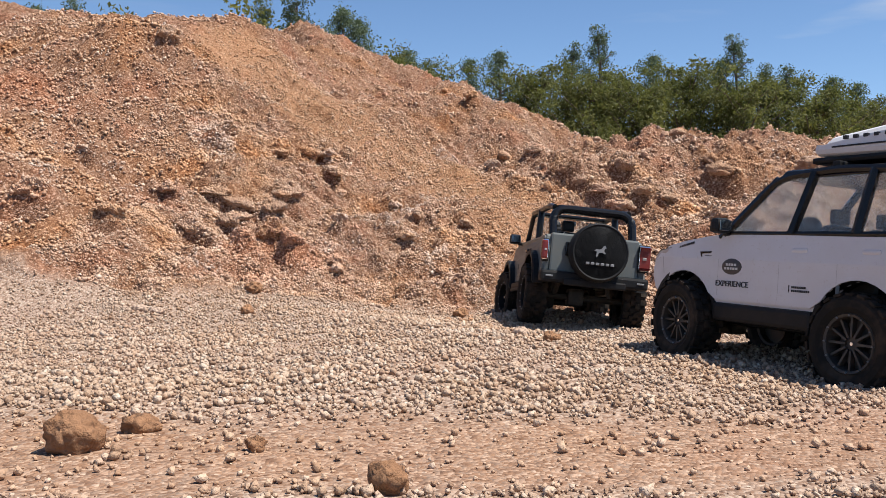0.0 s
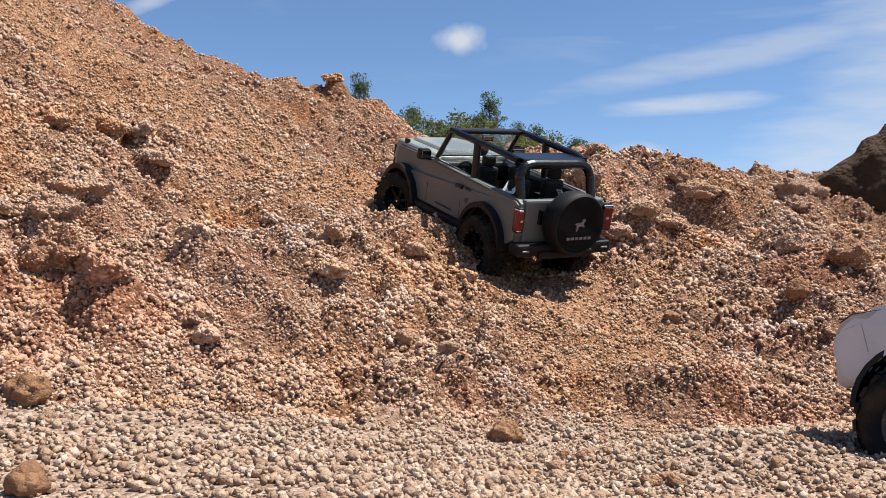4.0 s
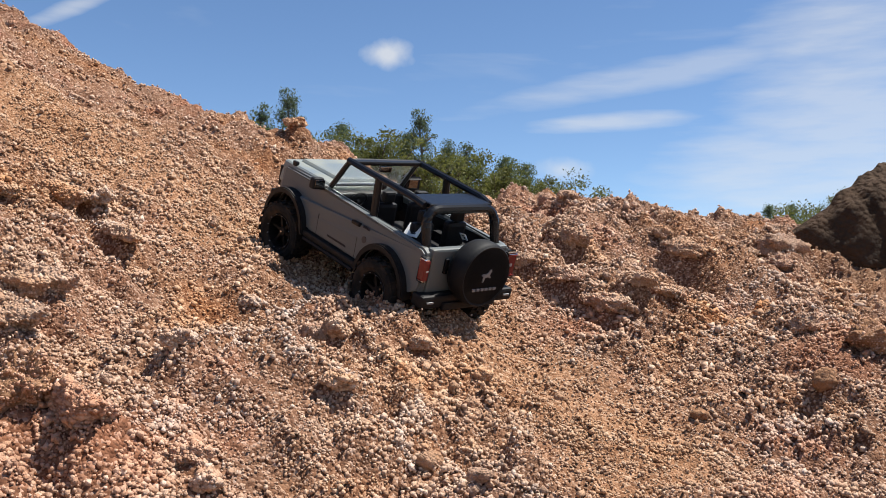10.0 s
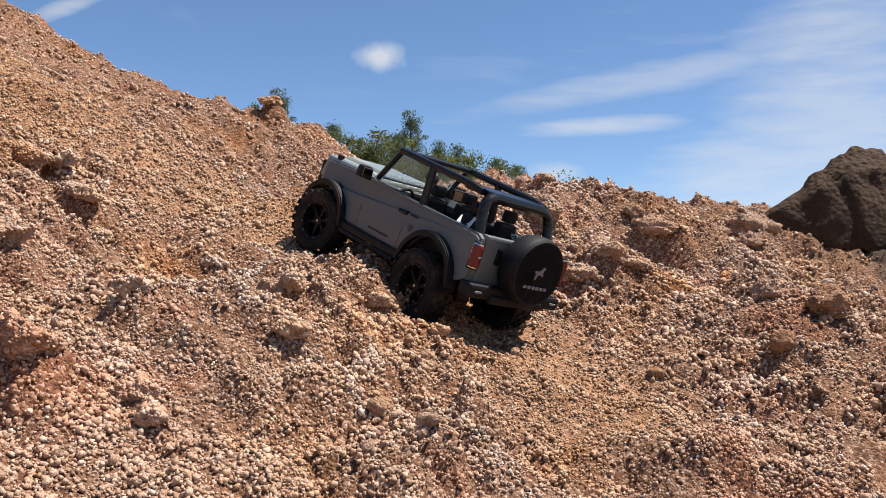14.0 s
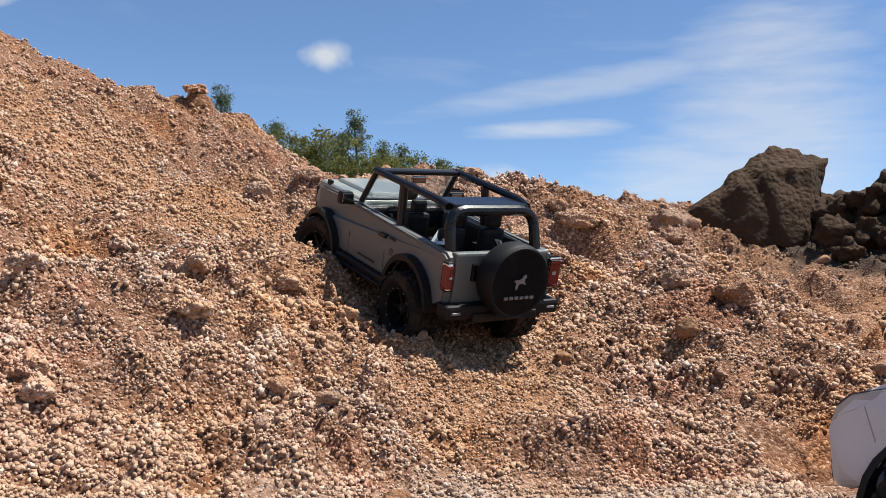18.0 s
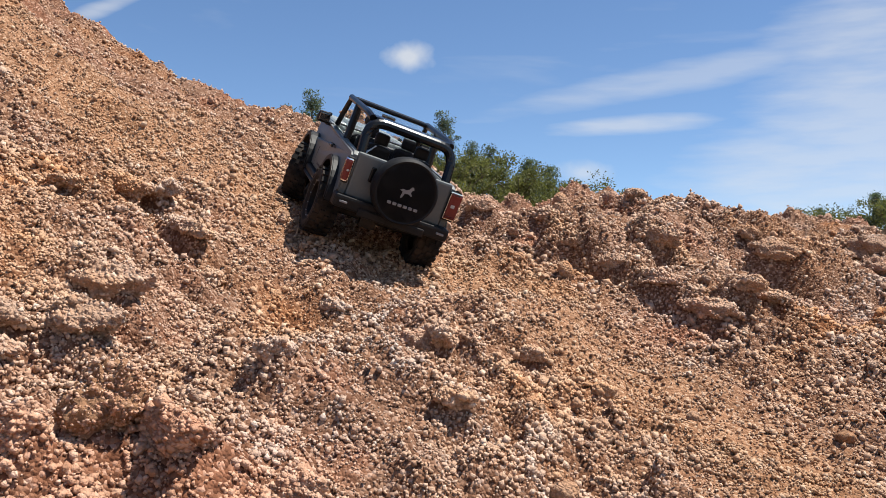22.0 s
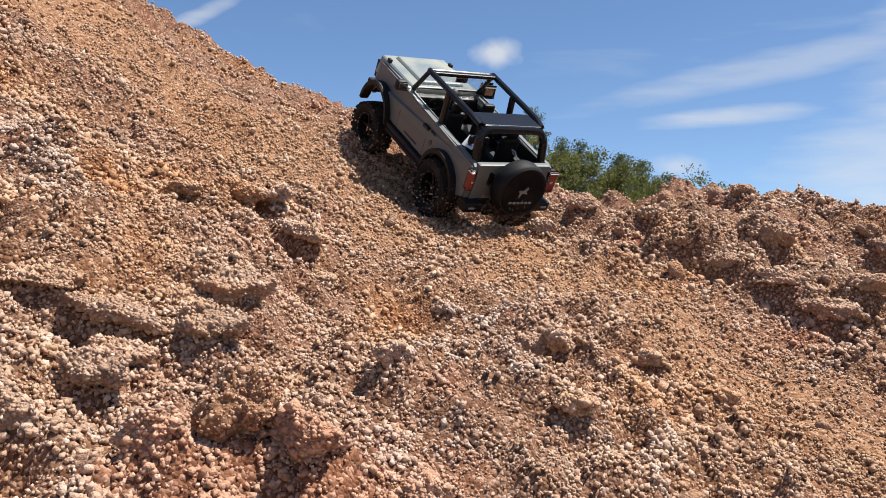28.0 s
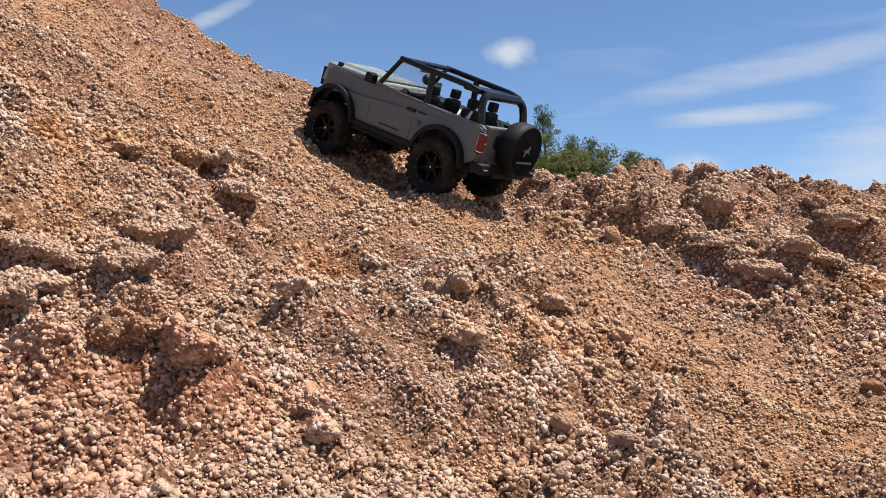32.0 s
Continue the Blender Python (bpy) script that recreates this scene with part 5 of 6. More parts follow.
def make_off_road_car():
    car = new("off_road_car")
    fx, rx, hz, tw = 0.178, -0.134, 0.046, 0.098
    wheels = [make_wheel(car, x, y, hz, "six") for x in (fx, rx) for y in (tw, -tw)]
    # side panels with wheel arches, one each side
    for s in (1, -1):
        out_line = [(0.236, 0.105), (0.242, 0.130), (0.240, 0.158), (0.225, 0.166), (0.088, 0.170), (0.070, 0.163), (-0.215, 0.160), (-0.226, 0.155), (-0.232, 0.125), (-0.228, 0.088)]
        out_line += [(rx - 0.062, 0.080)] + arc(rx, 0.062, 0.066, 165, 15) + [(rx + 0.066, 0.076), (fx - 0.066, 0.076)] + arc(fx, 0.062, 0.066, 165, 15)
        bm = bmesh.new()
        slab(bm, out_line, s * 0.084, s * 0.100, 0.0035)
        for v in bm.verts:
            v.co.y -= s * 0.09 * max(0.0, v.co.z - 0.125) * 1.2 + s * 0.012 * max(0.0, (v.co.x - 0.16) / 0.08) ** 2
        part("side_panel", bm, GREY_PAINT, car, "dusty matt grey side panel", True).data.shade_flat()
        # black flares over the wheels
        for cx in (fx, rx):
            bm = bmesh.new()
            ring = arc(cx, 0.062, 0.0715, 178, 2, 16) + arc(cx, 0.062, 0.0635, 2, 178, 16)
            slab(bm, ring, s * 0.090, s * 0.112, 0.002)
            part("fender_flare", bm, BLACK_PLASTIC, car)
        bm = bmesh.new()
        block(bm, (rx + 0.070, s * 0.088, 0.064), (fx - 0.070, s * 0.108, 0.076), 0.004)
        tube(bm, [(rx + 0.075, s * 0.106, 0.060), (fx - 0.075, s * 0.106, 0.060)], 0.004)
        part("side_step", bm, BLACK_PLASTIC, car)
        # door lines, handle, small prints
        door = new("door")
        door.parent = car
        for x in (-0.048, 0.076):
            bm = bmesh.new()
            block(bm, (x - 0.0005, s * 0.0965, 0.080), (x + 0.0005, s * 0.1002, 0.118), 0.0)
            part("shut_line", bm, BLACK_PLASTIC, door)
        bm = bmesh.new()
        block(bm, (-0.050, s * 0.0945, 0.136), (-0.026, s * 0.1025, 0.143), 0.0025)
        part("handle", bm, GLOSS_BLACK, door, "black door handle")
        bm = bmesh.new()
        for k in range(6):
            block(bm, (-0.078 + k * 0.0035, s * 0.0945, 0.1385), (-0.0755 + k * 0.0035, s * 0.0990, 0.1425), 0.0)
        for k in range(11):
            block(bm, (-0.02 + k * 0.0055, s * 0.0965, 0.087), (-0.0155 + k * 0.0055, s * 0.1008, 0.0905), 0.0)
        tagged(part("small_print", bm, INK, door, "small black lettering bars"), kind="stuff")
        bm = bmesh.new()
        lathe(bm, [(s * 0.0965, 0.0), (s * 0.1005, 0.0), (s * 0.1005, 0.0062), (s * 0.0965, 0.0062)], 20, "Y", (-0.068, 0, 0.1195))
        part("round_badge", bm, BADGE, door)
        # mirror
        bm = bmesh.new()
        block(bm, (0.074, s * 0.098, 0.164), (0.092, s * 0.124, 0.186), 0.005, (0.85, 0.9))
        block(bm, (0.080, s * 0.086, 0.162), (0.088, s * 0.104, 0.169), 0.002)
        mirror = part("mirror", bm, BLACK_PLASTIC, car)
        bm = bmesh.new()
        block(bm, (0.0728, s * 0.1005, 0.1675), (0.0745, s * 0.121, 0.183), 0.0008)
        part("mirror_glass", bm, MIRROR, mirror)
        # lights
        bm = bmesh.new()
        block(bm, (-0.2345, s * 0.0885, 0.105), (-0.218, s * 0.1010, 0.150), 0.004)
        lamp = part("tail_light", bm, BLACK_PLASTIC, car)
        bm = bmesh.new()
        block(bm, (-0.2365, s * 0.0900, 0.1075), (-0.220, s * 0.1022, 0.1480), 0.004)
        part("bezel", bm, CHROME, lamp)
        bm = bmesh.new()
        block(bm, (-0.2376, s * 0.0912, 0.1095), (-0.2215, s * 0.1031, 0.1460), 0.004)
        part("red_lens", bm, RED_LENS, lamp, "dark red tail light lens")
        bm = bmesh.new()
        block(bm, (-0.2382, s * 0.0935, 0.1255), (-0.230, s * 0.0985, 0.1290), 0.001)
        part("clear_lens", bm, CLEAR_LENS, lamp)
        bm = bmesh.new()
        lathe(bm, [(0.242, 0.0), (0.253, 0.010), (0.253, 0.015), (0.242, 0.017)], 24, "X", (0, s * 0.066, 0.142))
        part("headlight", bm, CLEAR_LENS, car)
    # bonnet, cowl, grille, tailgate
    bm = bmesh.new()
    made = block(bm, (0.072, -0.090, 0.130), (0.247, 0.090, 0.174), 0.007, (0.975, 0.92), 3)
    made = block(bm, (0.092, -0.060, 0.168), (0.232, 0.060, 0.1805), 0.005, (0.93, 0.86))
    part("bonnet", bm, SKY_LIT_HOOD_PAINT, car, "dusty grey bonnet with a raised centre, sky sheen painted into its lighter grey")
    for s in (1, -1):
        bm = bmesh.new()
        block(bm, (0.200, s * 0.080 - 0.0035, 0.170), (0.214, s * 0.080 + 0.0035, 0.180), 0.002)
        part("trail_sight", bm, BLACK_PLASTIC, car)
    bm = bmesh.new()
    block(bm, (0.240, -0.086, 0.118), (0.252, 0.086, 0.160), 0.003)
    for k in range(7):
        block(bm, (0.251, -0.046, 0.124 + k * 0.005), (0.254, 0.046, 0.1265 + k * 0.005), 0.0)
    part("grille", bm, BLACK_PLASTIC, car)
    bm = bmesh.new()
    block(bm, (-0.232, -0.086, 0.086), (-0.216, 0.086, 0.162), 0.004)
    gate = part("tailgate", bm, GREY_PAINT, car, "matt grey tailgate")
    for y in (0.054, -0.054):
        bm = bmesh.new()
        block(bm, (-0.2365, y - 0.004, 0.120), (-0.230, y + 0.004, 0.146), 0.002)
        part("hinge", bm, GLOSS_BLACK, gate)
    # bumpers
    bm = bmesh.new()
    block(bm, (-0.250, -0.104, 0.066), (-0.220, 0.104, 0.088), 0.005)
    block(bm, (-0.254, -0.06, 0.062), (-0.246, 0.06, 0.076), 0.003)
    rear = part("rear_bumper", bm, BLACK_PLASTIC, car)
    for s in (1, -1):
        bm = bmesh.new()
        block(bm, (-0.2525, s * 0.088 - 0.007, 0.0755), (-0.2485, s * 0.088 + 0.007, 0.079), 0.001)
        part("reflector", bm, DIM_SILVER, rear)
    bm = bmesh.new()
    block(bm, (0.236, -0.092, 0.082), (0.266, 0.092, 0.108), 0.006)
    tube(bm, rounded([(0.258, -0.05, 0.105), (0.268, -0.045, 0.128), (0.268, 0.045, 0.128), (0.258, 0.05, 0.105)], 0.01), 0.0035)
    part("front_bumper", bm, BLACK_PLASTIC, car)
    # floor tub, chassis, axles
    bm = bmesh.new()
    block(bm, (-0.224, -0.084, 0.090), (0.10, 0.084, 0.096), 0.0)
    for s in (1, -1):
        block(bm, (rx - 0.060, s * 0.060, 0.095), (rx + 0.062, s * 0.084, 0.134), 0.008)
    for s in (1, -1):
        block(bm, (-0.214, s * 0.0790, 0.096), (0.082, s * 0.0835, 0.1565), 0.0)
    block(bm, (-0.205, -0.076, 0.096), (-0.160, 0.076, 0.128), 0.006)
    part("cabin_floor", bm, BLACK_PLASTIC, car)
    bm = bmesh.new()
    for s in (1, -1):
        block(bm, (-0.222, s * 0.030 - 0.005, 0.072), (0.235, s * 0.030 + 0.005, 0.086), 0.002)
    block(bm, (-0.03, -0.034, 0.058), (0.06, 0.034, 0.078), 0.006)
    part("chassis", bm, BLACK_PLASTIC, car)
    for x in (fx, rx):
        bm = bmesh.new()
        tube(bm, [(x, -0.086, hz), (x, 0.086, hz)], 0.0075, 10)
        block(bm, (x - 0.018, -0.005, hz - 0.018), (x + 0.018, 0.028, hz + 0.018), 0.008)
        axle = part("axle", bm, AXLE, car)
        for s in (1, -1):
            bm = bmesh.new()
            tube(bm, [(x - 0.012, s * 0.058, hz + 0.004), (x - 0.020, s * 0.046, hz + 0.062)], 0.006, 8)
            for k in range(7):
                lathe(bm, [(-0.0012, 0.0062), (0.0, 0.0088), (0.0012, 0.0062)], 10, "X", (x - 0.014 - k * 0.0009, s * (0.0565 - k * 0.0014), hz + 0.012 + k * 0.006))
            part("shock_absorber", bm, AXLE, axle)
    # windscreen frame and roll cage
    bm = bmesh.new()
    for s in (1, -1):
        tube(bm, [(0.076, s * 0.082, 0.171), (0.037, s * 0.080, 0.230)], 0.0048)
    tube(bm, rounded([(0.076, 0.083, 0.171), (0.037, 0.080, 0.231), (0.037, -0.080, 0.231), (0.076, -0.083, 0.171)], 0.012), 0.0050)
    block(bm, (0.022, -0.080, 0.2265), (0.044, 0.080, 0.2345), 0.003)
    tube(bm, [(0.079, -0.083, 0.173), (0.079, 0.083, 0.173)], 0.004)
    screen = part("windscreen_frame", bm, CAGE_BLACK, car)
    bm = bmesh.new()
    a, b = Vector((0.075, 0, 0.175)), Vector((0.040, 0, 0.227))
    vs = [bm.verts.new((p.x, y, p.z)) for p, y in ((a, -0.078), (a, 0.078), (b, 0.074), (b, -0.074))]
    made = bm.faces.new(vs)
    ext = bmesh.ops.extrude_face_region(bm, geom=[made])["geom"]
    bmesh.ops.translate(bm, vec=(0.0012, 0, 0.0009), verts=[g for g in ext if isinstance(g, bmesh.types.BMVert)])
    pane = part("windscreen", bm, GLASS, screen)
    pane.visible_shadow = False
    bm = bmesh.new()
    block(bm, (0.030, -0.014, 0.212), (0.036, 0.014, 0.223), 0.002)
    part("inner_mirror", bm, MIRROR, screen)
    for s in (1, -1):
        bm = bmesh.new()
        tube(bm, rounded([(0.040, s * 0.080, 0.231), (-0.150, s * 0.078, 0.224), (-0.176, s * 0.074, 0.219)], 0.010, 4), 0.0062)
        part("cage_rail", bm, CAGE_BLACK, car, "satin black roll cage side tube")
        bm = bmesh.new()
        tube(bm, [(-0.052, s * 0.079, 0.228), (-0.060, s * 0.082, 0.160)], 0.0072)
        part("cage_pillar", bm, CAGE_BLACK, car)
    bm = bmesh.new()
    tube(bm, rounded([(-0.204, 0.079, 0.158), (-0.186, 0.079, 0.2155), (-0.186, -0.079, 0.2155), (-0.204, -0.079, 0.158)], 0.030, 7), 0.0085, 10)
    block(bm, (-0.186, -0.070, 0.2135), (-0.128, 0.070, 0.2240), 0.004)
    part("rear_hoop", bm, GLOSS_BLACK, car, "thick glossy black hoop across the rear of the cage")
    # seats, dash, steering wheel
    for x, w_, ys in ((0.0, 0.044, (0.038, -0.038)), (-0.105, 0.044, (0.038, -0.038))):
        for y in ys:
            bm = bmesh.new()
            block(bm, (x - 0.03, y - w_ / 2, 0.096), (x + 0.028, y + w_ / 2, 0.118), 0.006)
            made = block(bm, (x - 0.044, y - w_ / 2, 0.108), (x - 0.026, y + w_ / 2, 0.176), 0.007)
            seat = part("seat", bm, BLACK_PLASTIC, car)
            bm = bmesh.new()
            block(bm, (x - 0.044, y - 0.013, 0.177), (x - 0.030, y + 0.013, 0.198), 0.005)
            part("headrest", bm, BLACK_PLASTIC, seat)
    bm = bmesh.new()
    block(bm, (0.055, -0.080, 0.125), (0.092, 0.080, 0.163), 0.006)
    part("dashboard", bm, BLACK_PLASTIC, car)
    bm = bmesh.new()
    ring = [(0.046 - 0.006 * math.sin(a), 0.038 + 0.017 * math.cos(a), 0.152 + 0.016 * math.sin(a)) for a in [2 * math.pi * k / 20 for k in range(21)]]
    tube(bm, ring, 0.0026, 6)
    tube(bm, [(0.046, 0.038, 0.152), (0.066, 0.038, 0.144)], 0.003, 6)
    part("steering_wheel", bm, BLACK_PLASTIC, car)
    bm = bmesh.new()
    bmesh.ops.create_icosphere(bm, subdivisions=2, radius=0.0125)
    bmesh.ops.translate(bm, vec=(-0.012, 0.040, 0.204), verts=bm.verts)
    part("studded_knob", bm, AXLE, car, "small grey studded ball above the seat")
    for x, y, z, w_, turn in ((-0.140, 0.056, 0.162, 0.016, 40), (-0.176, -0.030, 0.160, 0.008, -30)):
        bm = bmesh.new()
        made = block(bm, (x - w_, y - 0.0006, z - w_ * 0.8), (x + w_, y + 0.0006, z + w_ * 0.8), 0.0)
        bmesh.ops.rotate(bm, cent=(x, y, z), matrix=Matrix.Rotation(radians(turn), 3, "X") @ Matrix.Rotation(radians(12), 3, "Y"), verts=made)
        tag = part("paper_tag", bm, PAPER, car, "small white paper tag in the cabin")
        bm = bmesh.new()
        made = [v for k in range(3) for v in block(bm, (x - w_ * 0.6, y - 0.0012, z + w_ * (0.32 - 0.4 * k)), (x + w_ * (0.5 - 0.2 * k), y + 0.0012, z + w_ * (0.46 - 0.4 * k)), 0.0)]
        bmesh.ops.rotate(bm, cent=(x, y, z), matrix=Matrix.Rotation(radians(turn), 3, "X") @ Matrix.Rotation(radians(12), 3, "Y"), verts=made)
        part("print_bars", bm, INK, tag)
    # spare wheel under its cover
    spare = new("spare_wheel")
    spare.parent = car
    bm = bmesh.new()
    lathe(bm, [(-0.236, 0.044), (-0.240, 0.053), (-0.250, 0.056), (-0.266, 0.056), (-0.274, 0.0535), (-0.2765, 0.049), (-0.2765, 0.0)], 48, "X", (0, 0, 0.128))
    part("cover", bm, VINYL, spare, "black vinyl spare wheel cover", True)
    bm = bmesh.new()
    lathe(bm, [(-0.2745, 0.0545), (-0.2775, 0.052), (-0.2765, 0.0495)], 48, "X", (0, 0, 0.128))
    part("cover_seam", bm, VINYL, spare)
    bm = bmesh.new()
    for k in range(6):
        y = 0.026 - k * 0.0094
        block(bm, (-0.2785, y - 0.0066, 0.103), (-0.2755, y, 0.1078), 0.0008)
    part("wordmark", bm, DIM_SILVER, spare, "row of dull silver bars")
    bm = bmesh.new()
    figure = [(-0.012, 0.1305), (-0.0075, 0.1335), (-0.003, 0.1325), (0.0025, 0.1350), (0.0055, 0.1400), (0.0085, 0.1405), (0.0105, 0.1360), (0.0080, 0.1355), (0.0065, 0.1305), (0.0100, 0.1265), (0.0085, 0.1250), (0.0035, 0.1275), (-0.0030, 0.1265), (-0.0050, 0.1200), (-0.0075, 0.1180), (-0.0080, 0.1215), (-0.0070, 0.1285)]
    rings = [[bm.verts.new((x, -y, z)) for y, z in figure] for x in (-0.2755, -0.2782)]
    bm.faces.new(rings[0]), bm.faces.new(rings[1][::-1])
    for i in range(len(figure)):
        j = (i + 1) % len(figure)
        bm.faces.new((rings[0][i], rings[1][i], rings[1][j], rings[0][j]))
    part("emblem", bm, DIM_SILVER, spare, "plain dull silver emblem")
    tagged(car, "grey open-top off-road model car with black roll cage, dusty", "model car")
    return car, wheels


off_road_car, off_road_wheels = make_off_road_car()


def letters(text, size, m, parent, material, name, depth=0.0006):
    """Words as a flat raised mesh, made with the built-in font."""
    cu = bpy.data.curves.new(name, "FONT")
    cu.body, cu.size, cu.extrude, cu.align_x, cu.align_y = text, size, depth, "CENTER", "CENTER"
    tmp = bpy.data.objects.new(name, cu)
    scene.collection.objects.link(tmp)
    me = bpy.data.meshes.new_from_object(tmp.evaluated_get(bpy.context.evaluated_depsgraph_get()))
    bpy.data.objects.remove(tmp)
    bpy.data.curves.remove(cu)
    me.transform(m)
    me.materials.clear()
    me.materials.append(material)
    ob = new(name, me)
    ob.parent = parent
    return ob


def make_estate_car():
    car = new("estate_car")
    fx, rx, hz, tw = 0.150, -0.150, 0.048, 0.094
    wheels = [make_wheel(car, x, y, hz, "ten") for x in (fx, rx) for y in (tw, -tw)]
    # the lower body as one loft of rounded cross-sections, cut by the wheel arches at its sides
    for s in (1, -1):
        line = [(0.226, 0.092), (0.235, 0.110), (0.235, 0.124), (0.229, 0.138), (0.216, 0.149), (0.190, 0.158), (0.150, 0.166), (0.110, 0.172), (0.075, 0.176), (-0.225, 0.176), (-0.236, 0.165), (-0.240, 0.120), (-0.232, 0.090)]
        line += [(rx - 0.062, 0.082)] + arc(rx, 0.060, 0.066, 160, 20) + [(rx + 0.066, 0.080), (fx - 0.066, 0.080)] + arc(fx, 0.060, 0.066, 160, 20)
        bm = bmesh.new()
        slab(bm, line, s * 0.080, s * 0.102, 0.004)
        for at, across in (((0, 0, 0.14), (0, 0, 1)), ((0.17, 0, 0), (1, 0, 0)), ((0.20, 0, 0), (1, 0, 0)), ((-0.18, 0, 0), (1, 0, 0)), ((-0.21, 0, 0), (1, 0, 0))):
            bmesh.ops.bisect_plane(bm, geom=bm.verts[:] + bm.edges[:] + bm.faces[:], plane_co=at, plane_no=across)
        for v in bm.verts:
            v.co.y -= s * 0.16 * max(0.0, v.co.z - 0.14) + s * 0.35 * max(0.0, v.co.x - 0.17) ** 1.3 + s * 0.25 * max(0.0, -0.18 - v.co.x) ** 1.3
        part("side_panel", bm, WHITE_PAINT, car, "white side panel with thin mud specks")
        for cx in (fx, rx):
            bm = bmesh.new()
            slab(bm, arc(cx, 0.060, 0.067, 178, 2, 14) + arc(cx, 0.060, 0.062, 2, 178, 14), s * 0.06, s * 0.1005, 0.0)
            part("arch_liner", bm, BLACK_PLASTIC, car)
        bm = bmesh.new()
        block(bm, (rx + 0.064, s * 0.078, 0.055), (fx - 0.064, s * 0.104, 0.080), 0.005)
        part("sill", bm, BLACK_PLASTIC, car)
        # glasshouse side: pillars, roof rail and panes
        bm = bmesh.new()
        y0, y1 = s * 0.094, s * 0.077
        for a, b, w_ in (((0.078, 0.174), (0.002, 0.250), 0.0055), ((-0.040, 0.176), (-0.058, 0.256), 0.007), ((-0.138, 0.176), (-0.146, 0.256), 0.0065), ((-0.212, 0.176), (-0.192, 0.251), 0.010)):
            tube(bm, [(a[0], y0, a[1]), (b[0], y1, b[1])], w_, 6)
        tube(bm, rounded([(0.086, y0, 0.170), (0.002, y1, 0.252), (-0.10, y1, 0.259), (-0.20, y1, 0.252), (-0.228, y0, 0.178)], 0.03, 5), 0.005, 6)
        tube(bm, [(0.08, y0, 0.1765), (-0.215, y0, 0.1765)], 0.0035, 6)
        part("window_frame", bm, GLOSS_BLACK, car)
        for quad in (((0.074, 0.176), (-0.038, 0.176), (-0.054, 0.252), (0.004, 0.249)), ((-0.044, 0.176), (-0.136, 0.176), (-0.144, 0.254), (-0.060, 0.254)), ((-0.140, 0.176), (-0.212, 0.176), (-0.194, 0.249), (-0.148, 0.254))):
            bm = bmesh.new()
            vs = [bm.verts.new((x, s * (0.0935 - 0.017 * (z - 0.176) / 0.078), z)) for x, z in quad]
            made = bm.faces.new(vs)
            ext = bmesh.ops.extrude_face_region(bm, geom=[made])["geom"]
            bmesh.ops.translate(bm, vec=(0, -s * 0.0015, 0), verts=[g for g in ext if isinstance(g, bmesh.types.BMVert)])
            pane = part("side_window", bm, GLASS, car)
            pane.visible_shadow = False
        bm = bmesh.new()
        block(bm, (0.060, s * 0.098, 0.176), (0.080, s * 0.125, 0.197), 0.006, (0.8, 0.9))
        block(bm, (0.066, s * 0.086, 0.173), (0.076, s * 0.102, 0.180), 0.002)
        mirror = part("mirror", bm, BLACK_PLASTIC, car)
        bm = bmesh.new()
        block(bm, (0.0585, s * 0.101, 0.179), (0.0605, s * 0.122, 0.194), 0.0008)
        part("mirror_glass", bm, MIRROR, mirror)
        for x in (-0.060, -0.165):
            bm = bmesh.new()
            block(bm, (x - 0.013, s * 0.094, 0.152), (x + 0.013, s * 0.1010, 0.158), 0.0025)
            part("door_handle", bm, WHITE_PAINT, car)
        # badges and lettering on the flank
        bm = bmesh.new()
        made = bmesh.ops.create_uvsphere(bm, u_segments=24, v_segments=8, radius=1)["verts"]
        bmesh.ops.scale(bm, vec=(0.020, 0.0018, 0.0115), verts=made)
        bmesh.ops.translate(bm, vec=(0.054, s * 0.1015, 0.1305), verts=made)
        badge = part("oval_badge", bm, BADGE, car, "dark oval badge on the door", True)
        bm = bmesh.new()
        for z, k in ((0.1332, 4), (0.1278, 5)):
            for i in range(k):
                x = 0.054 + (i - (k - 1) / 2) * 0.0052
                block(bm, (x - 0.0017, s * 0.1015, z - 0.0016), (x + 0.0017, s * 0.1038, z + 0.0016), 0.0)
        part("badge_bars", bm, SILVER, badge)
        turn = Matrix.Rotation(radians(180 if s > 0 else 0), 4, "Z") @ Matrix.Rotation(radians(90), 4, "X")
        letters("EXPERIENCE", 0.0112, Matrix.Translation((0.052, s * 0.1024, 0.1065)) @ turn, car, INK, "lettering")
        bm = bmesh.new()
        for z, k in ((0.1085, 8), (0.1040, 10)):
            for i in range(k):
                x = -0.054 - i * 0.0029
                block(bm, (x - 0.0009, s * 0.1005, z - 0.0014), (x + 0.0009, s * 0.1028, z + 0.0014), 0.0)
        block(bm, (-0.0492, s * 0.1005, 0.1015), (-0.0480, s * 0.1026, 0.1110), 0.0)
        part("print_bars", bm, INK, car, "two rows of small black bars")
        bm = bmesh.new()
        slab(bm, [(0.119, 0.150), (0.096, 0.151), (0.097, 0.1485), (0.1155, 0.147), (0.110, 0.1335), (0.104, 0.130), (0.112, 0.131)], s * 0.0965, s * 0.1016, 0.0)
        for k in range(2):
            block(bm, (0.095, s * 0.0965, 0.1405 + k * 0.0035), (0.108, s * 0.1016, 0.1413 + k * 0.0035), 0.0)
        part("wing_vent", bm, GLOSS_BLACK, car)
        bm = bmesh.new()
        slab(bm, [(0.2315, 0.131), (0.226, 0.1425), (0.215, 0.1505), (0.188, 0.1545), (0.196, 0.147), (0.212, 0.139)], s * 0.070, s * 0.1022, 0.001)
        for v in bm.verts:
            v.co.y -= s * 0.16 * max(0.0, v.co.z - 0.14) + s * 0.35 * max(0.0, v.co.x - 0.17) ** 1.3
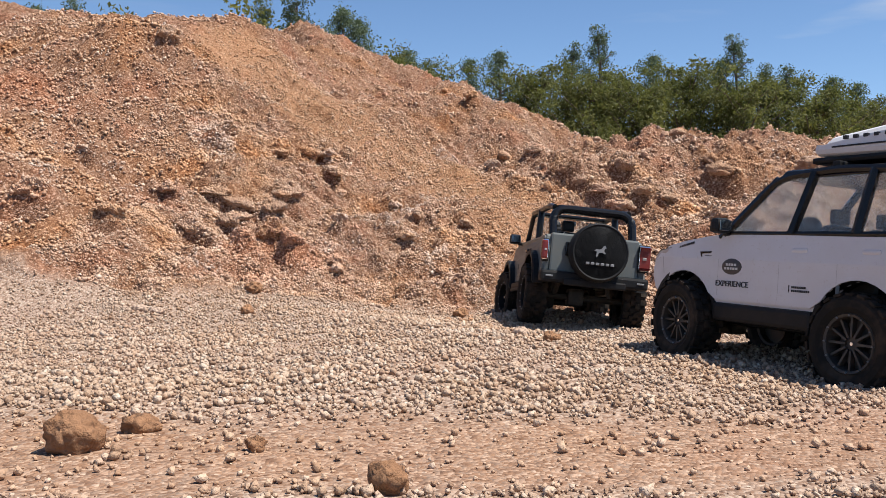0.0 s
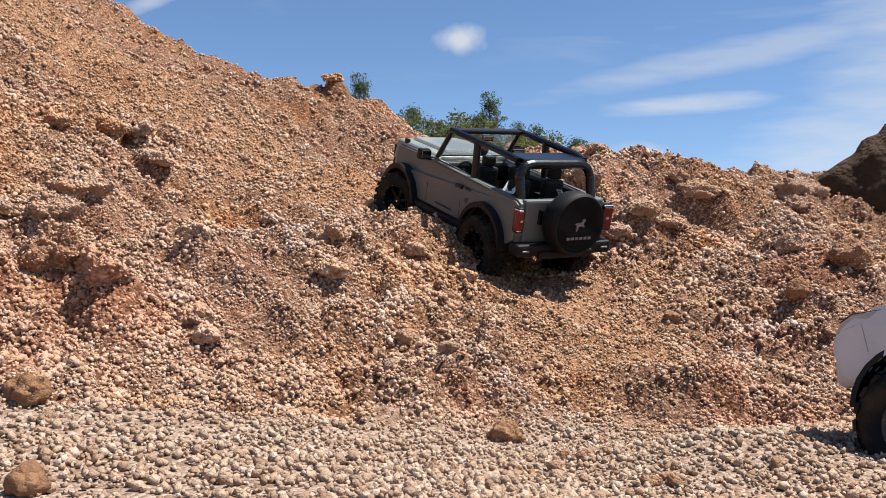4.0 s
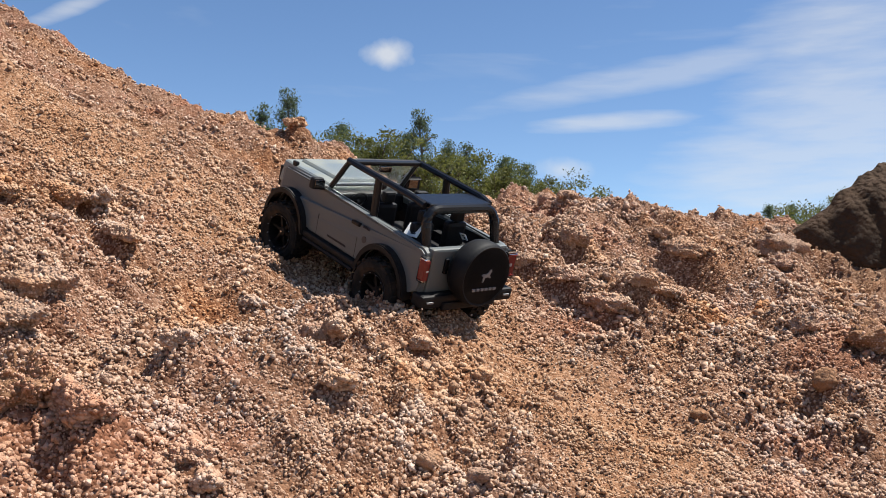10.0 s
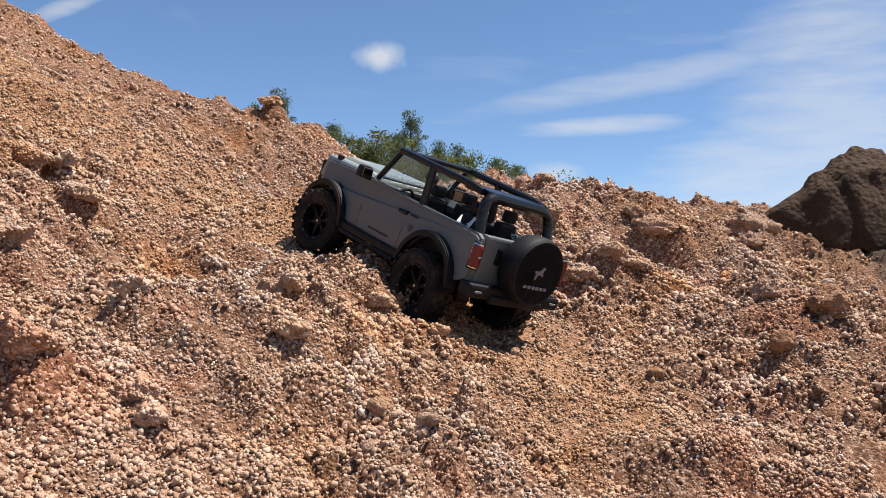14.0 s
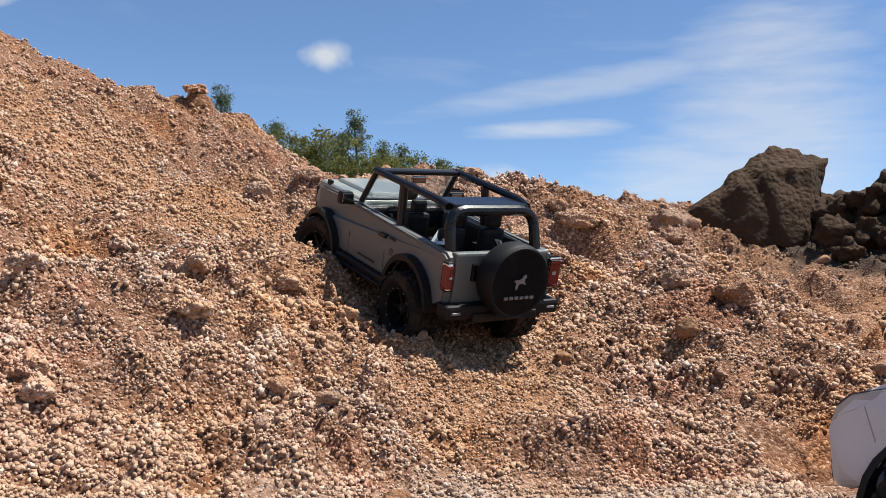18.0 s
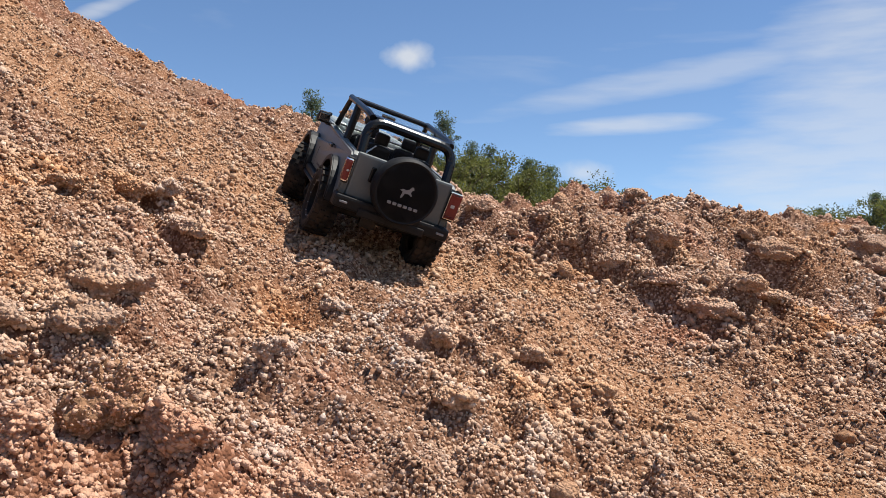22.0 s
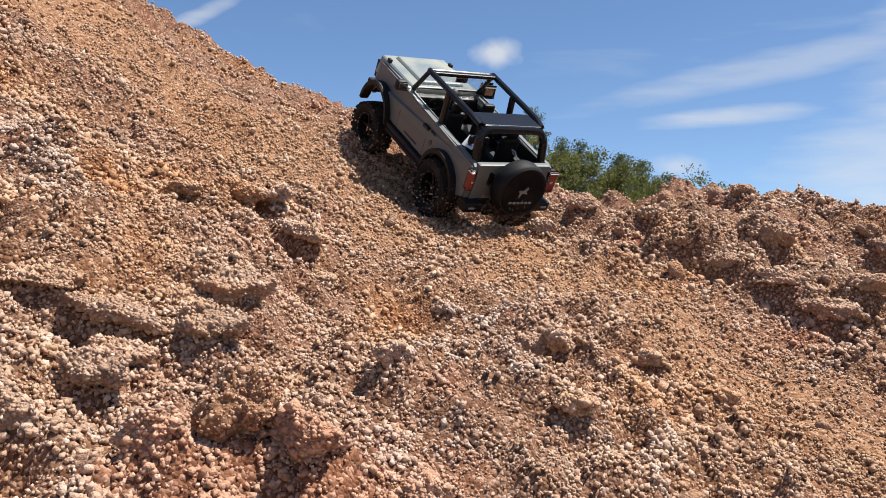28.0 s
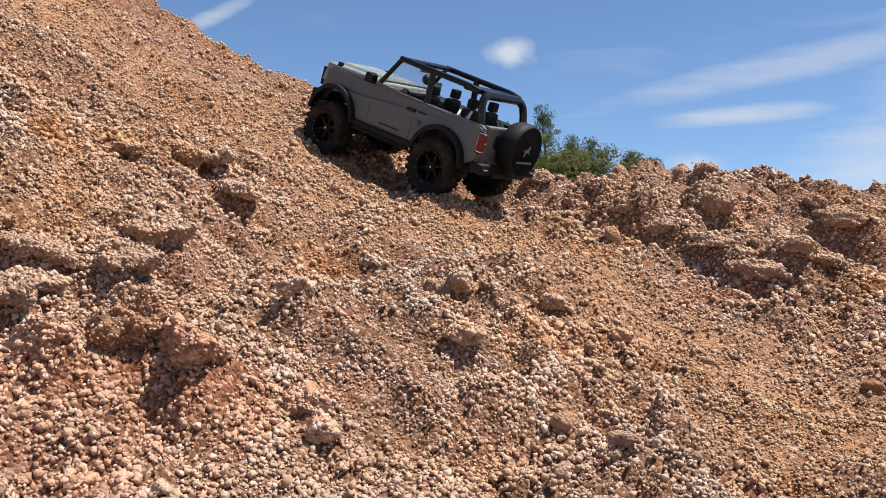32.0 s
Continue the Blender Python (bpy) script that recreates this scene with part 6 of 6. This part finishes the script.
        headlight = part("headlight", bm, CLEAR_LENS, car, "clear swept headlight")
        bm = bmesh.new()
        slab(bm, [(0.2270, 0.1422), (0.215, 0.1512), (0.186, 0.1552), (0.187, 0.1544), (0.2147, 0.1503), (0.2262, 0.1414)], s * 0.070, s * 0.1026, 0.0)
        for v in bm.verts:
            v.co.y -= s * 0.16 * max(0.0, v.co.z - 0.14) + s * 0.35 * max(0.0, v.co.x - 0.17) ** 1.3
        part("brow", bm, BADGE, headlight)
        bm = bmesh.new()
        slab(bm, [(0.2055, 0.1415), (0.2045, 0.1415), (0.1985, 0.115), (0.1995, 0.115)], s * 0.08, s * 0.1024, 0.0)
        for v in bm.verts:
            v.co.y -= s * 0.16 * max(0.0, v.co.z - 0.14) + s * 0.35 * max(0.0, v.co.x - 0.17) ** 1.3
        part("shut_line", bm, SEAM, car)
        for x in (0.080, -0.030, -0.120):
            bm = bmesh.new()
            block(bm, (x - 0.0002, s * 0.096, 0.090), (x + 0.0002, s * 0.1021, 0.140), 0.0)
            part("shut_line", bm, SEAM, car)
        for k in range(8):
            bm = bmesh.new()
            x, z = 0.166 - 0.0040 * k, 0.1545 + 0.0009 * k
            slab(bm, [(x, z), (x - 0.0022, z + 0.0004), (x - 0.0030, z + 0.0036), (x - 0.0010, z + 0.0033)], s * 0.090, s * 0.1000, 0.0)
            part("letter_bar", bm, INK, car)
        bm = bmesh.new()
        block(bm, (-0.243, s * 0.060, 0.130), (-0.232, s * 0.093, 0.168), 0.004)
        part("tail_light", bm, RED_LENS, car)
    bm = bmesh.new()
    made = block(bm, (0.070, -0.088, 0.140), (0.232, 0.088, 0.180), 0.012, (0.94, 0.93), 3)
    for v in bm.verts:
        v.co.z -= 1.25 * max(0.0, v.co.x - 0.12) ** 1.6
        v.co.y -= math.copysign(0.30 * max(0.0, v.co.x - 0.17) ** 1.3, v.co.y)
    part("bonnet", bm, WHITE_PAINT, car, "white clamshell bonnet")
    bm = bmesh.new()
    block(bm, (0.200, -0.076, 0.078), (0.241, 0.076, 0.130), 0.012, None, 4)
    part("front_bumper", bm, WHITE_PAINT, car)
    bm = bmesh.new()
    block(bm, (0.230, -0.046, 0.120), (0.2425, 0.046, 0.138), 0.003)
    block(bm, (0.236, -0.060, 0.082), (0.245, 0.060, 0.102), 0.004)
    part("grille", bm, BLACK_PLASTIC, car)
    bm = bmesh.new()
    block(bm, (-0.243, -0.084, 0.078), (-0.215, 0.084, 0.178), 0.008, None, 3)
    part("tailgate", bm, WHITE_PAINT, car)
    bm = bmesh.new()
    block(bm, (-0.215, -0.078, 0.086), (0.20, 0.078, 0.094), 0.0)
    block(bm, (-0.11, -0.06, 0.048), (0.11, 0.06, 0.086), 0.010)
    part("chassis", bm, BLACK_PLASTIC, car)
    for x in (fx, rx):
        bm = bmesh.new()
        tube(bm, [(x, -0.086, hz), (x, 0.086, hz)], 0.0075, 8)
        block(bm, (x - 0.018, -0.012, hz - 0.018), (x + 0.018, 0.02, hz + 0.018), 0.008)
        part("axle", bm, AXLE, car)
    bm = bmesh.new()
    made = block(bm, (-0.212, -0.080, 0.249), (0.004, 0.080, 0.2625), 0.006, (0.93, 0.92), 3)
    part("roof", bm, GLOSS_BLACK, car, "gloss black roof")
    for a, b, nm in (((0.084, 0.175), (0.004, 0.251), "windscreen"), ((-0.230, 0.176), (-0.202, 0.250), "rear_window")):
        bm = bmesh.new()
        vs = [bm.verts.new((p[0], y, p[1])) for p, y in ((a, -0.088), (a, 0.088), (b, 0.073), (b, -0.073))]
        made = bm.faces.new(vs)
        ext = bmesh.ops.extrude_face_region(bm, geom=[made])["geom"]
        bmesh.ops.translate(bm, vec=(0.001, 0, 0.001), verts=[g for g in ext if isinstance(g, bmesh.types.BMVert)])
        pane = part(nm, bm, GLASS, car)
        pane.visible_shadow = False
    bm = bmesh.new()
    block(bm, (0.045, -0.084, 0.140), (0.085, 0.084, 0.177), 0.006)
    part("dashboard", bm, BLACK_PLASTIC, car)
    for x in (-0.03, -0.12):
        for y in (0.042, -0.042):
            bm = bmesh.new()
            block(bm, (x - 0.03, y - 0.024, 0.094), (x + 0.03, y + 0.024, 0.125), 0.006)
            block(bm, (x - 0.046, y - 0.024, 0.112), (x - 0.028, y + 0.024, 0.190), 0.007)
            seat = part("seat", bm, BLACK_PLASTIC, car)
            bm = bmesh.new()
            block(bm, (x - 0.045, y - 0.013, 0.191), (x - 0.033, y + 0.013, 0.211), 0.004)
            part("headrest", bm, BLACK_PLASTIC, seat)
    tagged(car, "white estate off-road model car with black roof and mud-specked flanks", "model car")
    return car, wheels


estate_car, estate_wheels = make_estate_car()


def make_roof_box():
    box = new("roof_box")
    bm = bmesh.new()
    made = block(bm, (-0.185, -0.062, 0.262), (0.045, 0.062, 0.313), 0.015, (0.90, 0.84), 4)
    for v in bm.verts:
        v.co.z -= 0.5 * max(0.0, v.co.x + 0.02) * (1 if v.co.z > 0.28 else -0.2)
    part("lid", bm, WHITE_PAINT, box, "white glossy lid")
    bm = bmesh.new()
    block(bm, (-0.170, -0.0615, 0.257), (0.040, 0.0615, 0.2655), 0.004)
    part("tray", bm, BLACK_PLASTIC, box)
    bm = bmesh.new()
    for x in (-0.135, -0.012):
        block(bm, (x - 0.006, -0.076, 0.249), (x + 0.006, 0.076, 0.257), 0.002)
        for y in (0.066, -0.066):
            block(bm, (x - 0.010, y - 0.006, 0.240), (x + 0.010, y + 0.006, 0.256), 0.002)
    part("rack", bm, BLACK_PLASTIC, box)
    for s in (1, -1):
        for k in range(10):
            x = -0.004 - k * 0.0150
            bm = bmesh.new()
            made = block(bm, (x - 0.0065, s * 0.0545, 0.2865), (x, s * 0.0586, 0.2912), 0.0008)
            part("letter_bar", bm, INK, box)
        bm = bmesh.new()
        block(bm, (-0.160, s * 0.0570, 0.2765), (0.010, s * 0.0608, 0.2785), 0.0)
        part("stripe", bm, INK, box)
    return tagged(box, "white roof box on a black rack over the car roof", "roof box")


roof_box = make_roof_box()


def make_driver_doll():
    bm = bmesh.new()
    made = bmesh.ops.create_uvsphere(bm, u_segments=14, v_segments=10, radius=0.015)["verts"]
    bmesh.ops.translate(bm, vec=(0, 0, 0.062), verts=made)
    block(bm, (-0.012, -0.022, 0.0), (0.014, 0.022, 0.048), 0.009, (0.8, 0.75))
    return tagged(part("doll", bm, BADGE, None, "", True), "dark plain doll sitting in the white car", "doll")


doll = make_driver_doll()


def make_flying_grit():
    """Loose bits that the spinning rear wheels throw up."""
    rng = random.Random(21)
    bits = []
    for k in range(70):
        bm = bmesh.new()
        bmesh.ops.create_icosphere(bm, subdivisions=1, radius=rng.uniform(0.0010, 0.0026))
        for v in bm.verts:
            v.co *= rng.uniform(0.7, 1.25)
        bits.append(tagged(part("flying_stone", bm, PALE_ROCK if k % 2 else CLAY), "tiny tan stone thrown up by a wheel", "stone", "stones thrown up by the wheels"))
    return bits


flying = make_flying_grit()


def speck_cloud(name, label, count, spread, size, seed, material):
    """Many tiny bits that fly together, as one loose cloud."""
    rng = np.random.default_rng(seed)
    base = np.array([(1, 1, 1), (-1, -1, 1), (-1, 1, -1), (1, -1, -1)], float)
    v = base[None] * rng.uniform(0.5, 1.0, (count, 1, 1)) * size + np.clip(rng.normal(size=(count, 3)), -2.2, 2.2)[:, None] * np.array(spread)
    f = np.array([(0, 1, 2), (0, 3, 1), (0, 2, 3), (1, 3, 2)])[None] + (np.arange(count) * 4)[:, None, None]
    return tagged(mesh_from(name, v.reshape(-1, 3), f.reshape(-1, 3), material), label, "dust", kind="stuff")


sprays = [speck_cloud("grit_spray", "spray of tiny pale grit thrown up by a wheel", 150, (0.046, 0.036, 0.040), 0.0013, 60 + k, PALE_ROCK) for k in range(16)]
dust = [speck_cloud("dust_cloud", "cloud of fine brown dust behind the wheels", 4000, (0.042, 0.032, 0.024), 0.00085, 80 + k, FINE_DUST) for k in range(15)]


def motions():
    # the grey car climbs, slips back, turns and climbs again
    rows = [
        (0, pose(0.410, 0.766, -0.036, 5.0, 5.5, 114.8)),
        (0.5, pose(0.367, 0.872, -0.040, 3.8, 5.7, 111.7)),
        (1, pose(0.340, 1.020, -0.016, 1.7, -8.4, 108.0)),
        (1.5, pose(0.319, 1.138, 0.005, -2.2, -16.9, 104.8)),
        (2, pose(0.290, 1.275, 0.046, 1.6, -14.4, 106.2)),
        (2.5, pose(0.253, 1.372, 0.081, 0.8, -14.1, 112.1)),
        (3, pose(0.198, 1.443, 0.114, 1.8, -15.8, 118.7)),
        (3.5, pose(0.137, 1.566, 0.167, -2.7, -21.0, 120.4)),
        (4, pose(0.072, 1.646, 0.206, -6.1, -19.3, 127.9)),
        (4.5, pose(-0.020, 1.690, 0.242, -7.0, -20.7, 138.2)),
        (6.5, pose(-0.133, 1.603, 0.261, -3.2, -21.8, 136.4)),
        (7, pose(-0.132, 1.631, 0.267, -4.8, -22.7, 134.7)),
        (7.5, pose(-0.132, 1.656, 0.277, -6.4, -23.5, 135.1)),
        (8, pose(-0.131, 1.677, 0.283, -6.2, -25.2, 135.4)),
        (8.5, pose(-0.131, 1.667, 0.273, -6.5, -24.2, 133.9)),
        (9, pose(-0.132, 1.678, 0.295, -11.7, -22.3, 136.2)),
        (9.5, pose(-0.135, 1.672, 0.289, -7.5, -22.1, 133.9)),
        (10, pose(-0.129, 1.690, 0.283, -6.9, -22.9, 134.2)),
        (10.5, pose(-0.134, 1.669, 0.288, -12.9, -22.0, 134.7)),
        (11, pose(-0.132, 1.695, 0.287, -10.5, -21.9, 135.3)),
        (11.5, pose(-0.136, 1.683, 0.281, -8.0, -21.7, 135.2)),
        (12, pose(-0.143, 1.681, 0.282, -6.1, -21.5, 135.4)),
        (12.5, pose(-0.145, 1.667, 0.270, 1.1, -24.8, 135.6)),
        (13, pose(-0.138, 1.657, 0.267, 1.8, -24.0, 134.9)),
        (13.5, pose(-0.104, 1.642, 0.266, 7.1, -21.9, 134.5)),
        (14, pose(0.006, 1.588, 0.211, 4.9, -20.9, 131.1)),
        (14.5, pose(0.110, 1.466, 0.147, 2.1, -17.1, 127.0)),
        (15, pose(0.147, 1.429, 0.137, 5.5, -16.5, 125.6)),
        (15.5, pose(0.220, 1.380, 0.105, 6.4, -17.6, 124.7)),
        (17.5, pose(0.245, 1.410, 0.107, -2.6, -18.6, 125.4)),
        (18, pose(0.169, 1.536, 0.159, -5.7, -18.1, 120.4)),
        (18.5, pose(0.104, 1.628, 0.218, -7.1, -19.4, 115.7)),
        (19, pose(0.015, 1.736, 0.277, -17.3, -20.1, 140.7)),
        (19.5, pose(-0.146, 1.707, 0.306, -19.1, -13.5, 165.6)),
        (20, pose(-0.336, 1.677, 0.358, -18.9, -22.1, 168.5)),
        (20.5, pose(-0.424, 1.683, 0.384, -9.6, -23.1, 154.8)),
        (21, pose(-0.396, 1.723, 0.387, -1.0, -27.9, 139.8)),
        (21.5, pose(-0.365, 1.744, 0.376, 5.3, -21.6, 121.9)),
        (22, pose(-0.342, 1.864, 0.400, 15.1, -18.5, 107.3)),
        (22.5, pose(-0.271, 1.964, 0.440, 4.6, -25.6, 112.8)),
        (23, pose(-0.272, 1.975, 0.440, -14.2, -23.8, 148.3)),
        (23.5, pose(-0.371, 1.921, 0.442, -20.0, -21.8, 165.7)),
        (24, pose(-0.518, 1.952, 0.498, -14.8, -27.3, 156.3)),
        (24.5, pose(-0.550, 2.098, 0.560, -2.9, -35.4, 130.1)),
        (25, pose(-0.529, 2.119, 0.567, 1.8, -30.3, 128.6)),
        (25.5, pose(-0.529, 2.148, 0.580, 0.1, -30.1, 132.2)),
        (27.5, pose(-0.456, 2.134, 0.548, -6.7, -31.4, 138.9)),
        (28, pose(-0.408, 2.092, 0.535, -7.0, -37.2, 133.0)),
        (28.5, pose(-0.441, 2.023, 0.491, -9.8, -26.4, 144.0)),
        (29, pose(-0.442, 2.042, 0.501, -11.3, -28.1, 148.5)),
        (29.5, pose(-0.439, 2.037, 0.491, -11.7, -27.0, 150.1)),
        (30, pose(-0.446, 2.042, 0.490, -7.0, -29.3, 152.0)),
        (30.5, pose(-0.444, 2.038, 0.485, -2.9, -29.5, 153.2)),
        (31, pose(-0.430, 2.033, 0.486, -4.2, -29.2, 154.0)),
        (31.5, pose(-0.420, 2.038, 0.487, -2.0, -27.6, 155.4)),
        (32, pose(-0.362, 2.041, 0.480, -6.6, -22.5, 153.6)),
    ]
    walk(off_road_car, rows)
    # the white car follows, then waits at the foot of the slope
    estate = [
        (0, pose(0.887, 0.193, -0.029, 3, 0, 136)),
        (1, pose(0.742, 0.397, -0.030, 1, 1, 135)),
        (2, pose(0.632, 0.606, -0.030, 0, 1, 141)),
        (3, pose(0.652, 0.660, -0.042, 1, 2, 139)),
        (3.5, pose(0.668, 0.672, -0.042, 1, 2, 139)),
        (4, pose(0.688, 0.684, -0.042, 1, 2, 139)),
        (4.5, pose(0.690, 0.684, -0.042, 1, 2, 139)),
        (13.5, pose(0.67, 0.56, -0.043, 2, 4, 136)),
        (15, pose(0.676, 0.553, -0.043, 3, 5, 135)),
        (17.5, pose(0.690, 0.556, -0.043, 3, 5, 135)),
        (32, pose(0.690, 0.556, -0.043, 3, 5, 135)),
    ]
    walk(estate_car, estate)
    walk(roof_box, [(t, m @ pose(-0.075, 0, 0.012)) for t, m in estate])
    walk(doll, [(t, m @ pose(-0.022, 0.042, 0.126)) for t, m in estate])

    def turned(times, spin_at, steer_at, ob, front, sag_at=lambda t: 0.0):
        place = ob.matrix_basis.translation.copy()
        walk(ob, [(t, pose(place.x, place.y, place.z + sag_at(t), 0, spin_at(t), steer_at(t) if front else 0)) for t in times])

    def ramp_of(points):
        return lambda t: float(np.interp(t, [p[0] for p in points], [p[1] for p in points]))

    steps = [k * 0.25 for k in range(129)]
    spin = ramp_of([(0, 0), (4.5, 1100), (6.5, 1500), (12, 2900), (13, 2900), (15.5, 2450), (17.5, 2450), (20.5, 3250), (25.5, 4600), (28, 5100), (32, 5900)])
    steer = ramp_of([(0, 8), (3, 18), (7, 10), (12.5, 4), (19, 22), (20, 10), (21, -24), (22, -20), (23, 18), (24, -18), (25, -10), (28, 5), (32, 0)])
    # the springs let each wheel of the grey car drop or tuck in
    sags = [
        ramp_of([(0, 0), (2, 0.006), (3, 0.016), (4, 0.008), (6, 0), (13.5, 0), (14.5, 0.016), (15.5, 0.014), (18, 0.012), (19.5, 0.008), (22, 0), (23, -0.006), (25, -0.008), (27.5, -0.016), (28, -0.024), (28.5, -0.015), (29.5, -0.015), (31, -0.022), (32, -0.012)]),
        ramp_of([(0, 0), (22, 0), (23, -0.024), (24, 0), (32, 0)]),
        ramp_of([(0, 0), (6.5, 0.004), (12.5, 0.004), (14, -0.004), (16, 0), (27.5, 0.006), (31, 0.004), (32, 0)]),
        ramp_of([(0, 0), (6.5, -0.008), (12, -0.008), (13, 0), (23, 0), (24, -0.022), (25.5, -0.024), (29.5, -0.022), (31, -0.006), (32, 0)]),
    ]
    for i, ob in enumerate(off_road_wheels):
        turned(steps, spin, steer, ob, i < 2, sags[i])
    roll = ramp_of([(0, 0), (4, 500), (18, 700), (32, 700)])
    yaw = ramp_of([(0, -6), (1, -14), (2, -30), (2.75, -8), (3.5, 4), (32, 4)])
    for i, ob in enumerate(estate_wheels):
        turned(steps, roll, yaw, ob, i < 2)

    # bursts of thrown grit: each bit lies still, flies in an arc from a rear wheel, and lies still again
    rng = random.Random(5)
    keyed = [(t, m) for t, m in rows]

    def car_at(t):
        i = max(k for k in range(len(keyed)) if keyed[k][0] <= t)
        j = min(i + 1, len(keyed) - 1)
        f = 0 if i == j else (t - keyed[i][0]) / (keyed[j][0] - keyed[i][0])
        return keyed[i][1].lerp(keyed[j][1], f)

    def floor_at(p):
        return float(ground_height(np.array([p.x]), np.array([p.y]))[0][0]) + 0.004

    windows = [(6.6, 10.9), (18.9, 21.6), (23.6, 25.2), (27.4, 28.6), (29.2, 29.9)]
    for n, ob in enumerate(flying):
        times = sorted(rng.uniform(*w) + 0.0 for w in windows for _ in range(2 if w[1] - w[0] > 2 else 1))
        lines, last = [], None
        for t0 in times:
            if last and t0 < last[0] + 0.1:
                continue
            m = car_at(t0)
            start = m @ Vector((-0.165, rng.choice((1, -1)) * 0.098 + rng.uniform(-0.02, 0.02), 0.0))
            speed = m.to_3x3() @ Vector((-rng.uniform(0.2, 1.1), rng.uniform(-0.35, 0.35), 0.0)) + Vector((0, 0, rng.uniform(0.3, 1.3)))
            start.z = max(start.z, floor_at(start) + 0.003)
            if last is None:
                lines.append((0.0, pose(*start)))
            else:
                lines.append((last[0] + 0.02, pose(*last[1])))
            lines.append((t0 - 0.05, pose(*start)))
            p, t = start, 0.0
            while t < 0.7:
                t += 0.1
                p = start + speed * t + Vector((0, 0, -4.9 * t * t))
                if p.z < floor_at(p) + 0.002:
                    p.z = floor_at(p) + 0.002
                    lines.append((t0 + t, pose(*p)))
                    break
                lines.append((t0 + t, pose(*p)))
            last = (t0 + t, p)
        lines.append((32.0, pose(*last[1])))
        clean = [lines[0]]
        for row in lines[1:]:
            if row[0] > clean[-1][0] + 0.03:
                clean.append(row)
        walk(ob, clean)

    # sprays of fine grit, each flung from a rear wheel again and again while the wheels spin
    busy = [(6.5, 9.2), (18.9, 21.0), (22.6, 24.3), (27.4, 28.1)]
    for n, ob in enumerate(sprays):
        lines, t = [], 0.0
        for lo, hi in busy:
            t0 = lo + 0.045 * n
            while t0 < hi:
                m = car_at(t0)
                side = 1 if rng.random() < 0.5 else -1
                start = m @ Vector((rng.choice((-0.17, -0.15, 0.13)), side * 0.11, 0.0))
                start.z = floor_at(start) + 0.02
                under = start - Vector((0, 0, 0.13))
                speed = m.to_3x3() @ Vector((-rng.uniform(0.1, 0.6), rng.uniform(-0.1, 0.3) * side, 0.0)) + Vector((0, 0, rng.uniform(0.6, 1.25)))
                lines.append((t0 - 0.12, pose(*under)))
                for step in (0.0, 0.1, 0.2, 0.3):
                    p = start + speed * step + Vector((0, 0, -4.9 * step * step))
                    lines.append((t0 + step, pose(*p, 0, 0, 60 * step)))
                end = start + speed * 0.36
                lines.append((t0 + 0.42, pose(end.x, end.y, floor_at(end) - 0.13)))
                t0 += 0.72
        walk(ob, [(0.0, lines[0][1])] + lines + [(32.0, lines[-1][1])])
    # clouds of dust that hang behind the wheels as the car spins and swings round
    bursts = [
        (19.3, 1.5, -0.17, -0.10), (19.5, 1.4, -0.26, -0.06), (19.6, 1.4, 0.14, 0.12), (19.5, 1.4, 0.02, 0.13), (19.6, 1.4, -0.12, 0.14), (19.7, 1.4, -0.30, 0.08),
        (22.4, 0.9, -0.17, 0.0), (22.5, 0.8, -0.26, -0.04), (22.6, 0.8, -0.36, -0.08),
        (23.5, 1.3, 0.16, 0.13), (23.6, 1.3, 0.04, 0.13), (23.6, 1.3, -0.08, 0.13), (23.7, 1.2, -0.20, 0.06), (23.7, 1.2, -0.30, 0.0), (27.4, 1.0, -0.22, 0.05),
    ]
    for ob, (t0, long_, back_, side) in zip(dust, bursts):
        a = car_at(t0 + 0.45) @ Vector((back_, side, 0.0))
        a.z = floor_at(a) + 0.020
        rise = Vector((0.03, -0.03, 0.024))
        low = a - Vector((0, 0, 0.13))
        walk(ob, [(0.0, pose(*low)), (t0, pose(*low)), (t0 + 0.3, pose(*(a + rise * 0.5))), (t0 + long_ * 0.7, pose(*(a + rise))), (t0 + long_, pose(*(low + rise * 1.2))), (32.0, pose(*(low + rise * 1.2)))])


motions()
